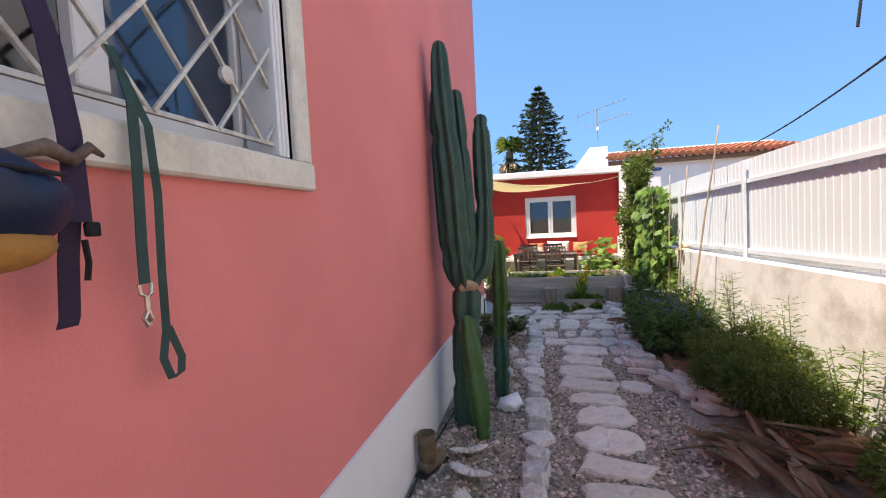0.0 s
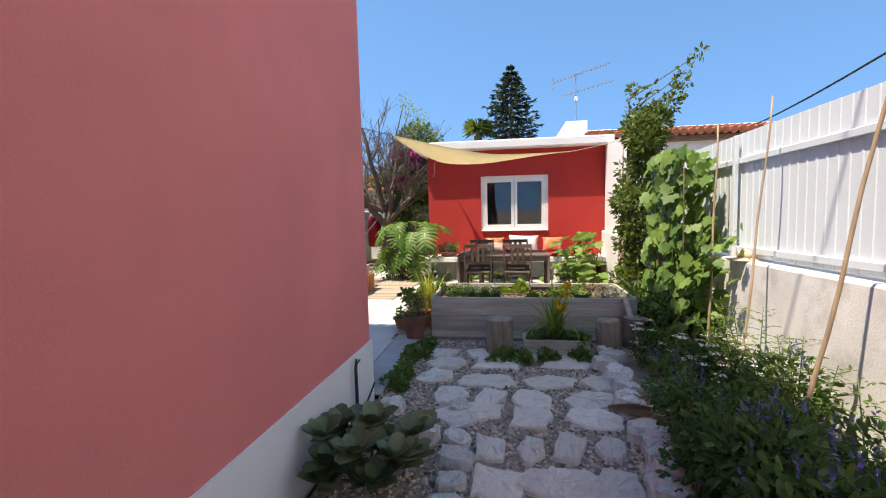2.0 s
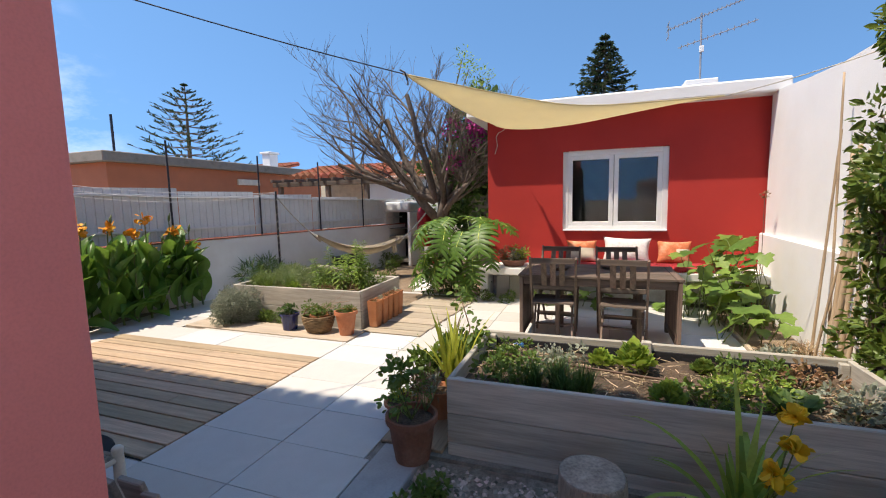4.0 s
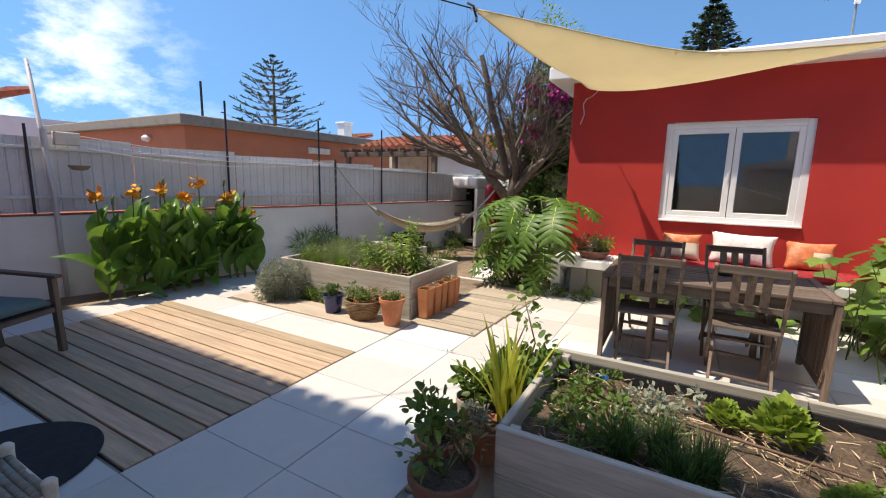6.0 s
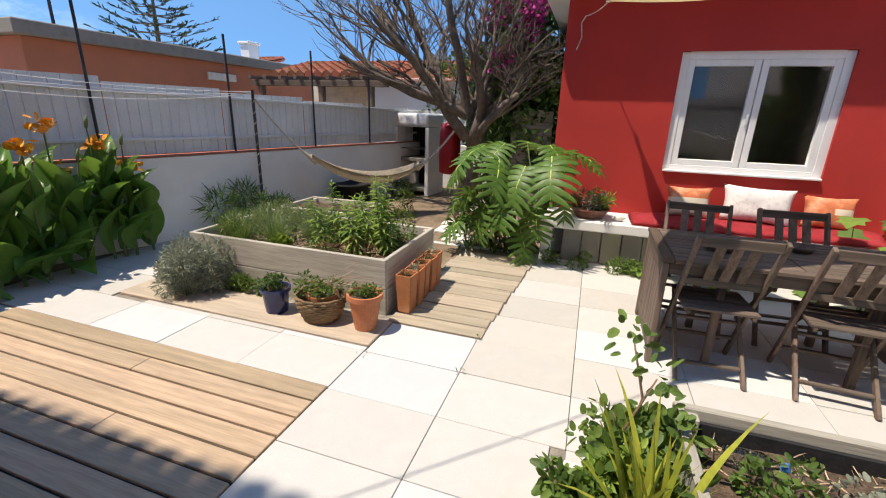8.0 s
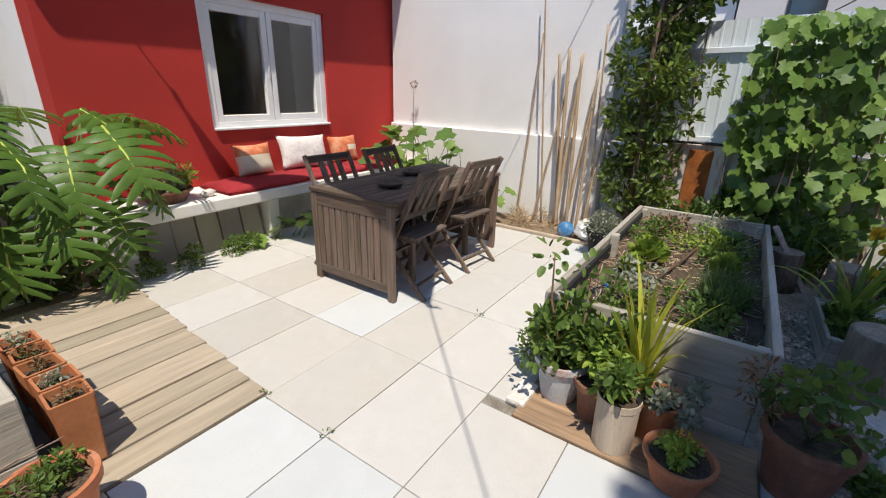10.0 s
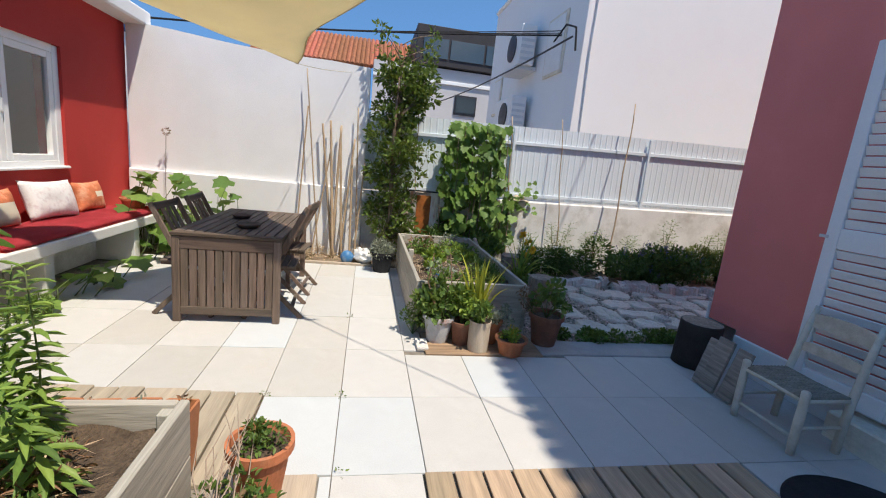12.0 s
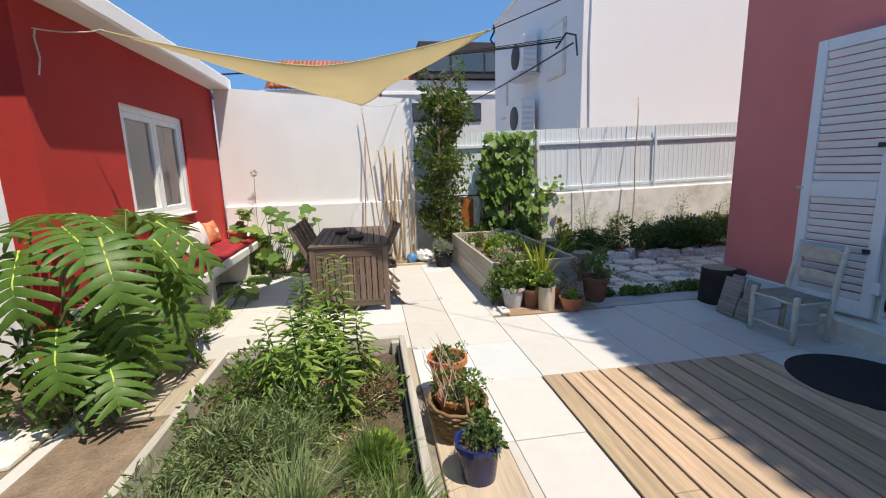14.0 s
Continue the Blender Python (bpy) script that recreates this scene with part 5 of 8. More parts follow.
# heap of dry palm husks and slates
husks = thing("dry_husk_heap", "heap of curled dry brown palm husks beside the path", "husk heap")
HUSK = mat("dry_husk", (0.46, 0.31, 0.20), 0.9, scale=7, var=0.3, bump=0.6, second=(0.60, 0.46, 0.34), second_scale=4, stretch=(1, 5, 5), obj=0.25)
g = random.Random(21)
for k in range(84):
    L, W = g.uniform(0.25, 0.60), g.uniform(0.018, 0.05)
    bm = bmesh.new()
    rows = []
    for i in range(7):
        u = i / 6
        w = W * math.sin(math.pi * (0.12 + 0.8 * u)) ** 0.7
        rows.append([bm.verts.new((L * (u - .5), w * math.sin(a) , w * 0.7 * (1 - math.cos(a)) + 0.03 * math.sin(u * 3))) for a in (-1.3, -.65, 0, .65, 1.3)])
    for a, b in zip(rows, rows[1:]):
        for q in range(4):
            bm.faces.new((a[q], a[q + 1], b[q + 1], b[q]))
    bmesh.ops.solidify(bm, geom=bm.faces[:], thickness=0.006)
    cx, cy = (2.68 + g.gauss(0, .24), 3.78 + g.gauss(0, .2)) if k < 60 else (2.72 + g.gauss(0, .13), 5.4 + g.gauss(0, .16)) if k < 72 else (2.62 + g.gauss(0, .13), 7.25 + g.gauss(0, .14))
    part("husk", bm, HUSK, husks, m=pose(cx, cy, -.02 + g.uniform(0, .11), g.uniform(-70, 70), g.uniform(-14, 14), g.gauss(125, 38)), smooth=True)

# stake by the house, hose
stake = thing("iron_stake", "bent dark iron stake standing at the house wall", "stake")
part("rod", tube([(0.455, 6.95, -0.04), (0.452, 6.96, 0.2), (0.455, 6.95, 0.38), (0.452, 6.98, 0.44)], [0.012, 0.012, 0.011, 0.009], 8), DARKSTEEL, stake, smooth=True)
part("spur", tube([(0.453, 6.95, 0.40), (0.47, 7.0, 0.43)], 0.006, 6), DARKSTEEL, stake)
hose = thing("garden_hose", "thin black irrigation hose along the foot of the wall", "hose")
part("pipe", tube([(0.47, 1.0, -0.03), (0.48, 2.5, -0.03), (0.45, 3.6, -0.02), (0.50, 4.3, -0.03), (0.46, 5.4, -0.02), (0.46, 6.5, -0.01), (0.46, 7.05, 0.03), (0.45, 7.35, 0.12)], 0.007, 6), BLACK, hose, smooth=True)

# succulent shrub
succ = thing("succulent_shrub", "shrubby succulent with broad grey-green paddle leaves", "succulent")
g = random.Random(8)
P_, W_, U_, L_ = [], [], [], []
rosettes = [(0.74 + g.uniform(-.26, .26), 6.36 + g.uniform(-.26, .28), g.uniform(0.08, 0.30)) for _ in range(22)]
for x, y, z in rosettes:
    for k in range(9):
        a = k * 2.4 + x * 40
        e = 0.35 + 0.16 * k
        P_.append((x + 0.01 * math.cos(a), y + .01 * math.sin(a), z))
        W_.append((math.cos(a), math.sin(a), e))
        U_.append((0, 0, 1))
        L_.append((0.15 - 0.006 * k) * g.uniform(.8, 1.1))
SUCC = leaf_mat("fleshy_grey_green_leaf", (0.135, 0.18, 0.085), through_amount=0.1, rough=0.45)
part("rosette_leaves", leaf_mesh("rosette_leaves", P_, W_, U_, L_, [l * 0.72 for l in L_], SUCC, "round"), SUCC, succ)["kind"] = "stuff"
stems([(0.72, 6.38, -0.04)] * 26, rosettes, 0.011, BARK, succ, "branches", 3, 0.25)


# ---- before the raised bed ----
def log_seat(x, y, r, h, m_lean=0, seed=0, label="upright sawn log used as a seat", material=None):
    t = thing("log_stump", label, "log", pose(x, y, -0.04, m_lean, 0, seed * 40), "logs by the raised bed")
    bm = lathe([(r * 1.04, 0), (r * 1.0, h * .3), (r * 0.98, h * .7), (r * 0.97, h * .97), (r * 0.93, h)], 26)
    for v in bm.verts:
        k = 1 + 0.06 * noise.noise(Vector((v.co.x * 9, v.co.y * 9, v.co.z * 2.0 + seed)))
        v.co.x *= k
        v.co.y *= k
    part("trunk", bm, material or mat("grey_log_%d" % seed, (0.36, 0.29, 0.22), 0.9, scale=9, var=0.3, bump=0.9, stretch=(3, 3, 0.5), second=(0.14, 0.11, 0.08), second_scale=4, bump_dist=0.015), t, smooth=True)
    part("cut_face", lathe([(r * 0.90, h), (r * 0.6, h + .003), (r * .2, h + .004), (0.005, h + .004)], 26), mat("cut_log_%d" % seed, (0.33, 0.27, 0.21), 0.9, scale=20, var=0.3, bump=0.6), t)
    return t


log_seat(1.38, 8.58, 0.14, 0.37, 0, 1)
log_seat(2.46, 8.58, 0.115, 0.37, -4, 2)
log_seat(2.78, 8.90, 0.12, 0.32, 0, 3, "dark rotten log end beside the raised bed", BARK)
crate = plank_box("planter_crate", "small weathered wooden trough with yellow flowering iris", 1.62, 2.26, 8.48, 8.74, -0.035, (0.05, 0.14), 0.022, soil_drop=0.03, cat="planter")
stick = thing("leaning_post", "dark weathered post leaning on the raised bed", "post")
part("post", bar((2.80, 8.72, -0.04), (2.70, 9.02, 0.47), 0.045, 0.035), BEDWOOD, stick)


def strap_plant(name, label, base, n, length, width, material, seed, spread=0.5, bend=0.9, parent=None):
    """A clump of long arching strap leaves."""
    t = parent or thing(name, label, "plant")
    g_ = random.Random(seed)
    bm = bmesh.new()
    for k in range(n):
        a = g_.uniform(0, 2 * math.pi)
        L = length * g_.uniform(.6, 1.1)
        out = g_.uniform(.1, 1) * spread
        b = Vector(base) + Vector((g_.uniform(-.04, .04), g_.uniform(-.04, .04), 0))
        pts, th = [b], math.pi / 2 - out * 0.5
        for i in range(8):
            pts.append(pts[-1] + Vector((math.cos(a) * math.cos(th), math.sin(a) * math.cos(th), math.sin(th))) * L / 8)
            th -= bend * out * (0.1 + 0.05 * i)
        side = Vector((-math.sin(a), math.cos(a), 0))
        prev = None
        for i, p in enumerate(pts):
            w = width * (1 - (i / 8) ** 2.5) * g_.uniform(.9, 1.1) / 2
            row = [bm.verts.new(p + side * w), bm.verts.new(p + Vector((0, 0, -0.15 * w))), bm.verts.new(p - side * w)]
            if prev:
                bm.faces.new((prev[0], prev[1], row[1], row[0]))
                bm.faces.new((prev[1], prev[2], row[2], row[1]))
            prev = row
    part("leaves", bm, material, t, smooth=True)
    return t


iris = strap_plant("iris_plant", "yellow-green strap-leaved iris with a yellow bloom", (1.92, 8.62, 0.10), 30, 0.66, 0.036, LIME, 4, 1.35, 0.9)
g = np.random.default_rng(9)
for p0 in ((1.96, 8.50, 0.50), (2.03, 8.53, 0.58), (2.05, 8.6, 0.66), (2.0, 8.56, 0.44)):
    n_ = 16
    part("bloom", leaf_mesh("bloom", np.tile(p0, (n_, 1)), g.normal(size=(n_, 3)), g.normal(size=(n_, 3)), [0.055] * n_, [0.04] * n_, YELLOWFLOWER, "round"), YELLOWFLOWER, iris)
    stems([(1.93, 8.62, 0.13)], [p0], 0.005, STEM, iris)
c, r = clumps(31, 8, 1.70, 2.20, 8.53, 8.69, 0.12, 0.20, 0.04, 0.08)
shrub("trough_plants", "small mixed green plants in the trough", c, r, 1500, 0.035, 0.5, GREEN, 31, "round", cat="plant")
for i, (x0, x1, y0, y1) in enumerate(((0.48, 0.66, 8.1, 9.0), (0.47, 0.6, 7.45, 8.2), (1.3, 1.66, 8.26, 8.4), (1.8, 2.3, 8.34, 8.46))):
    c, r = clumps(50 + i, 10, x0, x1, y0, y1, -0.03, 0.03, 0.04, 0.08)
    t = thing("ground_cover", "low green ground cover creeping along the edge", "plant", kind="stuff")
    crown("foliage", c, r, 1800, 0.028, 0.55, GREEN, t, 50 + i, "round")


# ---- terrace plants ----
def pot(name, label, x, y, z, r, h, material, rim=0.012, soil=True, parent=None, group="", taper=0.72):
    t = thing(name, label, "plant pot", pose(x, y, z), group)
    part("body", lathe([(r * taper, 0), (r * (taper + (1 - taper) * .5), h * .45), (r * 0.97, h * .84), (r * 0.975, h * .86), (r + rim, h * .865), (r + rim, h), (r - 0.004, h), (r - 0.012, h * .88), (r * .9, h * .84)], 30), material, t, smooth=False)
    if soil:
        part("soil", lathe([(0.0001, h * .86), (r * .5, h * .885), (r * .93, h * .87), (r * .93, h * .8)], 20), SOIL, t)
    return t


def little_plant(name, label, x, y, z, rx, h, count, ln, wd, material, seed, shape="lance", cat="plant", group=""):
    t = thing(name, label, cat, group=group)
    c, r = clumps(seed, 7, x - rx, x + rx, y - rx, y + rx, z + h * .35, z + h * .85, rx * .35, rx * .6)
    crown("foliage", c, r, count, ln, wd, material, t, seed, shape)
    stems([(x, y, z)] * len(c), c, 0.004, STEM, t, "stem_work", seed, 0.15)
    return t


PAINTED = mat("blue_white_flaking_pot", (0.50, 0.52, 0.54), 0.8, scale=9, var=0.15, bump=0.4, second=(0.40, 0.15, 0.07), second_scale=7, second_amount=0.9)
PALEWOOD = mat("pale_bleached_log", (0.52, 0.43, 0.33), 0.85, scale=8, var=0.15, bump=0.6, stretch=(4, 4, .6), second=(0.34, 0.26, 0.18), second_scale=4)
G = "pots by the raised bed"
pot("plant_pot", "terracotta pot with flaking blue and white paint", 0.42, 9.84, 0.013, 0.115, 0.21, PAINTED, group=G)
pot("plant_pot", "small brown terracotta pot", 0.36, 9.66, 0.013, 0.085, 0.19, TERRA_DARK, group=G)
pot("log_pot", "planter hollowed from a pale bleached log", 0.25, 9.545, 0.013, 0.085, 0.24, PALEWOOD, rim=0.0, group=G, taper=0.93)
pot("plant_pot", "terracotta pot half hidden behind the others", 0.41, 9.42, 0.013, 0.095, 0.19, TERRA, group=G)
pot("plant_pot", "low terracotta bowl with yellow flowers", 0.19, 9.30, 0.013, 0.115, 0.13, TERRA, group=G)
pot("plant_pot", "large dark terracotta pot at the bed's corner", 0.42, 8.93, 0.007, 0.135, 0.26, TERRA_DARK, group=G)
pot("plant_pot", "black plastic pot with a grey-green plant", 2.52, 10.22, 0.0, 0.14, 0.25, BLACK)
c, r = clumps(60, 9, 2.42, 2.62, 10.12, 10.32, 0.26, 0.34, 0.06, 0.10)
shrub("potted_shrub", "grey-green spreading plant in the black pot", c, r, 1800, 0.035, 0.35, GREYGREEN, 60, stem_from=[(2.52, 10.22, 0.22)] * 9, cat="plant")
# leggy plant in the painted pot
leg = thing("leggy_geranium", "leggy plant with bare stems and few round leaves", "plant")
ends = [(0.40, 9.93, 0.72), (0.47, 9.78, 0.66), (0.52, 9.88, 0.46), (0.36, 9.8, 0.48), (0.33, 9.9, 0.36)]
stems([(0.42, 9.84, 0.18)] * 5, ends, 0.007, mat("brown_stem", (0.26, 0.16, 0.09), 0.8, scale=20, var=0.2, bump=0.3), leg, "stem_work", 2, 0.12)
crown("foliage", ends + [(0.38, 9.86, .3), (.3, 9.95, .25)], [0.07, 0.06, 0.08, 0.07, 0.07, 0.1, .08], 170, 0.05, 0.55, GREEN, leg, 61, "round")
little_plant("pelargonium", "bushy green pelargonium between the pots", 0.46, 9.68, 0.2, 0.12, 0.28, 240, 0.055, 0.55, GREEN, 62, "round")
YELLOWGREEN = leaf_mat("yellow_green_strap", (0.42, 0.44, 0.06), yellow=(0.5, 0.5, 0.06))
strap_plant("strap_lily", "clump of yellow-green strap leaves among the pots", (0.47, 9.52, 0.10), 34, 0.62, 0.032, YELLOWGREEN, 63, 0.62, 0.8)
little_plant("stonecrop", "grey-green rounded succulent in the pot", 0.36, 9.36, 0.17, 0.07, 0.14, 420, 0.022, 0.7, GREYGREEN, 64, "round")
t = little_plant("potted_flowers", "small yellow flowers in the terracotta bowl", 0.19, 9.30, 0.11, 0.07, 0.09, 300, 0.026, 0.5, LIME, 65, "round")
spikes(t, "flowers", [(0.19, 9.30, 0.15)], [0.05], 14, YELLOWFLOWER, 66, 0.025)
little_plant("geranium", "dusty green geranium in the dark pot", 0.42, 8.93, 0.23, 0.12, 0.32, 190, 0.045, 0.6, GREEN, 67, "round")
little_plant("geranium", "withered brown stems in the dark pot", 0.46, 9.04, 0.23, 0.10, 0.26, 240, 0.035, 0.3, DRYLEAF, 68)
little_plant("mint", "green trailing herb at the foot of the bed", 0.54, 10.02, 0.0, 0.09, 0.26, 420, 0.03, 0.45, GREEN, 69)
little_plant("potted_herb", "leafy green herb spilling from the log planter", 0.25, 9.545, 0.22, 0.10, 0.20, 260, 0.045, 0.5, GREEN, 601, "round")
little_plant("potted_herb", "bushy green herb in the brown pot", 0.37, 9.67, 0.17, 0.11, 0.28, 300, 0.05, 0.5, LIME, 602, "lance")
little_plant("potted_herb", "bright green leafy plant behind the pots", 0.50, 9.86, 0.10, 0.13, 0.40, 420, 0.06, 0.55, GREEN, 603, "round")
fs = thing("flat_stone", "flat grey stone lying by the pots", "stone")
part("stone", box(0.22, 0.40, 9.93, 10.02, 0.0, 0.03, 0.012, seg=2), PALESTONE, fs)

# salad plants in the near bed
def lettuce(x, y, z, r, seed, material=LIME):
    t = thing("lettuce", "crisp lime-green lettuce growing in the soil", "lettuce", group="lettuces")
    g_ = random.Random(seed)
    P_, W_, U_, L_ = [], [], [], []
    for k in range(110):
        f = k / 110
        a = k * 2.4
        rr = r * .75 * (1 - f) ** .7 * g_.uniform(.6, 1.1)
        P_.append((x + rr * math.cos(a), y + rr * math.sin(a), z + r * (.15 + .75 * f) * g_.uniform(.8, 1.1)))
        W_.append((math.cos(a + g_.uniform(-.5, .5)), math.sin(a + g_.uniform(-.5, .5)), .6 + 1.2 * f))
        U_.append((g_.uniform(-.7, .7), g_.uniform(-.7, .7), 1))
        L_.append(r * .5 * g_.uniform(.7, 1.2))
    part("leaves", leaf_mesh("leaves", P_, W_, U_, L_, [l * .85 for l in L_], material, "lobed"), material, t)


lettuce(1.62, 9.72, 0.36, 0.14, 1)
lettuce(1.42, 9.78, 0.34, 0.09, 2)
lettuce(1.75, 9.28, 0.35, 0.10, 3)
lettuce(2.02, 9.80, 0.34, 0.08, 4, GREEN)
for k, (x, y, n_, L) in enumerate(((1.04, 9.26, 220, .22), (1.18, 9.32, 260, .23), (1.33, 9.27, 240, .22), (1.24, 9.2, 200, .2))):
    strap_plant("grass_clump", "dense dark green chive clump in the bed", (x, y, .33), n_, L, .0055, DARKGREEN, 71 + k, 1.15, .6)
for i, (x, y, rx, mt, n_) in enumerate(((0.86, 9.35, .14, GREEN, 900), (0.82, 9.65, .12, GREEN, 600), (1.15, 9.7, .13, GREYGREEN, 500), (2.15, 9.45, .16, LIME, 1000), (2.3, 9.75, .14, GREEN, 700), (2.6, 9.4, .15, GREYGREEN, 700), (1.95, 9.3, .12, GREEN, 500), (2.5, 9.75, .12, DRYLEAF, 400))):
    little_plant("bed_herb", "low herb growing in the raised bed", x, y, 0.31, rx, 0.15, int(n_ * .6), 0.032, 0.5, mt, 80 + i, "round", group="herbs in the raised bed")
big = thing("chard", "dark broad-leaved chard in the raised bed", "plant")
P_ = [(2.30, 9.3, 0.33)] * 12
W_ = [(math.cos(k * 2.4), math.sin(k * 2.4), 1.2) for k in range(12)]
part("leaves", leaf_mesh("leaves", P_, W_, [(0, 0, 1)] * 12, [0.18] * 12, [0.09] * 12, DARKGREEN, "round"), DARKGREEN, big)
straw = thing("straw_mulch", "scattered dry straw and twigs on the bed's soil", "straw", kind="stuff")
g = np.random.default_rng(77)
n_ = 1000
P_ = np.stack([g.uniform(0.66, 2.76, n_), g.uniform(9.1, 9.94, n_), g.uniform(0.335, 0.375, n_)], 1)
STRAW = mat("dry_straw", (0.50, 0.38, 0.24), 0.9, scale=9, var=0.2, bump=0, island=0.4)
part("straws", leaf_mesh("straws", P_, np.stack([g.normal(size=n_), g.normal(size=n_), g.normal(scale=.12, size=n_)], 1), g.normal(size=(n_, 3)), g.uniform(.04, .13, n_), [0.0048] * n_, STRAW, "thin"), STRAW, straw)
pipe = thing("drip_pipe", "thin brown irrigation pipe across the bed", "pipe")
part("pipe", tube([(0.7, 9.75, 0.37), (1.2, 9.62, 0.38), (1.8, 9.5, 0.39), (2.4, 9.42, 0.38), (2.75, 9.4, 0.37)], 0.008, 6), mat("brown_pipe", (0.12, 0.07, 0.045), 0.6), pipe, smooth=True)
bottle = thing("plastic_bottle", "clear plastic bottle with a blue cap in the bed's corner", "bottle", pose(0.75, 9.88, 0.36, 70, 0, 60))
part("body", lathe([(0.03, 0), (0.033, 0.01), (0.033, 0.11), (0.014, 0.15), (0.013, 0.165)], 16), GLASS, bottle, smooth=True)
part("cap", lathe([(0.016, 0.165), (0.016, 0.185), (0.012, 0.187)], 12), mat("blue_cap", (0.05, 0.2, 0.5), 0.4), bottle)

# herbs in the far bed
c, r = clumps(91, 22, -2.95, -2.0, 11.25, 12.0, 0.34, 0.46, 0.10, 0.17)
shrub("thyme_mat", "feathery grey-green herbs filling the raised bed", c, r, 9000, 0.045, 0.14, leaf_mat("rosemary_leaf", (0.22, 0.29, 0.13)), 91, "lance", cat="plant", stem_from=[(q[0], q[1], 0.3) for q in c])
c, r = clumps(92, 16, -2.1, -1.3, 11.2, 11.95, 0.32, 0.44, 0.09, 0.15)
shrub("herb_patch", "mixed green herbs filling the raised bed", c, r, 3600, 0.034, 0.42, GREEN, 92, "lance", cat="plant", stem_from=[(q[0], q[1], 0.3) for q in c])
lettuce(-2.22, 11.24, 0.35, 0.10, 9)
hay = thing("dry_grass_mulch", "dry grass and straw strewn over the herb bed", "straw", kind="stuff")
g = np.random.default_rng(78)
n_ = 700
P_ = np.stack([g.uniform(-2.85, -1.36, n_), g.uniform(11.26, 11.94, n_), g.uniform(0.33, 0.40, n_)], 1)
part("straws", leaf_mesh("straws", P_, np.stack([g.normal(size=n_), g.normal(size=n_), g.normal(scale=.25, size=n_)], 1), g.normal(size=(n_, 3)), g.uniform(.05, .14, n_), [0.005] * n_, STRAW, "thin"), STRAW, hay)
FEATHER = leaf_mat("feathery_grey_green", (0.24, 0.32, 0.14), yellow=(0.34, 0.38, 0.16))
for k, (x, y, n_, L) in enumerate(((-2.82, 11.3, 420, .34), (-2.5, 11.5, 420, .32), (-2.85, 11.72, 380, .30), (-2.3, 11.28, 360, .28), (-2.55, 11.86, 300, .28), (-2.15, 11.55, 260, .26), (-2.6, 11.2, 300, .3))):
    strap_plant("grass_clump", "feathery grey-green tuft sprawling in the herb bed", (x, y, .32), n_, L, .0038, FEATHER if k % 3 else GREEN, 191 + k, 1.15, .75)
dry = shrub("dry_herb", "dry brown herb stalks in the raised bed", *clumps(93, 8, -1.9, -1.4, 11.22, 11.45, 0.34, 0.40, 0.06, 0.09), 700, 0.05, 0.15, DRYLEAF, 93, "lance", cat="plant", stem_from=[(-1.65, 11.34, 0.3)] * 8)
HERB = leaf_mat("fresh_herb_leaf", (0.21, 0.33, 0.07), yellow=(0.4, 0.48, 0.08))
tar = thing("tall_herb", "tall bright green herb with narrow drooping leaves", "plant")
g = random.Random(95)
tops, bases = [], []
P_, W_, U_, L_ = [], [], [], []
for k in range(11):
    b = Vector((-1.60 + g.uniform(-.3, .28), 11.45 + g.uniform(-.22, .26), 0.33))
    tp = b + Vector((g.uniform(-.16, .12), g.uniform(-.12, .12), g.uniform(.40, .66)))
    bases.append(b)
    tops.append(tp)
    for j in range(62):
        f = .12 + .88 * j / 61
        a = j * 2.4
        P_.append(b.lerp(tp, f))
        W_.append((math.cos(a), math.sin(a), .55 - 1.5 * (1 - f) * .6 - g.uniform(0, .5)))
        U_.append((0, 0, 1))
        L_.append((.105 - .05 * max(0, f - .6) / .4) * g.uniform(.75, 1.2))
part("foliage", leaf_mesh("foliage", P_, W_, U_, L_, [l * .22 for l in L_], HERB), HERB, tar)
stems(bases, tops, 0.004, STEM, tar, "stem_work", 5, 0.06)
c, r = clumps(96, 24, -3.10, -2.66, 10.70, 11.0, 0.10, 0.36, 0.08, 0.14)
lav = shrub("lavender_bush", "bushy silver-grey lavender at the bed's end", c, r, 9000, 0.05, 0.15, GREYGREEN, 96, "lance", cat="shrub", flat=0.1)
spikes(lav, "flower_spikes", c, r, 90, GREYGREEN, 97, 0.045)["kind"] = "stuff"
c, r = clumps(97, 7, -2.75, -2.1, 10.98, 11.05, 0.02, 0.1, 0.05, 0.08)
shrub("ground_herb", "green weeds at the foot of the raised bed", c, r, 900, 0.035, 0.4, GREEN, 97, cat="plant")

# pots along the far bed
COBALT = mat("glazed_cobalt_pot", (0.012, 0.02, 0.10), 0.15, scale=5, var=0.2, bump=0.05, spec=0.6)
pot("plant_pot", "glazed dark blue pot with a small green plant", -1.95, 10.80, 0.015, 0.10, 0.19, COBALT, taper=0.8)
little_plant("potted_herb", "small dark green plant in the blue pot", -1.95, 10.80, 0.17, 0.08, 0.14, 300, 0.035, 0.45, DARKGREEN, 101)
pot("plant_pot", "plain terracotta pot beside the raised bed", -1.20, 10.81, 0.015, 0.115, 0.265, TERRA, taper=0.66)
little_plant("potted_herb", "sparse green herb in the terracotta pot", -1.20, 10.81, 0.23, 0.08, 0.12, 380, 0.025, 0.45, GREEN, 102)
basket = thing("wicker_basket", "round woven wicker basket holding a terracotta pot", "basket", pose(-1.57, 10.82, 0.015))
WICKER = mat("brown_wicker", (0.26, 0.16, 0.085), 0.8, scale=12, var=0.3, bump=0.4, island=0.35)
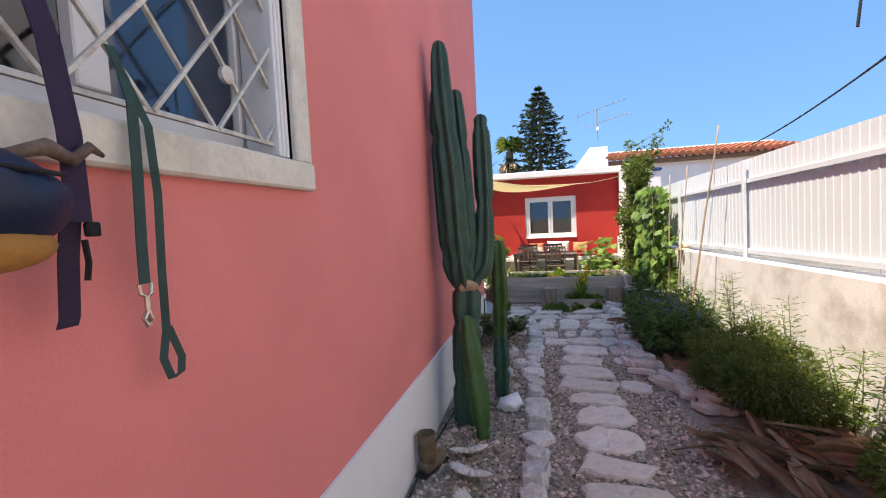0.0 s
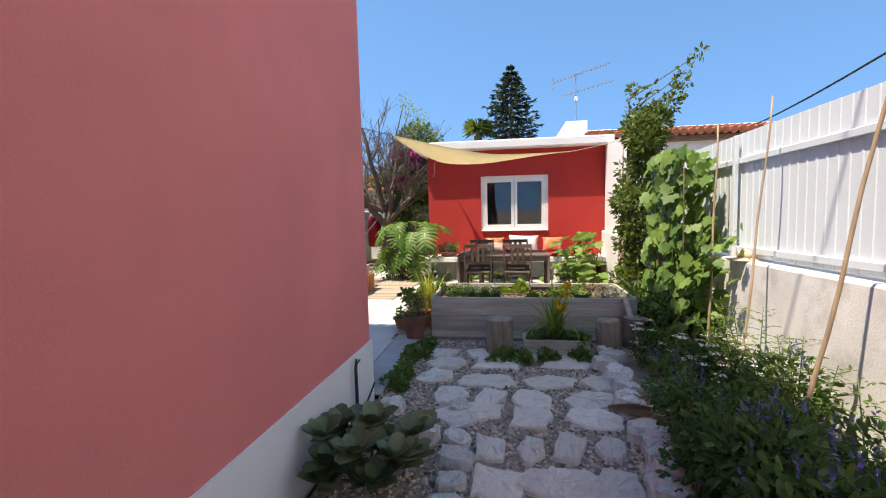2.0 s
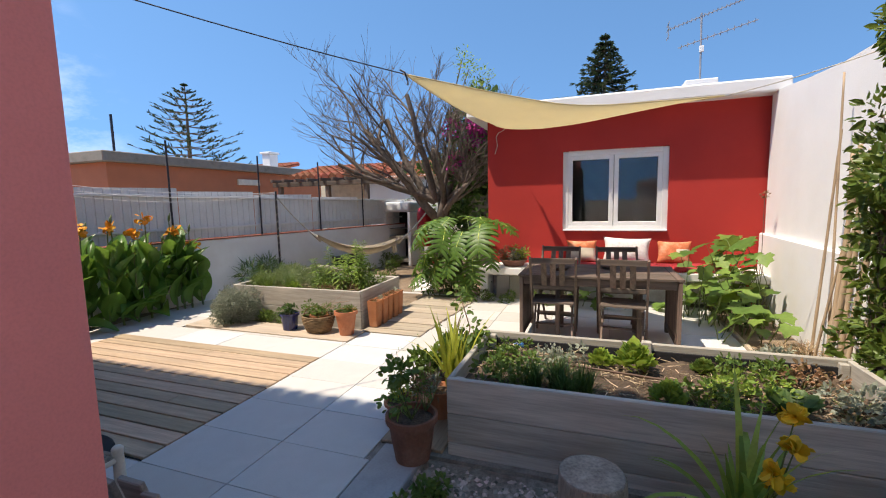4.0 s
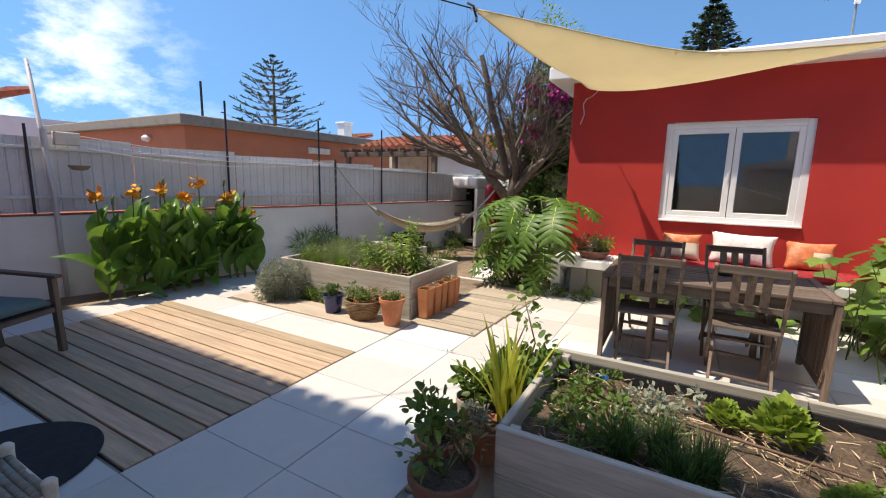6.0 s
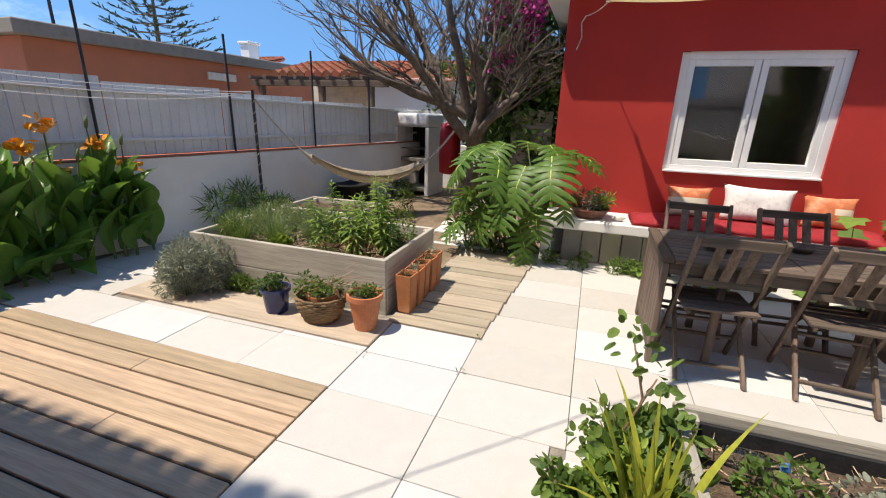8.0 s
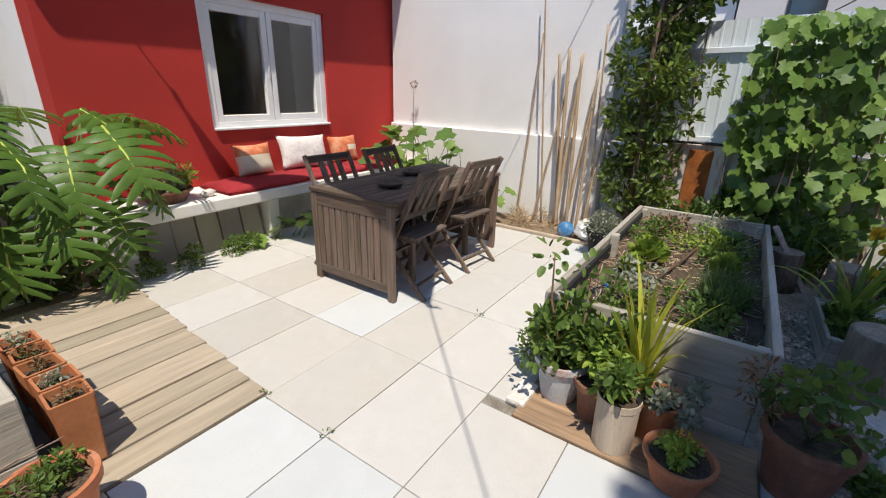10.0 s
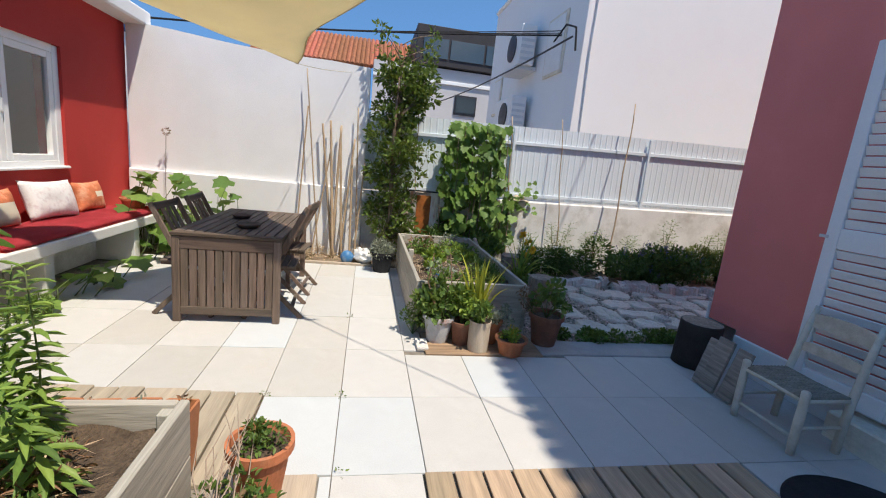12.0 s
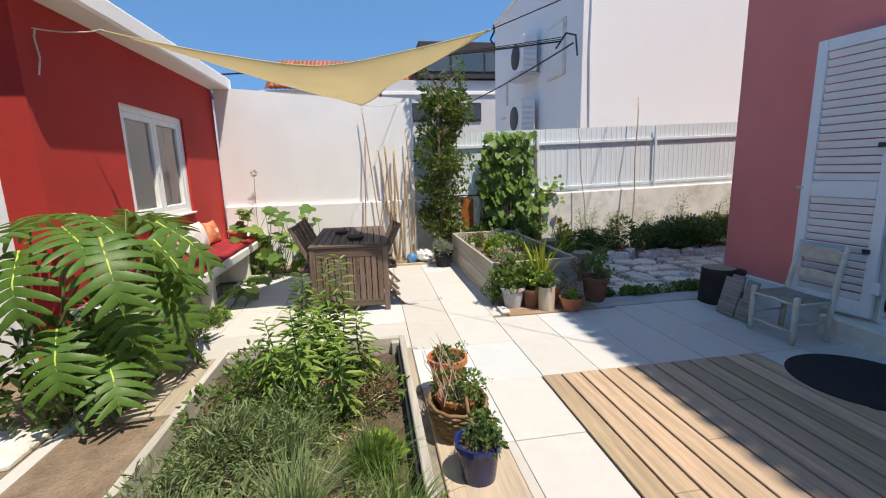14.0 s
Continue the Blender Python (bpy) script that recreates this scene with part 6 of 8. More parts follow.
for k in range(11):
    z = 0.012 + k * 0.017
    r_ = 0.13 + 0.05 * math.sin(min(1, k / 9) * 1.5)
    pts = [(r_ * math.cos(a / 20 * math.pi) * (1 + .03 * math.sin(a * 2 + k * 3.1)), 0.86 * r_ * math.sin(a / 20 * math.pi) * (1 + .03 * math.sin(a * 2 + k * 3.1)), z) for a in range(41)]
    part("woven_ring", tube(pts, 0.0105, 6, caps=False), WICKER, basket, smooth=True)
part("handle", tube([(0.18 * math.cos(a / 12 * math.pi), -0.02, 0.17 + 0.12 * math.sin(a / 12 * math.pi)) for a in range(13)], 0.009, 6), WICKER, basket, smooth=True)
pot("plant_pot", "terracotta pot standing inside the wicker basket", -1.55, 10.82, 0.03, 0.10, 0.185, TERRA)
little_plant("potted_herb", "leafy green herb and dry twigs in the basket", -1.56, 10.82, 0.19, 0.11, 0.16, 460, 0.032, 0.45, GREEN, 103)
twigs = thing("dry_twigs", "bunch of dry pale twigs lying over the pots", "twigs")
g = random.Random(33)
stems([(-1.62 + g.uniform(-.1, .1), 10.84 + g.uniform(-.04, .08), 0.24) for _ in range(16)], [(-1.25 + g.uniform(-.1, .15), 10.88 + g.uniform(-.05, .12), 0.32 + g.uniform(-.05, .16)) for _ in range(16)], 0.003, mat("dry_twig", (0.36, 0.27, 0.2), 0.9), twigs, "twig_work", 6, 0.15)
for k in range(5):
    y = 11.17 + k * 0.145
    t = thing("square_pot", "tall square terracotta pot in a row", "plant pot", pose(-1.04 + 0.008 * (k % 2), y, 0.02, 0, 0, 3 * (k % 3) - 3), "row of square pots")
    bm = bmesh.new()
    prof = [(0.052, 0), (0.066, 0.30), (0.056, 0.30), (0.052, 0.265)]
    rows = [[bm.verts.new((s1 * q, s2 * q, z)) for s1, s2 in ((-1, -1), (1, -1), (1, 1), (-1, 1))] for q, z in prof]
    for a, b in zip(rows, rows[1:]):
        for i in range(4):
            bm.faces.new((a[i], a[(i + 1) % 4], b[(i + 1) % 4], b[i]))
    bm.faces.new(rows[0][::-1])
    bm.faces.new(rows[-1]).material_index = 1
    bmesh.ops.bevel(bm, geom=[e for e in bm.edges if abs(e.verts[0].co.z - e.verts[1].co.z) > .2], offset=0.006, segments=2, affect="EDGES")
    part("body", bm, [TERRA, SOIL], t)
    little_plant("pot_succulent", "tiny dry succulent in the square pot", -1.04, y, 0.28, 0.035, 0.07, 90, 0.022, 0.45, (DRYLEAF, GREYGREEN, DRYLEAF)[k % 3], 110 + k, group="succulents in the square pots")


# ---- large-leaved plants ----
MIDRIB = mat("pale_midrib", (0.45, 0.52, 0.10), 0.5, scale=8, var=0.1, bump=0)


def monstera_mesh(name, L, W, seed):
    """A split leaf: long fingers that join along the midrib."""
    g_ = random.Random(seed)
    bm = bmesh.new()
    n = 7
    def mid(t):
        return Vector((L * t, 0, 0.10 * L * math.sin(t * 2.4) - 0.18 * L * t * t))
    for side in (1, -1):
        for k in range(n):
            t0, t1 = k / n * 0.94 - .015, (k + 1) / n * 0.94 - .015
            c_ = (t0 + t1) / 2
            reach = W / 2 * (math.sin(math.pi * (0.20 + 0.74 * c_)) ** 0.7) * g_.uniform(.88, 1.06)
            lean = -0.35 + 1.15 * c_
            sag = g_.uniform(.25, .5)
            a0, a1 = mid(max(0, t0)), mid(t1)
            prev = None
            for i in range(7):
                f = i / 6
                gap = 0.0 if f < 0.34 else 0.14 + 0.16 * ((f - 0.34) / 0.66)
                w0, w1 = gap / 2, 1 - gap / 2
                if f > 0.8:
                    w0 += (f - .8) * 1.3
                    w1 -= (f - .8) * .7
                off = Vector((lean * reach * f + .10 * reach * f * f, side * reach * f, -sag * reach * f * f + 0.12 * reach * f))
                row = [bm.verts.new(a0.lerp(a1, w) + off) for w in (w0, (w0 + w1) / 2, w1)]
                row[1].co.z += 0.007
                if prev:
                    for q in (0, 1):
                        bm.faces.new((prev[q], prev[q + 1], row[q + 1], row[q]) if side > 0 else (row[q], row[q + 1], prev[q + 1], prev[q]))
                prev = row
    last = [bm.verts.new(mid(.90) + Vector((0, s * 0.05 * W, -.01))) for s in (1, -1)]
    bm.faces.new((last[0], last[1], bm.verts.new(mid(1.08))))
    bmesh.ops.remove_doubles(bm, verts=bm.verts, dist=0.0008)
    nf = len(bm.faces)
    tube([mid(0) + Vector((0, 0, .006)), mid(.5) + Vector((0, 0, .007)), mid(.95) + Vector((0, 0, .006))], [0.009, 0.007, 0.003], 5, bm)
    bm.faces.ensure_lookup_table()
    for f_ in bm.faces[nf:]:
        f_.material_index = 1
    return mesh_of(name, bm, [BIGLEAF, MIDRIB], True)


monstera = thing("monstera", "large monstera with glossy split leaves beside the walkway", "monstera")
mm = [monstera_mesh("leaf", 0.50, 0.54, s_) for s_ in (1, 2, 3, 4)]
g = random.Random(12)
stem_a, stem_b = [], []
spots = [(-1.0, 12.75, 1.10, 235, 48), (-1.08, 13.1, 1.06, 190, 52), (-.92, 12.98, 1.16, 210, 38), (-1.12, 12.97, .62, 205, 60), (-1.12, 13.25, .66, 175, 58),
         (-1.02, 12.82, .42, 225, 50), (-.72, 12.78, 1.06, 262, 54), (-.44, 12.74, 1.0, 275, 60), (-.2, 12.82, 1.1, 285, 50), (.0, 12.98, 1.14, 330, 30),
         (-.3, 12.74, .6, 290, 64), (-.58, 12.72, .72, 258, 66), (-.1, 12.8, .8, 300, 62), (-.45, 12.76, .35, 280, 55), (-.9, 12.76, .8, 232, 62), (-.7, 12.95, 1.2, 250, 30), (-.25, 12.98, 1.2, 300, 30), (-.82, 12.72, .58, 242, 62), (-.5, 13.15, 1.2, 60, 18), (-.8, 13.22, 1.16, 150, 26), (-.2, 13.15, 1.14, 20, 24)]
for i, (x, y, z, yaw, dip) in enumerate(spots):
    s_ = g.uniform(.7, 1.06)
    m_ = pose(x, y, z, g.uniform(-34, 34), dip + g.uniform(-16, 14), yaw + g.uniform(-24, 24)) @ Matrix.Scale(s_, 4)
    part("leaf", mm[i % 4], BIGLEAF, monstera, m=m_)
    stem_a.append((-0.65 + g.uniform(-.2, .2), 13.1 + g.uniform(-.1, .15), -0.02))
    stem_b.append((x, y, z))
stems(stem_a, stem_b, 0.012, STEM, monstera, "stalk_work", 8, 0.12)
c, r = clumps(120, 14, -1.15, -.3, 12.75, 13.3, .1, .55, .12, .2)
shrub("under_shrub", "dark leafy undergrowth below the monstera", c, r, 700, 0.10, 0.35, DARKGREEN, 120, cat="plant")
c, r = clumps(121, 9, -.15, .75, 12.72, 12.9, .0, .10, .05, .1)
shrub("weed_patch", "green weeds growing at the foot of the bench", c, r, 1500, 0.04, 0.3, GREEN, 121, cat="plant")
bowl = pot("plant_bowl", "wide terracotta bowl of succulents on the bench", 0.22, 13.12, 0.476, 0.19, 0.10, TERRA_DARK)
little_plant("succulents", "mixed succulents crowding the bowl", 0.22, 13.12, 0.55, 0.14, 0.14, 320, 0.05, 0.4, GREYGREEN, 122)
little_plant("succulents", "reddish stems and dry leaves in the bowl", 0.12, 13.15, 0.55, 0.09, 0.2, 160, 0.05, 0.3, DRYLEAF, 123)
little_plant("succulents", "spiky yellow-green succulent in the bowl", 0.33, 13.10, 0.55, 0.08, 0.22, 220, 0.055, 0.25, LIME, 124)
sh = thing("sea_shell", "white spiral sea shell on the bench", "shell", pose(0.50, 13.02, 0.505))
part("body", tube([(-.06, 0, 0), (-.02, 0, 0), (.03, 0, 0.005), (.075, 0, .01)], [0.008, .03, .034, .006], 12), SHELL, sh, smooth=True)

# pumpkin plant in the corner
pump = thing("squash_plant", "sprawling squash plant with broad leaves by the white wall", "squash plant")
g = random.Random(41)
P_, W_, U_, L_ = [], [], [], []
ss, ee = [], []
for k in range(105):
    if k < 70:
        x, y, z = g.uniform(2.35, 3.15), g.uniform(12.0, 13.2), g.uniform(.15, .95)
    elif k < 92:
        x, y, z = g.uniform(2.5, 3.15), g.uniform(11.35, 12.2), g.uniform(.1, .45)
    else:
        x, y, z = g.uniform(.7, 2.3), g.uniform(12.55, 12.95), g.uniform(.06, .26)
    P_.append((x, y, z))
    W_.append((g.uniform(-1, .3), g.uniform(-1, .5), -.25))
    U_.append((g.uniform(-.5, .2), g.uniform(-.5, .2), 1))
    L_.append(g.uniform(.13, .24))
    ss.append((x + g.uniform(-.1, .1), y + .1, 0))
    ee.append((x, y, z))
SQUASH = leaf_mat("squash_leaf", (0.15, 0.26, 0.055), yellow=(0.4, 0.48, 0.08))
part("leaves", leaf_mesh("leaves", P_, W_, U_, L_, [l * .9 for l in L_], SQUASH, "lobed"), SQUASH, pump)
stems(ss, ee, 0.006, STEM, pump, "stalk_work", 4, 0.2)
pot("window_trough", "terracotta pot holding the squash on the bench end", 2.85, 13.15, 0.476, 0.13, 0.16, TERRA)
bl = thing("dry_flower_stem", "single dry flower head on a thin stem at the wall", "plant")
part("stem", tube([(3.22, 12.95, .1), (3.25, 12.97, .8), (3.24, 12.95, 1.42)], 0.004, 5), BARK, bl)
crown("head", [(3.24, 12.95, 1.44)], [0.035], 50, 0.03, 0.4, DRYLEAF, bl, 130)

# canna lilies
canna_leaf_bm = bmesh.new()
rows = []
for i in range(9):
    u = i / 8
    w = 0.115 * math.sin(math.pi * (0.06 + 0.94 * u) ** 0.8) ** 0.9
    z = 0.05 * math.sin(u * 2.2) - 0.10 * u ** 2.5
    rows.append([canna_leaf_bm.verts.new((0.45 * u, s_ * w, z + abs(s_) * w * 0.5)) for s_ in (-1, -.5, 0, .5, 1)])
for a, b in zip(rows, rows[1:]):
    for q in range(4):
        canna_leaf_bm.faces.new((a[q], a[q + 1], b[q + 1], b[q]))
CANNA = leaf_mat("canna_leaf", (0.10, 0.225, 0.04), island=0.0, rough=0.35, yellow=(0.3, 0.42, 0.05))
canna_leaf = mesh_of("leaf", canna_leaf_bm, CANNA, True)
g = random.Random(77)
for i in range(15):
    x, y = -4.42 + 0.40 * (i / 14) + g.uniform(-.15, .15), 9.82 + 1.66 * (i / 14) + g.uniform(-.05, .05)
    h = g.uniform(1.02, 1.5) - .2 * (i / 14)
    t = thing("canna_lily", "canna lily with broad green leaves and orange bloom", "canna lily", group="row of canna lilies")
    top = Vector((x + g.uniform(-.08, .08), y + g.uniform(-.08, .08), h))
    part("stalk", tube([(x, y, -.02), ((x + top.x) / 2, (y + top.y) / 2, h / 2), top], [.014, .011, .006], 6), STEM, t)
    for k in range(7):
        f = .06 + .62 * k / 7
        p = Vector((x, y, 0)).lerp(top, f)
        lift = g.uniform(-84, -52) if k > 2 or g.random() < .6 else g.uniform(-45, 5)
        part("leaf", canna_leaf, CANNA, t, m=pose(p.x, p.y, p.z, g.uniform(-35, 35), lift, k * 137 + g.uniform(-40, 40)) @ Matrix.Diagonal((g.uniform(.85, 1.25), g.uniform(.7, 1.15), 1.2, 1)))
    if i % 2:
        part("bud", tube([top, top + Vector((.01, 0, .05)), top + Vector((.02, .01, .11))], [.012, .016, .004], 6), STEM, t, smooth=True)
    if i % 2 == 0:
        q = np.random.default_rng(i)
        part("bloom", leaf_mesh("bloom", np.tile(top, (22, 1)) + q.normal(scale=.034, size=(22, 3)), q.normal(size=(22, 3)) + [0, 0, .4], q.normal(size=(22, 3)), [.07] * 22, [.05] * 22, ORANGEFLOWER, "round"), ORANGEFLOWER, t)["kind"] = "stuff"

# laurel, vine and canes by the fence
laurel = thing("laurel_tree", "slender upright laurel tree by the white wall", "tree")
g = random.Random(55)
cs, rs = [], []
for k in range(58):
    f = k / 58
    z = 0.30 + 2.2 * f
    w = 0.56 * (1 - 0.45 * f) * g.uniform(.15, 1)
    an = g.uniform(0, 6.28)
    cs.append((3.04 + .10 * f + .5 * w * math.cos(an), 10.08 + w * math.sin(an), z + g.uniform(-.12, .12)))
    rs.append(g.uniform(.08, .16))
for tip, foot, n_ in (((3.14, 10.38, 3.0), (3.08, 10.2, 2.2), 6), ((3.58, 9.64, 3.1), (3.12, 10.0, 2.1), 9), ((3.2, 10.05, 2.82), (3.1, 10.1, 2.2), 5), ((3.3, 9.7, 2.6), (3.1, 9.95, 1.9), 5)):
    for k in range(n_):
        f = (k + 1) / n_
        cs.append(tuple(a + (b - a) * f + g.uniform(-.05, .05) for a, b in zip(foot, tip)))
        rs.append(.15 - .09 * f)
crown("crown", cs, rs, 6200, 0.075, 0.46, leaf_mat("laurel_leaf", (0.11, 0.175, 0.035), rough=.38, yellow=(.34, .38, .06)), laurel, 55, "lance", flat=.3)
part("trunk", tube([(3.03, 10.15, -.04), (3.02, 10.14, .8), (3.0, 10.17, 1.6), (3.0, 10.15, 2.4)], [.03, .026, .02, .01], 8), BARK, laurel, smooth=True)
stems([(3.01, 10.15, max(.3, q[2] - .35)) for q in cs], cs, .007, BARK, laurel, "branch_work", 9, .1)
vine = thing("climbing_vine", "climbing squash vine with broad lobed leaves on the fence", "vine")
g = random.Random(66)
P_, W_, U_, L_ = [], [], [], []
for k in range(620):
    z = g.uniform(.25, 2.0)
    w = .44 if z > 1 else .46
    y = (9.0 if z > 1 else 8.88) + g.uniform(-w, w) * (1.1 if z < 1.75 else .9)
    x = min(3.36, 3.22 + g.uniform(-.16, .24) - .10 * math.cos((y - 9.05) / w * 1.3))
    P_.append((x, y, z))
    W_.append((g.uniform(-.7, .1), g.uniform(-.5, .5), g.uniform(-1.2, -.5)))
    U_.append((-1, g.uniform(-1.1, .2), g.uniform(.1, .7)))
    L_.append(g.uniform(.075, .15))
for k in range(40):
    y = 8.6 - .6 * g.random()
    P_.append((3.3 + g.uniform(-.15, .05), y, .95 + g.uniform(-.15, .3)))
    W_.append((g.uniform(-1, 0), g.uniform(-1, 1), g.uniform(-.6, .3)))
    U_.append((-1, 0, .6))
    L_.append(g.uniform(.05, .1))
VINE = leaf_mat("vine_leaf", (0.14, 0.25, 0.055), yellow=(.38, .48, .08))
part("leaves", leaf_mesh("leaves", P_, W_, U_, L_, [l * .95 for l in L_], VINE, "lobed"), VINE, vine)
stems([(3.15, 9.0 + .1 * k, -.03) for k in range(-4, 5)], [(3.1, 9.0 + .1 * k, 1.9) for k in range(-4, 5)], .009, BARK, vine, "stem_work", 7, .04)
c, r = clumps(140, 12, 3.0, 3.3, 8.6, 9.7, .1, .45, .12, .2)
shrub("undergrowth", "dark leafy undergrowth at the foot of the fence", c, r, 2400, .07, .45, DARKGREEN, 140, "round", cat="shrub")
strap_plant("strap_lily", "yellow-green strap leaves behind the raised bed", (3.0, 8.75, -.02), 26, .55, .035, LIME, 142, .9, .8)

g = random.Random(91)
for i, (y, h, dx, dy, r_) in enumerate(((11.32, 1.95, .02, .05, .012), (11.18, 2.4, .02, -.12, .010), (11.05, 1.5, .03, .1, .011), (10.98, 1.75, .10, -.1, .018), (10.92, 1.8, .08, -.06, .02), (10.86, 1.75, .06, .02, .02), (10.80, 1.72, .05, -.05, .018), (10.72, 1.6, .08, .06, .016), (10.66, 1.45, .05, -.02, .016), (10.6, 2.0, .04, -.04, .011), (10.55, 1.3, .05, .04, .014))):
    t = thing("bamboo_cane", "dry bamboo cane leaning on the white wall", "cane", group="canes against the wall")
    x0 = 3.18 - .12 * g.random()
    bm = bmesh.new()
    p, q = Vector((x0, y + dy, .0)), Vector((3.225 if h < .93 else 3.275, y - dy, h))
    q.x = 3.225
    n = 14
    tube([p.lerp(q, k / n) for k in range(n + 1)], [r_ * (1 - .25 * k / n) * (1.12 if k % 3 == 0 else 1) for k in range(n + 1)], 8, bm)
    part("cane", bm, BAMBOO, t, smooth=True)
for p, q, r_ in (((3.05, 6.81, -.04), (3.36, 6.62, 2.55), .014), ((3.25, 8.35, -.04), (3.34, 8.5, 2.15), .012), ((3.13, 7.58, -.04), (3.36, 7.73, 2.2), .010), ((3.3, 9.75, -.04), (3.36, 9.85, 2.3), .01)):
    t = thing("bamboo_cane", "tall thin cane standing against the metal fence", "cane", group="canes against the fence")
    p, q = Vector(p), Vector(q)
    bm = tube([p.lerp(q, k / 10) + Vector((0, .012 * math.sin(k * 1.3), 0)) for k in range(11)], [r_ * (1 - .4 * k / 10) for k in range(11)], 8)
    part("cane", bm, BAMBOO, t, smooth=True)
strip = tagged(part("bed_edge", box(2.72, 2.76, 10.3, 12.2, -.02, .03, .005), WALKWOOD), "thin board edging the planting strip", "board", kind="structure")
tagged(part("planting_strip", box(2.77, 3.24, 10.03, 13.4, -.05, .004), EARTH), "dry earth strip along the white wall", "soil", kind="structure")
c, r = clumps(150, 8, 2.85, 3.2, 10.4, 11.4, .0, .1, .06, .1)
shrub("dry_grass", "dry straw-coloured grass under the canes", c, r, 1500, .10, .05, STRAW, 150, "thin", cat="plant")
sack = thing("plastic_sack", "crumpled white plastic sack on the terrace edge", "sack", pose(2.88, 10.45, .0, 0, 0, 20))
bm = bmesh.new()
bmesh.ops.create_icosphere(bm, subdivisions=3, radius=1)
for v in bm.verts:
    d = v.co.copy()
    v.co = Vector((d.x * .17, d.y * .13, .10 + d.z * .10)) * (1 + .22 * noise.noise(d * 2.2) + .1 * noise.noise(d * 6))
    v.co.z = max(.004, v.co.z)
part("sack", bm, mat("white_plastic", (.7, .71, .7), .4, scale=8, var=.08, bump=.3, second=(.35, .36, .33), second_scale=9), sack)
ball = thing("ball", "faded blue striped ball beside the sack", "ball", pose(2.82, 10.66, .085))
bm = bmesh.new()
bmesh.ops.create_uvsphere(bm, u_segments=20, v_segments=14, radius=.085)
part("ball", bm, mat("blue_ball", (.05, .2, .42), .45, scale=6, var=.2, bump=.1, second=(.6, .65, .7), second_scale=9), ball, smooth=True)
post = thing("rusty_gatepost", "white masonry gatepost with a broad rust stain", "post")
RUSTY = mat("rust_stained_white", (.70, .66, .60), .9, scale=3, var=.08, bump=.5, second=(.42, .13, .03), second_scale=6, second_amount=1.0, stretch=(1, 1.6, .35))
part("pillar", box(3.30, 3.395, 9.45, 9.95, -.05, .98, .01), RUSTY, post)
part("bracket", tube([(3.29, 9.3, .985), (3.28, 9.7, .99), (3.29, 10.1, .985)], .012, 6), DARKSTEEL, post)
part("stain", box(3.288, 3.2995, 9.56, 9.76, .30, .93, .003), mat("rust", (.36, .11, .025), .9, scale=9, var=.3, bump=.5, second=(.5, .22, .06), second_scale=7), post, "rust-orange streaked iron plate")
hat = thing("straw_hat", "old pale straw hat resting on the garden wall", "hat", pose(3.49, 8.2, .965, 0, 0, 0))
part("brim", lathe([(.001, .01), (.09, .012), (.17, .0), (.172, .006), (.095, .022)], 22, wobble=.05), mat("straw_hat", (.62, .52, .38), .9, scale=20, var=.15, bump=.5), hat, smooth=True)
part("crown", lathe([(.095, .018), (.085, .07), (.05, .085), (.001, .082)], 20), mat("straw_hat_crown", (.60, .50, .36), .9, scale=20, var=.15, bump=.5), hat, smooth=True)

# ---- by the house door ----
log_seat(0.10, 7.74, .165, .40, 0, 5, "dark round log stool at the corner of the pink house", mat("dark_log", (.035, .026, .022), .8, scale=9, var=.3, bump=.8))
GREYWOOD = wood("silvered_wood", (.30, .26, .22), (1, 0, 0), grey=(.2, .18, .15))
CREAMWOOD = mat("worn_cream_paint", (.66, .62, .53), .7, scale=9, var=.08, bump=.3, second=(.40, .34, .26), second_scale=7, second_amount=.6)
for k, (x, w, L) in enumerate(((-.53, .13, .38), (-.39, .14, .40), (-.27, .09, .36))):
    b_ = thing("leaning_board", "short grey weathered board leaning on the house wall", "board", pose(x, 7.99 + .012 * (k % 2), 0, 15, 0, 3 * k - 3), "boards leaning on the wall")
    part("board", box(0, w - .008, -.012, .012, .012, L, .004), GREYWOOD, b_)
RUSH = mat("grey_rush_cord", (.30, .27, .22), .9, scale=14, var=.3, bump=.6, stretch=(6, 1, 1), second=(.18, .15, .12), second_scale=8)
kc = thing("small_chair", "small old cream-painted wooden chair with a woven seat", "chair", pose(-.82, 7.88, 0, 0, 0, 180))
for x in (-.19, .19):
    part("front_leg", lathe([(.019, 0), (.023, .08), (.024, .22), (.022, .34), (.024, .375), (.016, .385)], 12, at=(x, -.17, 0)), CREAMWOOD, kc, smooth=True)
    part("back_leg", tube([(x, .14, 0), (x, .155, .33), (x * .97, .20, .58), (x * .95, .245, .76)], [.022, .023, .021, .017], 10), CREAMWOOD, kc, smooth=True)
    part("side_rung", tube([(x, -.17, .16), (x, .15, .16)], .010, 8), CREAMWOOD, kc, smooth=True)
    part("seat_rail", tube([(x, -.17, .325), (x, .155, .325)], .014, 8), CREAMWOOD, kc, smooth=True)
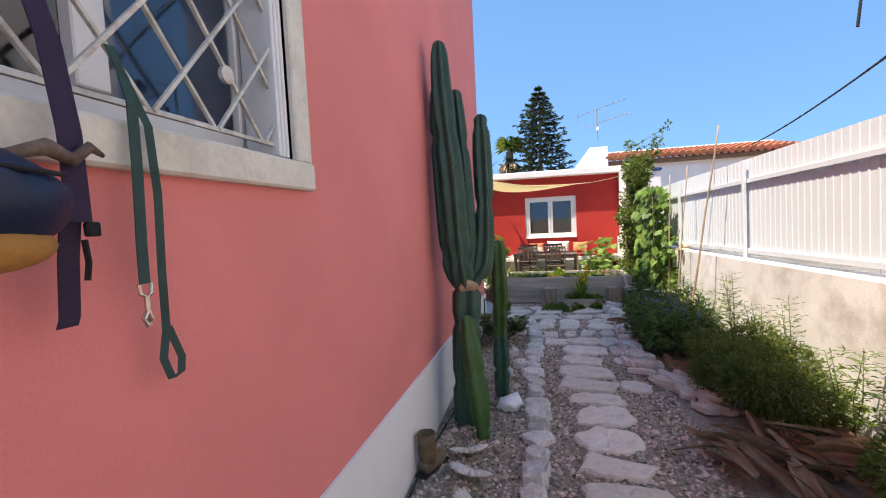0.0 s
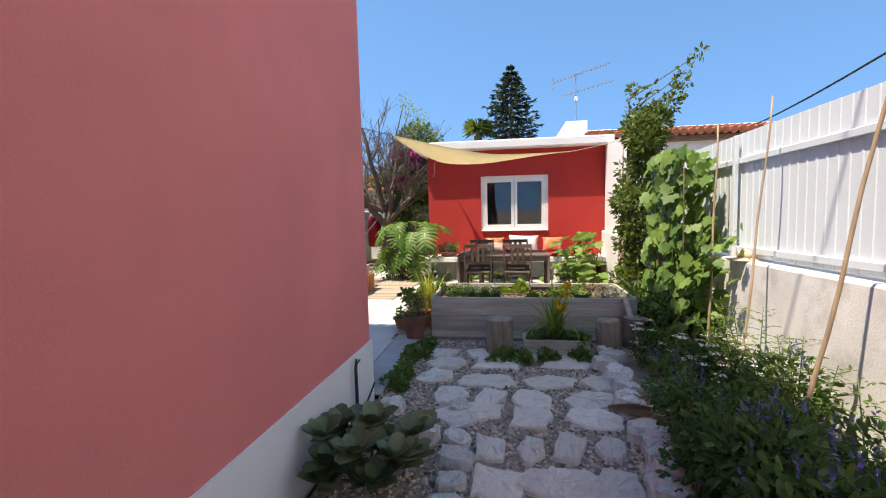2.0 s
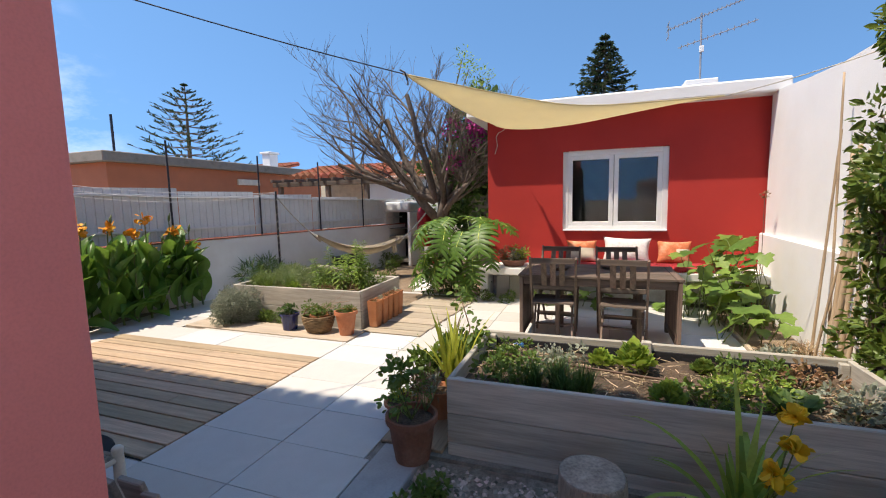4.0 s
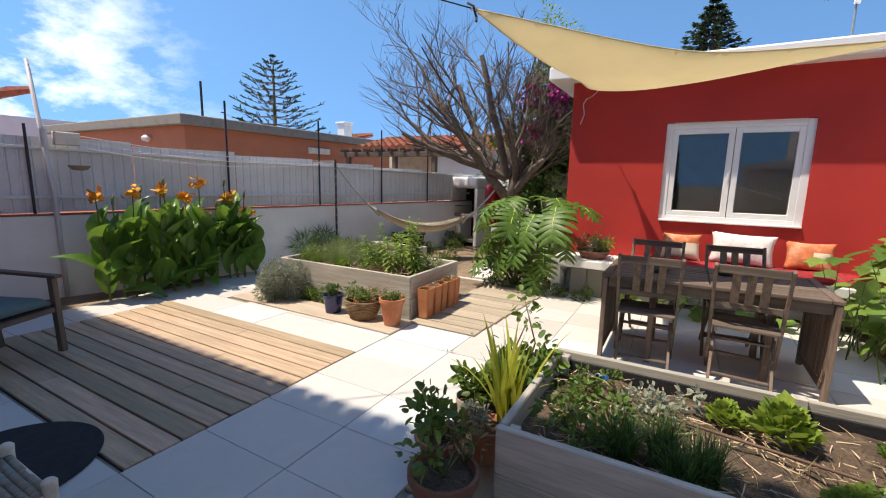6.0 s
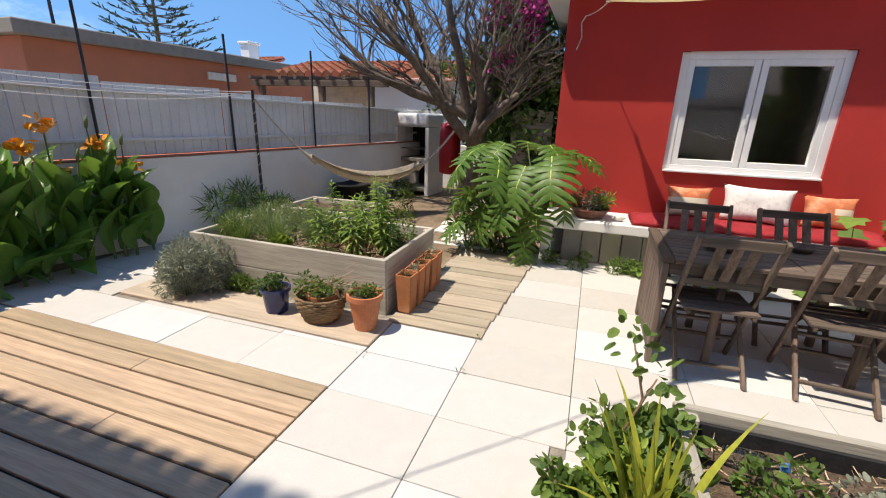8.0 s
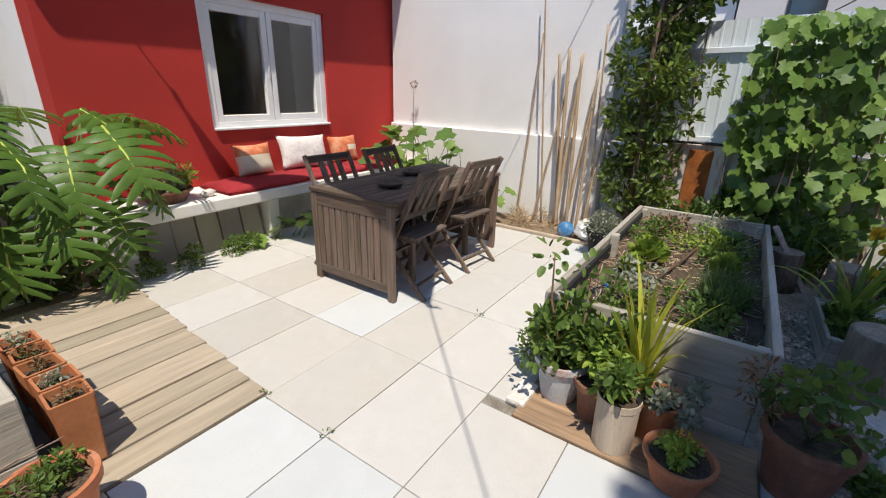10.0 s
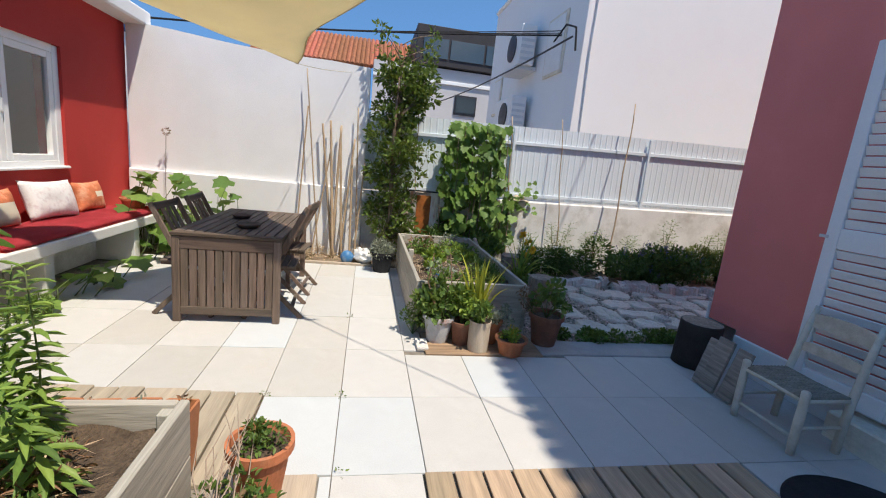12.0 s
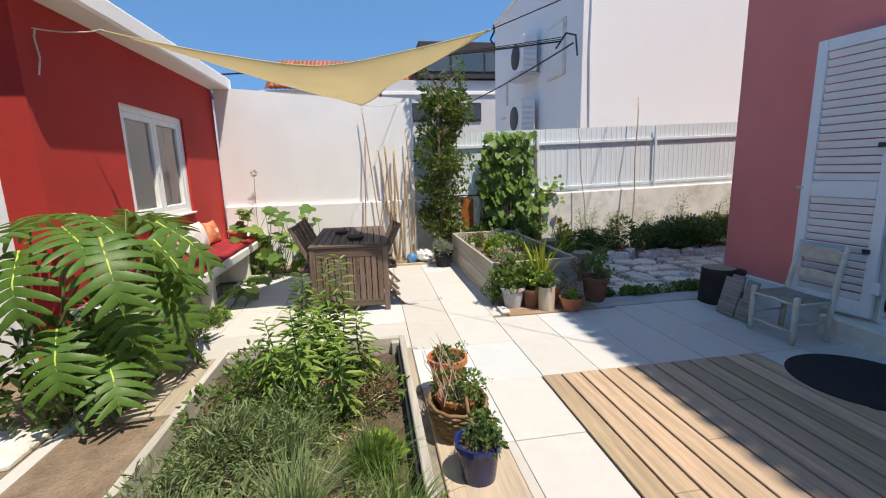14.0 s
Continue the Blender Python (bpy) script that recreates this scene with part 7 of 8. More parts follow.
for z, h in ((.50, .055), (.67, .085)):
    y_ = .155 + (z - .33) * .2
    bm = bmesh.new()
    rows = []
    for k in range(9):
        u = k / 8 * 2 - 1
        rise = .012 * (1 - u * u)
        rows.append([bm.verts.new((.178 * u, y_ + dy + .018 * (1 - u * u), z + dz + (rise if dz > 0 else 0))) for dy, dz in ((-.008, -h / 2), (-.008, h / 2), (.008, h / 2), (.008, -h / 2))])
    for a, b in zip(rows, rows[1:]):
        for k in range(4):
            bm.faces.new((a[k], a[(k + 1) % 4], b[(k + 1) % 4], b[k]))
    bm.faces.new(rows[0][::-1])
    bm.faces.new(rows[-1])
    part("back_rail", bm, CREAMWOOD, kc)
part("front_rung", tube([(-.19, -.17, .10), (.19, -.17, .10)], .010, 8), CREAMWOOD, kc, smooth=True)
part("front_rail", tube([(-.19, -.17, .325), (.19, -.17, .325)], .014, 8), CREAMWOOD, kc, smooth=True)
for k in range(12):
    part("seat_cord", tube([(-.195, -.165 + k * .027, .335), (0, -.165 + k * .027, .326 + .003 * (k % 2)), (.195, -.165 + k * .027, .335)], .0145, 8), RUSH, kc, smooth=True)
mt = thing("door_mat", "round black rubber mat before the step", "mat", pose(-1.58, 8.14, .002))
part("mat", lathe([(.40, 0), (.405, .006), (.395, .012), (.2, .013), (.002, .013)], 48), BLACK, mt)
armc = thing("garden_armchair", "dark wooden slatted armchair with a pale teal cushion", "armchair", pose(-3.15, 8.55, 0, 0, 0, 115))
for x in (-.28, .28):
    part("front_leg", bar((x, -.26, 0), (x, -.24, .60), .045, .045), TEAK_Z, armc)
    part("back_leg", bar((x, .28, 0), (x, .38, .85), .045, .045), TEAK_Z, armc)
    part("arm", bar((x, -.30, .61), (x, .36, .64), .06, .025), TEAK_Y, armc)
for k in range(4):
    part("back_slat", bar((-.28, .33 + k * .025, .45 + k * .12), (.28, .33 + k * .025, .45 + k * .12), .02, .05), TEAK_X, armc)
part("seat", box(-.28, .28, -.26, .30, .33, .37, .006), TEAK_X, armc)
part("cushion", soft_slab(14, 14, -.27, .27, -.26, .28, .40, .46, .008, 4), mat("teal_cushion", (.22, .33, .34), .95, scale=9, var=.1, bump=.3), armc, smooth=True)


# ---- back garden ----
tagged(part("garden_earth", box(-5.2, -.25, 12.1, 20, -.2, -.006), EARTH), "trodden dry earth of the back garden", "ground", kind="structure")
tagged(part("garden_earth_west", box(-5.2, -3.4, 7.4, 12.1, -.2, -.008), EARTH), "earth strip under the canna lilies", "ground", kind="structure")
for k, (x, y, w, d) in enumerate(((-1.25, 13.25, .36, .3), (-1.45, 13.6, .4, .3), (-1.5, 14.0, .38, .32))):
    s_ = tagged(part("stepping_slab", box(x - w / 2, x + w / 2, y - d / 2, y + d / 2, -.01, .03, .01), PALESTONE), "pale stone slab laid as a step in the earth", "slab", "stepping slabs")

FA, FB = Vector((-5.05, 9.0, 0)), Vector((-3.0, 16.4, 0))
FD = (FB - FA).normalized()
FYAW = math.degrees(math.atan2(FD.y, FD.x))
FLEN = (FB - FA).length
west = thing("west_wall", "low whitewashed garden wall under a grey metal fence", "wall", pose(FA.x, FA.y, 0, 0, 0, FYAW), kind="structure")
part("wall", box(-3.5, FLEN, 0, .18, -.1, .93, .01), mat("old_whitewash", (.82, .82, .80), .92, scale=2, var=.06, bump=.5, second=(.70, .68, .63), second_scale=1.5), west)
part("coping", box(-3.5, FLEN, -.006, .186, .93, .945, .004), mat("brick_red_coping", (.38, .13, .08), .9, scale=5, var=.2), west, "thin brick-red coping")
wfence = thing("grey_fence", "grey ribbed sheet-metal fence with steel rails above the wall", "fence", pose(FA.x, FA.y, 0, 0, 0, FYAW), kind="structure")
a = -3.4
while a < FLEN - .3:
    drop = .30 * max(0, a) / FLEN
    part("sheet", ribbed(0, 1.199, 0, .82 - drop, .10, .009), GREYFENCE, wfence, m=pose(a, .10, .96))
    a += 1.2
for z0, z1 in ((1.75, 1.48), (1.14, 1.10)):
    part("rail", bar((-3.4, .085, z0), (FLEN, .085, z1), .03, .035), GREYFENCE, wfence)
for u, z in ((.06, 1.9), (.323, 2.40), (.506, 2.28), (.67, 2.25), (.82, 2.12)):
    part("post", tube([(u * FLEN, .06, .9), (u * FLEN, .06, z)], .014, 8), DARKSTEEL, wfence)
hp = FA + FD * (.53 * FLEN) + Vector((.12, -.03, 0))
pole = thing("hammock_pole", "rusty pole wrapped with rope, holding the hammock", "pole")
part("pole", tube([(hp.x, hp.y, -.02), (hp.x, hp.y, 1.68)], .018, 8), DARKSTEEL, pole)
part("rope_wrap", tube([(hp.x + .022 * math.cos(k * .9), hp.y + .022 * math.sin(k * .9), .3 + k * .018) for k in range(74)], .005, 5), ROPE, pole)
lp = FA + FD * .67 + Vector((.02, -.04, 0))
line = thing("clothes_line", "slack white clothes lines between two posts", "clothes line")
for k, z in enumerate((1.86, 1.80, 1.74)):
    part("wire", tube(sagging((lp.x + .05, lp.y + .26, z - .06), (hp.x, hp.y, 1.66 - .01 * k), .08 + .03 * k), .0035, 5), TRIM, line)
lpost = thing("clothes_line_post", "leaning pale steel post with a weathered bracket block", "post")
part("post", tube([(lp.x, lp.y, .0), (lp.x - .02, lp.y, 1.1), (lp.x - .06, lp.y - .08, 2.55)], [.026, .024, .02], 10), STEEL, lpost, smooth=True)
part("bracket_block", box(lp.x - .01, lp.x + .07, lp.y + .03, lp.y + .26, 1.69, 1.83, .008), STONE_TRIM, lpost)
part("collar", lathe([(.034, 1.66), (.036, 1.68), (.036, 1.84), (.034, 1.86)], 12, at=(lp.x - .035, lp.y - .03, 0)), STEEL, lpost)
hb = thing("hanging_bowl", "small grey dish hung on the fence", "dish", pose(-4.66, 9.78, 1.42))
part("dish", lathe([(.02, 0), (.07, .01), (.10, .05), (.105, .055), (.09, .045)], 18), CONCRETE, hb, smooth=True)

ham = thing("hammock", "striped cotton hammock slung from pole to tree", "hammock")
h0, h1 = Vector((hp.x, hp.y, 1.60)), Vector((-1.78, 14.92, 1.36))
HAM = mat("striped_hammock", (.55, .48, .38), .95, scale=3, var=.1, bump=.4, fine=200, second=(.2, .17, .16), second_scale=6, stretch=(8, 8, 1))
curve = sagging(h0, h1, 1.0, 40)
bm = bmesh.new()
rows = []
for i in range(9, 32):
    u = (i - 9) / 22
    w = .25 * math.sin(math.pi * (.08 + .84 * u)) ** .7
    d = (curve[i + 1] - curve[i - 1]).normalized()
    s_ = Vector((-d.y, d.x, 0)).normalized()
    rows.append([bm.verts.new(curve[i] + s_ * w * math.sin(a_) + Vector((0, 0, .16 * w / .2 * (1 - math.cos(a_))))) for a_ in (-1.3, -.9, -.45, 0, .45, .9, 1.3)])
for a_, b_ in zip(rows, rows[1:]):
    for q in range(6):
        bm.faces.new((a_[q], a_[q + 1], b_[q + 1], b_[q]))
bmesh.ops.solidify(bm, geom=bm.faces[:], thickness=.006)
part("cloth", bm, HAM, ham, smooth=True)
part("rope", tube(curve[:11], [.010] * 8 + [.02, .03, .04], 8), ROPE, ham, smooth=True)
part("rope", tube(curve[30:], [.05, .035, .025] + [.016] * 8, 8), ROPE, ham, smooth=True)
part("fringe", tube([curve[29] + Vector((0, 0, -.02)), curve[29] + Vector((.02, 0, -.16))], .05, 8), ROPE, ham)

# old bare tree
tree = thing("bare_tree", "old gnarled garden tree with bare twiggy branches", "tree")
g = random.Random(4)
bmT, bmB = bmesh.new(), bmesh.new()
P_, W_, U_, L_ = [], [], [], []


def grow(p, d, r, L, depth):
    n = 5
    pts, rad = [p], [r]
    for i in range(n):
        d = (d + Vector((g.gauss(0, .16), g.gauss(0, .16), g.gauss(.05, .12)))).normalized()
        p = p + d * L / n
        pts.append(p)
        rad.append(r * (1 - .45 * (i + 1) / n))
    tube(pts, rad, 9 if depth == 0 else 6 if depth < 3 else 4, bmT if depth == 0 else bmB, caps=depth < 2)
    if depth >= 5:
        return
    for k in range((3, 4, 4, 5, 4)[depth]):
        f = g.uniform(.3, 1) if depth else g.uniform(.75, 1)
        j = min(n, max(1, int(f * n)))
        a_ = g.uniform(0, 6.28)
        spread = g.uniform(.5, 1.0)
        nd = (d + Vector((math.cos(a_), math.sin(a_), g.uniform(-.15, .45))) * spread).normalized()
        grow(pts[j], nd, max(.0045, rad[j] * (.62, .55, .48, .46, .55)[depth]), L * (.82, .72, .66, .62, .62)[depth] * g.uniform(.75, 1.15), depth + 1)


grow(Vector((-1.62, 14.95, -.05)), Vector((-.08, -.02, 1)), .19, 1.55, 0)
for v in bmT.verts:
    v.co += Vector((noise.noise(v.co * 5), noise.noise(v.co * 5 + Vector((9, 0, 0))), 0)) * .035
grow(Vector((-1.66, 14.93, 1.1)), Vector((-.55, -.1, .8)).normalized(), .10, 2.3, 1)
grow(Vector((-1.62, 14.95, 1.0)), Vector((.4, -.1, .9)).normalized(), .10, 1.7, 1)
for d_, r_, l_ in (((-.9, -.3, .55), .085, 2.3), ((-.55, .1, .9), .09, 2.2), ((.1, -.2, 1), .08, 2.1), ((-.75, -.6, .3), .07, 2.0), ((.35, .2, .85), .07, 1.7)):
    grow(Vector((-1.68, 14.93, 1.45)), Vector(d_).normalized(), r_, l_, 2)
part("trunk", bmT, BARK, tree, smooth=True)
part("branch_work", bmB, mat("grey_twig_bark", (.16, .125, .10), .95, scale=14, var=.3, bump=.6), tree, smooth=True)
tree.children[-1]["kind"] = "stuff"
sprays = [(-.95, 14.95, 3.9), (-1.1, 15.05, 4.15), (-.8, 14.9, 3.5), (-1.0, 15.0, 3.1), (-.6, 14.95, 3.0), (-.7, 15.05, 3.75)]
stems([(-1.45, 14.95, 1.9), (-1.5, 14.95, 2.2), (-1.4, 14.95, 1.7), (-1.45, 14.95, 1.6), (-1.4, 14.95, 1.5), (-1.45, 14.95, 2.0)], sprays, .022, BARK, tree, "young_branch_work", 3, .12)
crown("new_leaves", sprays, [.26, .22, .24, .28, .24, .24], 620, .06, .4, LIME, tree, 160, shell=.1)

ivy = thing("ivy_thicket", "tall dark thicket of ivy beside the red house", "ivy")
c, r = clumps(170, 56, -1.35, -.42, 15.0, 17.4, .3, 3.4, .28, .5)
crown("foliage", c, r, 11000, .10, .5, DARKGREEN, ivy, 170, "round")
stems([(q[0], q[1], 0) for q in c[:12]], c[:12], .02, BARK, ivy)
bou = thing("bougainvillea", "magenta bougainvillea flowering behind the tree", "bougainvillea")
c, r = clumps(171, 10, -1.4, -.7, 14.75, 15.1, 2.1, 2.9, .12, .22)
crown("bract", c, r, 900, .06, .6, MAGENTA, bou, 171, "round")["kind"] = "stuff"
stems([(-1.2, 16.2, 0)] * 8, c, .014, BARK, bou)
hedge = thing("hedge", "dark green hedge closing the back garden", "hedge")
c, r = clumps(172, 70, -3.3, -.4, 17.6, 18.6, .3, 2.3, .4, .6)
crown("foliage", c, r, 9000, .13, .5, DARKGREEN, hedge, 172, "round")
stems([(q[0], q[1], 0) for q in c[:15]], c[:15], .02, BARK, hedge)
tagged(part("wall_garden_north", box(-3.1, RX0, 17.0, 17.15, -.05, .85, .01), GRIMY), "low weathered white wall at the garden's end", "wall", kind="structure")
wshed = thing("white_shed", "small white rendered outbuilding at the garden's end", "shed", kind="structure")
part("walls", box(-4.6, -2.4, 17.4, 19.5, -.05, 2.15, .01), WHITE, wshed)
bm = bmesh.new()
vs = [bm.verts.new(q) for q in ((-4.75, 17.25, 2.1), (-2.3, 17.25, 2.1), (-2.3, 19.6, 2.75), (-4.75, 19.6, 2.75))]
bm.faces.new(vs)
bmesh.ops.solidify(bm, geom=bm.faces[:], thickness=.08)
part("roof", bm, ROOFTILE, wshed)
part("vent_window", box(-3.05, -2.75, 17.37, 17.42, 1.55, 1.85, .004), DARKSTEEL, wshed)

bbq = thing("barbecue", "white masonry garden barbecue with a black firebox", "barbecue", pose(-2.92, 16.05, 0, 0, 0, -6))
part("side", box(-.36, -.28, -.3, .35, 0, 1.22, .01), WHITE, bbq)
part("side", box(.28, .36, -.3, .35, 0, 1.22, .01), WHITE, bbq)
part("back", box(-.28, .28, .28, .35, 0, 1.22), BLACK, bbq, "sooty black back wall")
part("hood", box(-.36, .36, -.3, .35, 1.222, 1.46, .09, seg=4), WHITE, bbq, "rounded white hood", smooth=True)
part("shelf", box(-.28, .28, -.28, .28, .62, .68, .004), CONCRETE, bbq)
part("shelf", box(-.28, .28, -.28, .28, .08, .14, .004), CONCRETE, bbq)
part("grate", box(-.27, .27, -.27, .2, .84, .85), DARKSTEEL, bbq)
pbag = thing("punching_bag", "faded red punching bag hanging from a branch", "punching bag", pose(-2.08, 15.35, 0))
part("bag", lathe([(.10, .50), (.17, .53), (.18, .8), (.17, 1.2), (.15, 1.3), (.06, 1.34)], 20, wobble=.03), mat("red_vinyl", (.42, .012, .02), .4, scale=6, var=.2, bump=.3), pbag, smooth=True)
part("chain", tube([(0, 0, 1.33), (.12, -.1, 2.05)], .010, 6), DARKSTEEL, pbag)
bch = thing("butterfly_chair", "folding butterfly chair with white blue-dotted fabric", "chair", pose(-1.12, 16.35, 0, 0, 0, -10))
bm = bmesh.new()
rows = [[bm.verts.new((-.36 + .72 * i / 8, -.3 + .6 * j / 8, .34 + .5 * (j / 8) ** 2 + .35 * abs(i / 4 - 1) ** 2.5)) for j in range(9)] for i in range(9)]
for i in range(8):
    for j in range(8):
        bm.faces.new((rows[i][j], rows[i + 1][j], rows[i + 1][j + 1], rows[i][j + 1]))
bmesh.ops.solidify(bm, geom=bm.faces[:], thickness=.006)
DOTS = mat("white_blue_dots", (.68, .72, .78), .9, scale=6, var=.03, bump=.2, second=(.06, .14, .35), second_scale=22, second_amount=.9)
part("sling", bm, DOTS, bch, smooth=True)
for s_ in (-1, 1):
    part("leg", tube([(s_ * .34, -.3, .66), (-s_ * .2, .25, 0)], .009, 6), DARKSTEEL, bch)
    part("leg", tube([(s_ * .34, .3, 1.1), (-s_ * .2, -.25, 0)], .009, 6), DARKSTEEL, bch)
gate = thing("old_gate_panel", "tall weathered grey wooden gate panel by the red house", "gate", pose(-.72, 15.0, 0, -4, 0, 4))
for k in range(5):
    part("board", box(-.3 + k * .12, -.185 + k * .12, 0, .025, 0, 1.55 + .02 * (k % 2), .004), GREYWOOD, gate)
for z in (.3, 1.3):
    part("rail", box(-.3, .3, -.03, -.002, z, z + .08, .004), GREYWOOD, gate)
lowt = thing("low_table", "low rough wooden table on the earth under the tree", "table", pose(-1.45, 14.45, 0, 0, 0, 10))
part("top", box(-.25, .25, -.2, .2, .22, .26, .008), GREYWOOD, lowt)
for x in (-.2, .2):
    for y in (-.15, .15):
        part("leg", box(x - .02, x + .02, y - .02, y + .02, 0, .22, .003), GREYWOOD, lowt)
ket = thing("red_kettle", "small round red kettle on the low table", "kettle", pose(-1.5, 14.42, .26))
part("body", lathe([(.05, 0), (.085, .03), (.09, .07), (.06, .115), (.02, .125)], 18), mat("red_enamel", (.4, .02, .03), .3), ket, smooth=True)
part("handle", tube([(-.06, 0, .10), (-.04, 0, .17), (.04, 0, .17), (.06, 0, .10)], .006, 6), DARKSTEEL, ket)
crt = thing("wooden_crate", "small slatted wooden crate on the earth", "crate", pose(-1.22, 13.95, 0, 0, 0, 25))
for z in (.02, .10, .18):
    for y in (-.13, .13):
        part("slat", box(-.16, .16, y - .008, y + .008, z, z + .06, .003), WALKWOOD, crt)
    for x in (-.15, .15):
        part("slat", box(x - .008, x + .008, -.12, .12, z, z + .06, .003), WALKWOOD, crt)
part("lid", box(-.17, .17, -.145, .145, .245, .265, .004), WALKWOOD, crt)
tub = thing("black_tub", "round black plastic tub near the garden wall", "tub", pose(-3.35, 14.3, 0))
part("tub", lathe([(.25, 0), (.3, .35), (.32, .36), (.32, .40), (.28, .39), (.1, .36)], 24), BLACK, tub, smooth=True)
c, r = clumps(180, 26, -3.9, -2.2, 13.0, 15.8, .0, .16, .08, .18)
shrub("garden_weeds", "scrubby weeds and grasses in the back garden", c, r, 4200, .07, .2, GREEN, 180, cat="plant")
c, r = clumps(181, 10, -3.95, -3.5, 12.2, 13.2, .05, .4, .1, .18)
shrub("agapanthus", "strappy dark green plants along the west wall", c, r, 1500, .16, .08, DARKGREEN, 181, "thin", cat="plant")
# far second bed behind the first
plank_box("raised_bed", "short weathered raised bed behind the herb bed", -3.3, -2.3, 12.55, 13.25, -.02, (.18, .36), .03, soil_drop=.06)

# ---- neighbouring houses ----
def building(name, label, cat="house"):
    return thing(name, label, cat, kind="structure")


ob_ = building("orange_house", "low flat-roofed orange rendered house beyond the fence")
part("walls", box(-16, -9.0, 13.5, 24, 0, 2.5, .01), ORANGEWALL, ob_)
part("parapet", box(-16.15, -8.85, 13.35, 24.1, 2.5, 2.74, .02), CONCRETE, ob_, "lichen-stained concrete parapet")
part("wall_lamp", lathe([(.02, 0), (.1, .03), (.12, .1), (.06, .16)], 12, at=(-10.5, 13.44, 2.15)), TRIM, ob_)
part("vent", box(-8.99, -8.93, 17.2, 18.1, 2.08, 2.26, .01), STONE_TRIM, ob_)


def tiled_roof(name, x0, x1, y0, y1, z0, z1, parent, pitch=.24):
    """Rows of half-round tiles sloping up along y."""
    bm = bmesh.new()
    nrow = 6
    x = x0
    while x < x1:
        for k in range(nrow):
            f0, f1 = k / nrow, (k + 1.08) / nrow
            pa = Vector((x, y0 + (y1 - y0) * f0, z0 + (z1 - z0) * f0 + .03))
            pb = Vector((x, y0 + (y1 - y0) * f1, z0 + (z1 - z0) * f1 + .0))
            tube([pa, pb], [pitch * .5, pitch * .44], 6, bm, caps=True)
        x += pitch
    part(name, bm, ROOFTILE, parent, "rows of curved orange clay tiles")
    s = bmesh.new()
    s.faces.new([s.verts.new(q) for q in ((x0 - .1, y0, z0), (x1, y0, z0), (x1, y1, z1), (x0 - .1, y1, z1))])
    bmesh.ops.solidify(s, geom=s.faces[:], thickness=.1)
    part("roof_slab", s, ROOFTILE, parent)


nb = building("north_house", "white house with an orange tiled roof behind the annexe")
part("walls", box(3.5, 10.5, 19.3, 26, 0, 3.6, .01), WHITE, nb)
part("gable", box(3.3, 4.0, 18.9, 26, 0, 4.2, .02), WHITE, nb)
tiled_roof("roof_tiles", 4.0, 10.6, 18.9, 21.4, 3.68, 4.15, nb)
part("ridge", box(3.9, 10.8, 21.3, 21.7, 4.12, 4.28, .03), WHITE, nb, "white ridge capping")
part("cornice", box(4.0, 10.6, 19.05, 19.3, 3.45, 3.62, .02), mat("brown_eave", (.22, .14, .09), .9), nb)
ALU = mat("dull_aluminium", (0.34, 0.35, 0.37), 0.5, scale=8, var=0.1, bump=0.1, metal=0.4)
ant = thing("tv_antenna", "tall rooftop television antenna with two long booms", "antenna")
part("mast", tube([(3.65, 19.1, 4.18), (3.63, 19.1, 5.76)], .022, 8), ALU, ant)
for p, q, n_, half in (((2.93, 19.1, 5.48), (4.75, 19.3, 6.06), 20, .045), ((3.15, 19.1, 5.02), (4.84, 19.3, 5.50), 12, .06)):
    p, q = Vector(p), Vector(q)
    boom = part("boom", tube([p, q], .011, 6), ALU, ant)
    bm = bmesh.new()
    for k in range(n_):
        c_ = p.lerp(q, (k + .5) / n_)
        tube([c_ + Vector((0, -.12, 0)), c_ + Vector((0, .12, 0))], .006, 4, bm)
        tube([c_ + Vector((0, 0, -half)), c_ + Vector((0, 0, half))], .006, 4, bm)
    part("elements", bm, ALU, boom)["kind"] = "stuff"
for z_ in (5.30, 5.48, 5.60):
    part("reflector_rod", tube([(2.92, 18.9, z_), (2.92, 19.3, z_)], .01, 5), ALU, ant)
part("reflector_mast", tube([(2.93, 19.1, 5.26), (2.93, 19.1, 5.64)], .012, 5), ALU, ant)
part("amplifier_box", box(3.60, 3.70, 19.04, 19.09, 4.86, 5.0, .008), TRIM, ant)

bh = building("white_house", "tall plain white rendered house over the fence")
FAR = Matrix.Translation((-3.6, 11.13, 1.43)) @ Matrix.Scale(1.082, 4) @ Matrix.Translation((3.6, -11.13, -1.43))
bh.matrix_world = FAR
part("walls", box(4.9, 11.05, -8, 6.9, 0.11, 6.0, .01), mat("bright_white_render", (.80, .80, .80), .9, scale=.8, var=.03, bump=.3, second=(.74, .74, .73), second_scale=.8, second_amount=.5), bh)
part("coping", box(4.85, 11.1, -8, 6.95, 6.0, 6.1, .02), WHITE, bh)
for x0, x1, z0, z1 in ((5.7, 6.5, 3.45, 4.5), (9.7, 10.3, 3.0, 3.9)):
    w_ = part("window", box(x0 - .06, x1 + .06, 6.9, 6.94, z0 - .06, z1 + .06, .006), STONE_TRIM, bh)
    part("shutter", box(x0, x1, 6.942, 6.955, z0, z1, .003), TRIM, w_)
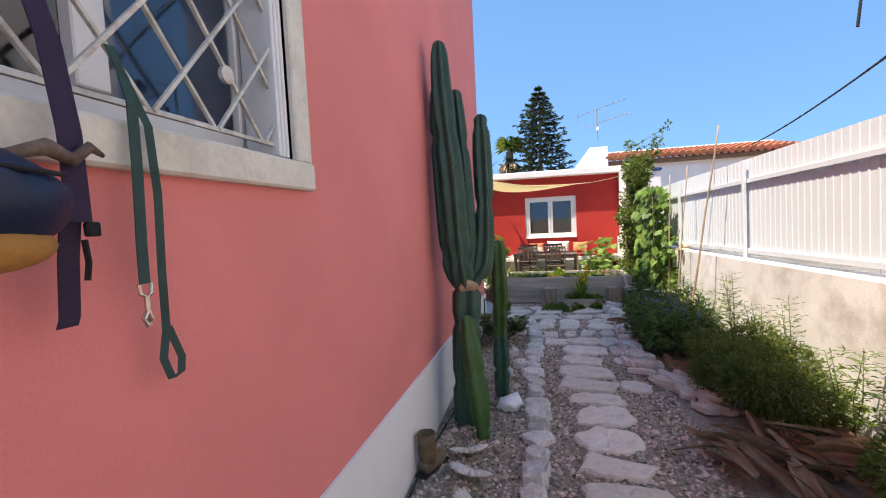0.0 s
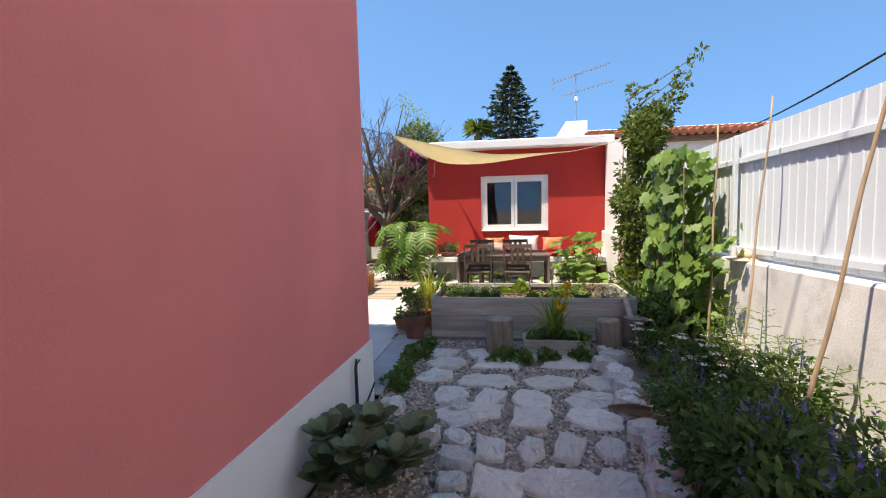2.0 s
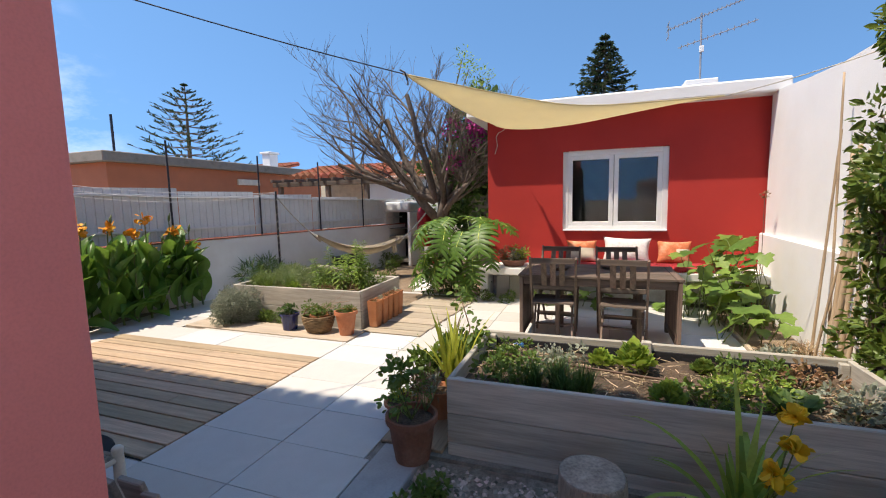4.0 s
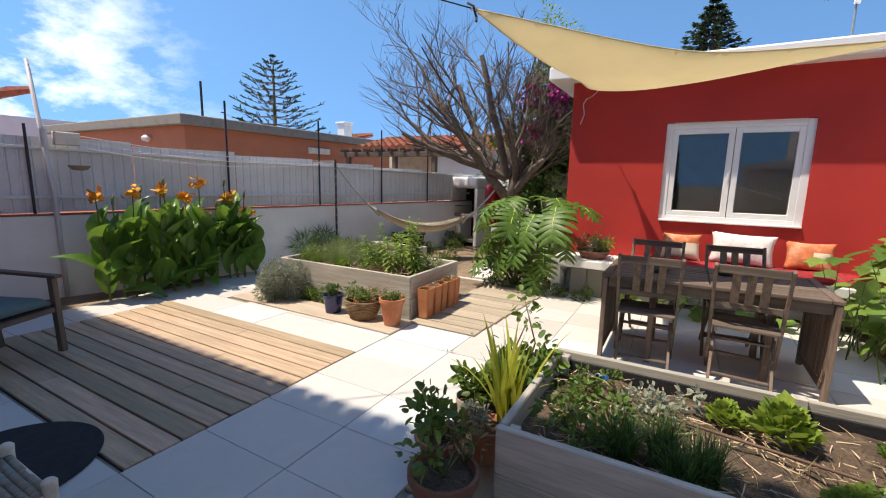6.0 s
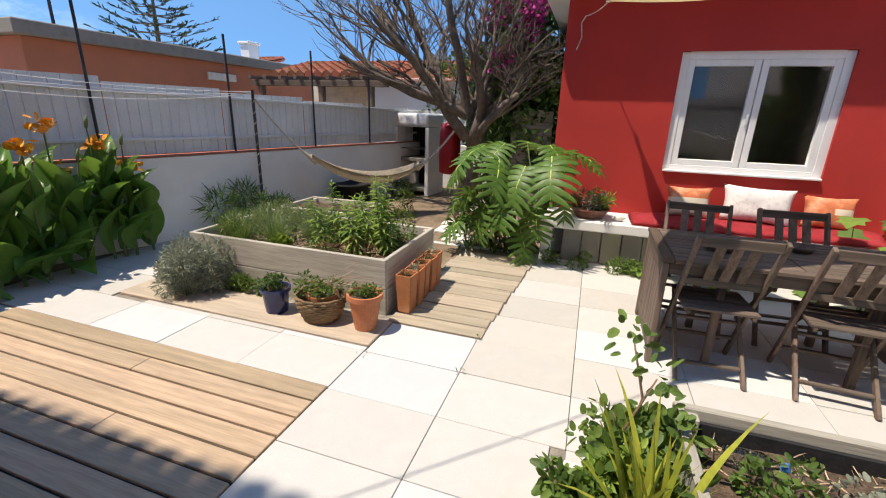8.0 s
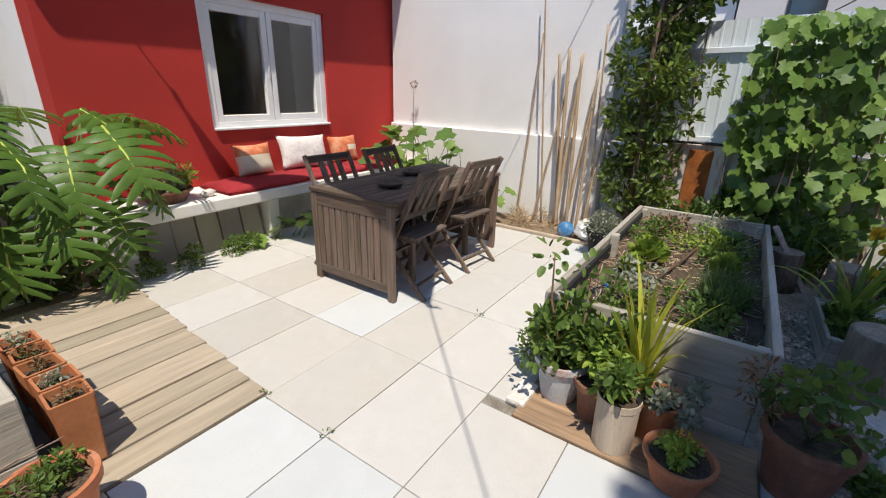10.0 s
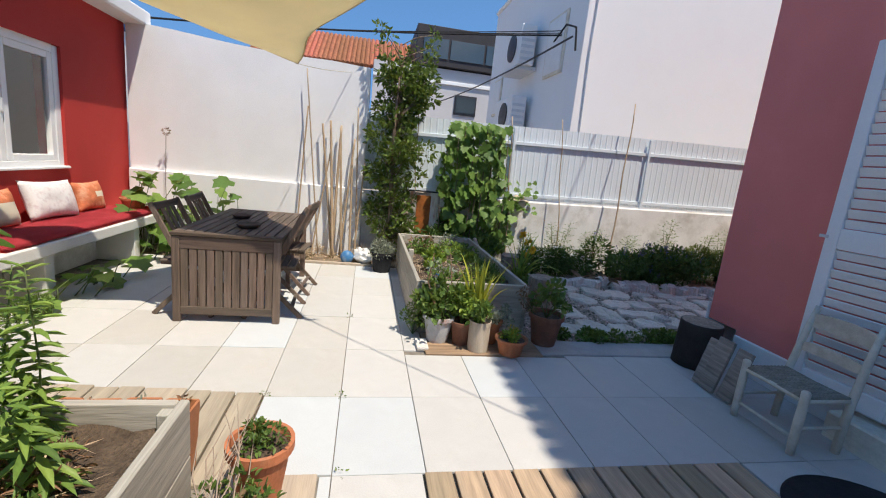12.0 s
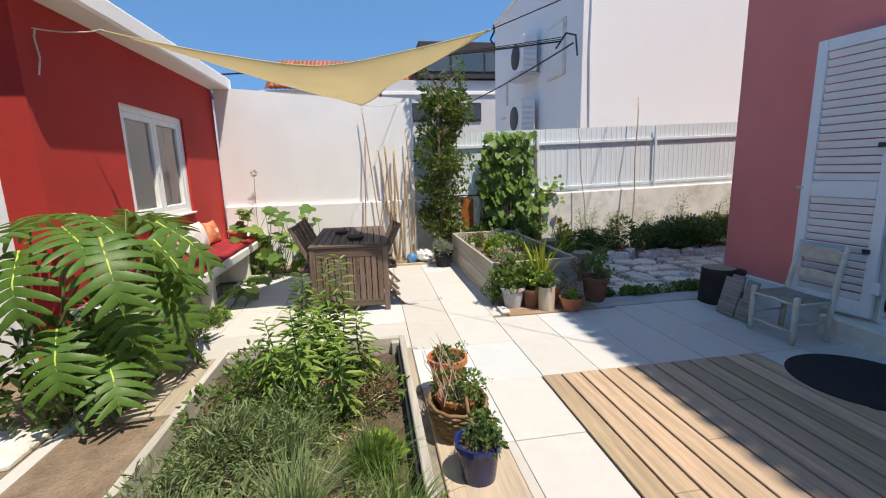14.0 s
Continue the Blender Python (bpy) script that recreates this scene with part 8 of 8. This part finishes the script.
for x, z in ((7.0, 3.75), (7.1, 2.25)):
    ac = thing("air_conditioner", "white outdoor air-conditioning unit on the wall", "air conditioner", FAR @ pose(x, 6.9, z), "air conditioners on the white house")
    part("case", box(0, 1.3, .12, .48, 0, .85, .02), TRIM, ac)
    part("fan_grille", lathe([(.30, 0), (.30, .02), (.02, .03)], 24), DARKSTEEL, ac, m=pose(.55, .485, .43, -90))
    part("bracket", box(.1, 1.2, 0, .5, -.08, -.005, .004), STEEL, ac)
    for k in range(5):
        part("fin", box(.0, -.012, .16, .46, .1 + k * .13, .16 + k * .13), STEEL, ac)
part("wall_cable", tube([(4.88, 6.7, 2.0), (4.87, 6.75, 3.6), (4.88, 6.72, 5.8)], .02, 6), TRIM, bh)

db = building("grey_house", "grey house with a dark glazed upper storey", "house")
part("walls", box(17.2, 24, 0, 10.5, 0, 5.5, .01), mat("pale_grey_render", (.55, .53, .53), .9, scale=1, var=.05, bump=.2), db)
part("upper_storey", box(17.0, 22, 1.5, 8.75, 5.55, 7.15, .02), mat("dark_cladding", (.035, .03, .032), .6, scale=2, var=.15, bump=.1), db, "dark clad upper storey")
DGLASS = mat("dark_far_glass", (.05, .07, .08), .08, scale=1, var=.1, bump=0, spec=.8)
for y0, y1 in ((7.35, 8.45), (5.75, 7.25), (4.3, 5.65), (2.2, 4.2)):
    part("window", box(16.96, 17.0, y0, y1, 5.85, 6.65, .004), DGLASS, db)
for y0, y1 in ((5.9, 6.75), (8.3, 9.1), (3.2, 4.1)):
    w_ = part("window", box(17.14, 17.2, y0 - .08, y1 + .08, 3.62, 4.48, .006), DARKSTEEL, db)
    part("pane", box(17.12, 17.14, y0, y1, 3.72, 4.38), DGLASS, w_)
part("string_course", box(17.12, 17.2, 0, 10.5, 4.85, 5.0, .01), WHITE, db)
th = building("tiled_house", "house with a steep orange tiled roof in the distance")
part("walls", box(18, 26, 10.6, 16, 0, 5.2), WHITE, th)
bm = bmesh.new()
for k in range(34):
    y = 8.8 + k * .2
    tube([(17.6, y, 5.25), (20.5, y, 7.0)], .10, 6, bm)
part("roof_tiles", bm, ROOFTILE, th, "rows of bright orange clay tiles")
bm = bmesh.new()
bm.faces.new([bm.verts.new(q) for q in ((17.6, 8.75, 5.2), (17.6, 15.7, 5.2), (20.5, 15.7, 6.95), (20.5, 8.75, 6.95))])
bmesh.ops.solidify(bm, geom=bm.faces[:], thickness=.1)
part("roof_slab", bm, ROOFTILE, th)
bl_ = building("blue_roof_house", "neighbouring roof covered with a blue sheet")
bm = bmesh.new()
for k in range(9):
    x = 3.65 + k * .11
    tube([(x, 13.7, 2.72), (x, 16.0, 3.0)], .05, 5, bm)
bm.faces.new([bm.verts.new(q) for q in ((3.6, 13.7, 2.72), (4.6, 13.7, 2.72), (4.6, 16.0, 3.0), (3.6, 16.0, 3.0))])
part("roof_sheet", bm, mat("blue_roof_sheet", (.03, .07, .20), .5, scale=3, var=.1, bump=.2), bl_)
part("walls", box(3.65, 4.55, 13.75, 15.9, 0, 2.68), WHITE, bl_)

# west skyline
wh = building("far_west_house", "white gabled house with a tiled roof and chimney")
part("walls", box(-26, -13.4, 24.5, 32, 0, 3.0), WHITE, wh)
tiled_roof("roof_tiles", -26.3, -14.9, 24.2, 28, 3.0, 3.8, wh, .3)
part("chimney", box(-14.85, -14.35, 24.8, 25.4, 2.9, 4.05, .03), WHITE, wh)
part("chimney_cap", box(-14.92, -14.28, 24.73, 25.47, 4.05, 4.15, .02), WHITE, wh)
wh2 = building("far_west_house", "low house with an orange roof behind the fence")
part("walls", box(-30, -19, 11.0, 18, 0, 3.2), WHITE, wh2)
tiled_roof("roof_tiles", -30, -18.8, 10.8, 14, 3.2, 4.1, wh2, .3)
per = thing("pergola", "wooden pergola with a low tiled roof", "pergola", kind="structure")
for x in (-7.2, -5.6, -4.4):
    part("post", box(x - .06, x + .06, 16.94, 17.06, 0, 1.95, .006), TEAK_Z, per)
part("beam", box(-7.4, -4.0, 16.9, 17.05, 1.95, 2.07, .006), TEAK_X, per)
for k in range(9):
    part("rafter", box(-7.3 + k * .4, -7.22 + k * .4, 16.7, 19, 2.075, 2.15, .004), TEAK_Y, per)
tiled_roof("roof_tiles", -7.3, -4.1, 17.6, 19.2, 2.2, 2.6, per)
part("back_wall", box(-7.4, -4.7, 19.2, 19.4, 0, 2.5), STONE_TRIM, per)
dis = thing("utility_post", "thin rooftop post with wires", "post")
part("post", tube([(-17, 19.0, 0), (-17, 19, 5.2)], .05, 6), DARKSTEEL, dis)


def conifer(name, label, x, y, z0, ztop, half, material, seed, sparse=False):
    t = thing(name, label, "tree")
    g_ = random.Random(seed)
    part("trunk", tube([(x, y, 0), (x, y, z0), (x + .1, y, ztop)], [.35, .25, .04], 8), BARK, t)
    P_, W_, U_, L_ = [], [], [], []
    bm = bmesh.new()
    tiers = 13 if sparse else 20
    for k in range(tiers):
        f = k / (tiers - 1)
        z = z0 + (ztop - z0) * (f ** .9) * .97
        ln = half * (1 - f) ** .75 * g_.uniform(.8, 1.1) + .12
        nb_ = 7 if sparse else 9
        for j in range(nb_):
            a = 6.283 * j / nb_ + g_.uniform(-.25, .25)
            l2 = ln * g_.uniform(.75, 1.1)
            o, tip = Vector((x, y, z)), Vector((x + l2 * math.cos(a), y + l2 * math.sin(a), z + (.18 if sparse else -.04) * l2))
            mid = o.lerp(tip, .5) + Vector((0, 0, -.10 * l2))
            tube([o, mid, tip], [.05, .035, .01], 4, bm, caps=False)
            for i in range(int(26 if sparse else 40)):
                u = (.35 if sparse else .1) + (.65 if sparse else .9) * g_.random()
                p = (o.lerp(mid, u * 2) if u < .5 else mid.lerp(tip, u * 2 - 1))
                P_.append(p)
                W_.append((math.cos(a) + g_.uniform(-.8, .8), math.sin(a) + g_.uniform(-.8, .8), g_.uniform(.3, 1.0) if sparse else g_.uniform(-.5, .5)))
                U_.append((g_.uniform(-1, 1), g_.uniform(-1, 1), 1))
                L_.append((.5 if sparse else .55) * g_.uniform(.7, 1.2) * (.6 + .5 * (1 - f)))
    part("branch_work", bm, BARK, t)["kind"] = "stuff"
    part("needles", leaf_mesh("needles", P_, W_, U_, L_, [l * (.26 if sparse else .3) for l in L_], material), material, t)


FARGREEN = leaf_mat("far_conifer_green", (.028, .052, .026), yellow=(.08, .12, .04))
conifer("norfolk_pine", "tall dense dark conifer far behind the houses", 1.65, 45, 4, 14.4, 4.3, FARGREEN, 3)
conifer("norfolk_pine", "tall open Norfolk pine with upswept tiers", -37.7, 40, 5, 13.7, 6.0, FARGREEN, 5, True)
palm = thing("palm_tree", "short fan palm with a pale dry skirt", "palm")
part("trunk", tube([(-1.35, 45, 0), (-1.35, 45, 8.2)], [.5, .4], 8), BARK, palm)
P_, W_ = [], []
g = random.Random(19)
for k in range(260):
    P_.append((-1.35, 45, 8.6 - (1.2 if k > 150 else 0)))
    a = g.uniform(0, 6.28)
    W_.append((math.cos(a), math.sin(a), g.uniform(-.3, 1.2) if k <= 150 else g.uniform(-2, -.6)))
part("fronds", leaf_mesh("fronds", P_[:151], W_[:151], [(0, 0, 1)] * 151, [1.6] * 151, [.16] * 151, GREEN), GREEN, palm)
part("dry_skirt", leaf_mesh("dry_skirt", P_[151:], W_[151:], [(0, 0, 1)] * 109, [1.7] * 109, [.2] * 109, STRAW), STRAW, palm)

cab = thing("overhead_cable", "bundle of black overhead cables above the fence", "cable")
for k in range(3):
    part("wire", tube(sagging((9.0, 19.0, 3.85), (5.55, 1.6, 4.9 + .12 * k), .35 + .05 * k, 20), .02 if k == 0 else .01, 6), BLACK, cab)
cab2 = thing("overhead_cable", "loose grey cables crossing to the white house", "cable")
part("wire", tube(sagging((17.0, 8.0, 3.9), (5.2, 6.96, 3.9), .15, 16), .02, 6), DARKSTEEL, cab2)
part("wire", tube([(6.0, 6.98, 4.0), (5.4, 7.02, 4.15), (5.0, 7.0, 4.0), (4.95, 6.98, 3.6)], .018, 6), BLACK, cab2)
part("wire", tube(sagging((4.86, 6.5, 4.9), (1.2, 6.0, 6.4), .2, 14), .012, 6), DARKSTEEL, cab2)
tagged(part("backdrop_hedge", crown("far_trees", *clumps(200, 90, -120, 120, 95, 110, 1, 5, 3, 6), 6000, 1.6, .5, FARGREEN, None, 200, "round").data, FARGREEN), "low line of distant trees", "trees", kind="stuff")
bpy.data.objects.remove(bpy.data.objects["far_trees"])

# ---- paving, stones and gravel ----
g = random.Random(5)
XL = [-0.42 + .648 * k for k in range(-6, 6)]
YL = [8.845 + .424 * k for k in range(-4, 11)]
tile_meshes = {}


def tile_piece(w, d, material):
    key = (round(w, 3), round(d, 3), material.name)
    if key not in tile_meshes:
        tile_meshes[key] = mesh_of("paving_slab", box(-w / 2 + .002, w / 2 - .002, -d / 2 + .002, d / 2 - .002, -.02, 0, .002), material)
    return tile_meshes[key]


def free_of(a0, a1, b0, b1):
    """Cuts a slab back where decks, beds and kerbs lie."""
    for x0, x1, y0, y1 in ((-3.755, -1.066, 8.438, 10.134), (-3.36, -1.06, 10.595, 13), (-1.09, -.40, 10.965, 13), (.19, 2.9, 7.3, 9.03), (.155, 2.84, 9.03, 9.965), (2.715, 3.5, 9.9, 13.5)):
        ox, oy = min(a1, x1) - max(a0, x0), min(b1, y1) - max(b0, y0)
        if ox > .001 and oy > .001:
            cand = []
            if x0 - a0 > .03: cand.append((a0, x0, b0, b1))
            if a1 - x1 > .03: cand.append((x1, a1, b0, b1))
            if y0 - b0 > .03: cand.append((a0, a1, b0, y0))
            if b1 - y1 > .03: cand.append((a0, a1, y1, b1))
            if not cand:
                return None
            a0, a1, b0, b1 = max(cand, key=lambda q: (q[1] - q[0]) * (q[3] - q[2]))
    return a0, a1, b0, b1


for i in range(len(XL) - 1):
    for j in range(len(YL) - 1):
        x0, x1, y0, y1 = XL[i], XL[i + 1], max(YL[j], 7.43), YL[j + 1]
        if y0 > 13.3 or x1 < -4.4:
            continue
        q = free_of(x0, x1, y0, y1)
        if not q:
            continue
        x0, x1, y0, y1 = q
        pale = g.random()
        mt_ = TILE
        if (i, j) in ((5, 8), (6, 5), (8, 4)) or pale < .12:
            mt_ = TILE_BLUE
        elif (i, j) in ((6, 9), (7, 8), (6, 10), (5, 10)) or pale > .86:
            mt_ = TILE_TAN
        part("paving_slab", tile_piece(x1 - x0, y1 - y0, mt_), mt_, terrace, m=pose((x0 + x1) / 2, (y0 + y1) / 2, g.uniform(-.0015, .0015), g.uniform(-.12, .12), g.uniform(-.12, .12), 0))
jw = thing("joint_weeds", "tiny weeds sprouting from the paving joints", "weeds", kind="stuff")
c_ = [(-.42, 10.54, 0), (.87, 10.54, 0), (-.42, 10.96, 0), (-1.06, 10.5, 0), (-.3, 12.8, 0), (-.9, 12.7, .0), (.2, 12.75, 0)]
crown("foliage", c_, [.03] * 7, 150, .02, .4, GREEN, jw, 210)


def stone_mesh(w, d, h, seed, n=13, rough_top=.012, ragged=.5):
    """A rough slab with a broken outline and an uneven top."""
    g_ = random.Random(seed)
    bm = bmesh.new()
    turn, ring = g_.uniform(0, 6.28), []
    for k in range(n):
        a = 2 * math.pi * (k + g_.uniform(-.32, .32)) / n
        s_ = (abs(math.cos(a)) ** 8 + abs(math.sin(a)) ** 8) ** (-1 / 8) * (.93 + ragged * .22 * noise.noise(Vector((2.2 * math.cos(a), 2.2 * math.sin(a), seed * 3.7))) + ragged * g_.uniform(-.09, .09))
        ring.append((w / 2 * s_ * math.cos(a), d / 2 * s_ * math.sin(a)))
    low = [bm.verts.new((x * 1.02, y * 1.02, -.03)) for x, y in ring]
    top = [bm.verts.new((x * .955, y * .955, h * g_.uniform(.75, 1) + g_.uniform(-rough_top, rough_top) * .6)) for x, y in ring]
    inner = [bm.verts.new((x * g_.uniform(.4, .75), y * g_.uniform(.4, .75), h + g_.uniform(-rough_top, rough_top))) for x, y in ring]
    cc = bm.verts.new((0, 0, h + g_.uniform(-rough_top, rough_top)))
    for a, b in ((low, top), (top, inner)):
        for k in range(n):
            bm.faces.new((a[k], a[(k + 1) % n], b[(k + 1) % n], b[k]))
    for k in range(n):
        bm.faces.new((inner[k], inner[(k + 1) % n], cc))
    return bm


def flag_mesh(seed, h=.03):
    """An angular broken slab, about one metre across before scaling."""
    g_ = random.Random(seed)
    n = g_.choice((4, 5, 5, 6))
    t0 = math.pi / 4 + g_.uniform(-.3, .3)
    corners = []
    for k in range(n):
        a = t0 + 2 * math.pi * (k + g_.uniform(-.22, .22)) / n
        s_ = (abs(math.cos(a)) ** 5 + abs(math.sin(a)) ** 5) ** (-1 / 5) * g_.uniform(.44, .58)
        corners.append(Vector((s_ * math.cos(a), s_ * math.sin(a))))
    ring = []
    for k in range(n):
        a, b = corners[k], corners[(k + 1) % n]
        side = Vector((b.y - a.y, a.x - b.x))
        for i in range(4):
            u = i / 4 + g_.uniform(-.07, .07) * (i > 0)
            ring.append(a.lerp(b, u) + side * g_.uniform(-.07, .05) * (i > 0) - a * .05 * (i == 0))
    m_ = len(ring)
    bm = bmesh.new()
    rows = []
    for f_, z_, w_ in ((1.03, -.03, 0), (.97, h * .7, .006), (.90, h, .006), (.55, h + .004, .010)):
        rows.append([bm.verts.new((p.x * f_ * g_.uniform(.98, 1.02), p.y * f_ * g_.uniform(.98, 1.02), z_ + g_.uniform(-w_, w_))) for p in ring])
    cc = bm.verts.new((0, 0, h + g_.uniform(-.004, .008)))
    for a, b in zip(rows, rows[1:]):
        for k in range(m_):
            bm.faces.new((a[k], a[(k + 1) % m_], b[(k + 1) % m_], b[k]))
    for k in range(m_):
        bm.faces.new((rows[-1][k], rows[-1][(k + 1) % m_], cc))
    bmesh.ops.recalc_face_normals(bm, faces=bm.faces)
    return bm


path = thing("stone_path", "crazy path of rough limestone flags in gravel", "path", kind="structure")
flag_meshes = [mesh_of("flagstone", flag_mesh(300 + k), FLAG) for k in range(18)]
g = random.Random(17)


def flag(x, y, w, d, turn=None, mesh=None, name="flagstone"):
    part(name, mesh or g.choice(flag_meshes), FLAG, path, m=pose(x, y, -.036 + g.uniform(-.004, .004), g.uniform(-1, 1), g.uniform(-1, 1), g.uniform(-9, 9) if turn is None else turn) @ Matrix.Diagonal((w, d, 1, 1)))


y = 1.2
while y < 6.3:
    d = g.uniform(.26, .44)
    flag(1.66 + .04 * (y - 3.5) * .4 + g.uniform(-.04, .04), y + d / 2, g.uniform(.44, .62), d - .01)
    if g.random() < .45:
        flag(2.1 + g.uniform(-.04, .04), y + d / 2, g.uniform(.2, .3), d - .1)
    y += d
for row, (y0, d, n) in enumerate(((6.30, .36, 3), (6.66, .34, 4), (7.0, .36, 3), (7.36, .34, 4), (7.70, .36, 4), (8.06, .34, 3), (8.38, .3, 4))):
    x0, x1 = (1.25, 2.2) if y0 < 6.8 else (.85, 2.3) if y0 < 7.4 else (.66, 2.42)
    ws = [g.uniform(.75, 1.3) for _ in range(n)]
    tot, x = sum(ws), x0
    for w in ws:
        ww = (x1 - x0) * w / tot
        flag(x + ww / 2, y0 + d / 2 + g.uniform(-.06, .06), ww - .03, (d + .01) * g.uniform(.78, 1.0))
        x += ww
border_meshes = [mesh_of("border_stone", stone_mesh(1, 1, .085, 400 + k, 11, .022, .9), PALESTONE) for k in range(10)]
y = 1.1
while y < 7.3:
    d = g.uniform(.14, .26)
    x = 1.17 + .03 * math.sin(y * 2) - (.10 * max(0, y - 6.4))
    part("border_stone", g.choice(border_meshes), PALESTONE, path, m=pose(x, y + d / 2, -.04, g.uniform(-8, 8), g.uniform(-8, 8), g.uniform(-40, 40)) @ Matrix.Diagonal((g.uniform(.13, .25), d * g.uniform(.7, 1.0), g.uniform(.45, .9), 1)))
    y += d * 1.06
y = 5.6
while y < 8.5:
    d = g.uniform(.14, .26)
    for lift in (0, .05):
        part("border_stone", g.choice(border_meshes), PALESTONE, path, m=pose(2.30 + .05 * math.sin(y * 3) + g.uniform(-.05, .05) + (.1 if y > 7 else 0), y + d / 2, -.04 + lift, g.uniform(-8, 8), g.uniform(-8, 8), g.uniform(-40, 40)) @ Matrix.Diagonal((g.uniform(.14, .26), d, g.uniform(.6, 1.0), 1)))
    y += d * .9
for k in range(46):
    q_ = g.uniform(4.5, 5.75)
    part("slate", g.choice(flag_meshes), FLAG, path, m=pose(2.20 + .35 * (5.65 - q_) / 1.0 + g.uniform(-.12, .2), q_, -.03 + g.uniform(0, .07), g.uniform(-8, 8), g.uniform(-8, 8), g.uniform(95, 150)) @ Matrix.Diagonal((g.uniform(.14, .30), g.uniform(.07, .12), .8, 1)))
for k, (x, y, s_) in enumerate(((.88, 5.25, .13), (.86, 4.95, .12), (.66, 5.0, .08), (.94, 6.9, .2), (.62, 7.25, .2), (.9, 5.9, .15), (1.0, 5.5, .14))):
    st_ = tagged(part("white_stone", g.choice(border_meshes), PALESTONE, m=pose(x, y, -.04, 0, 0, 40 * k) @ Matrix.Diagonal((s_, s_ * .8, 1, 1))), "pale rounded stone on the gravel", "stone", "loose stones on the gravel")

rng = np.random.default_rng(3)
n_ = 24000
px = rng.uniform(.46, 2.35, n_)
py = rng.uniform(1.0, 8.95, n_)
sz = rng.uniform(.007, .018, n_) * np.where(rng.random(n_) < .06, 1.9, 1)
octa = np.array([(1, 0, 0), (-1, 0, 0), (0, 1, 0), (0, -1, 0), (0, 0, .7), (0, 0, -.7)])
of = [(0, 2, 4), (2, 1, 4), (1, 3, 4), (3, 0, 4), (2, 0, 5), (1, 2, 5), (3, 1, 5), (0, 3, 5)]
ang = rng.uniform(0, 6.28, n_)
ca, sa = np.cos(ang), np.sin(ang)
V = octa[None] * sz[:, None, None] * rng.uniform(.7, 1.3, (n_, 6, 1))
X = V[..., 0] * ca[:, None] - V[..., 1] * sa[:, None] + px[:, None]
Y = V[..., 0] * sa[:, None] + V[..., 1] * ca[:, None] + py[:, None]
Z = V[..., 2] - .033
me = bpy.data.meshes.new("gravel")
me.from_pydata(np.stack([X, Y, Z], -1).reshape(-1, 3).tolist(), [], [tuple(i * 6 + j for j in f_) for i in range(n_) for f_ in of])
me.materials.append(PEBBLE)
tagged(part("gravel", me, PEBBLE), "loose brown and grey pebbles between the flags", "gravel", kind="stuff")
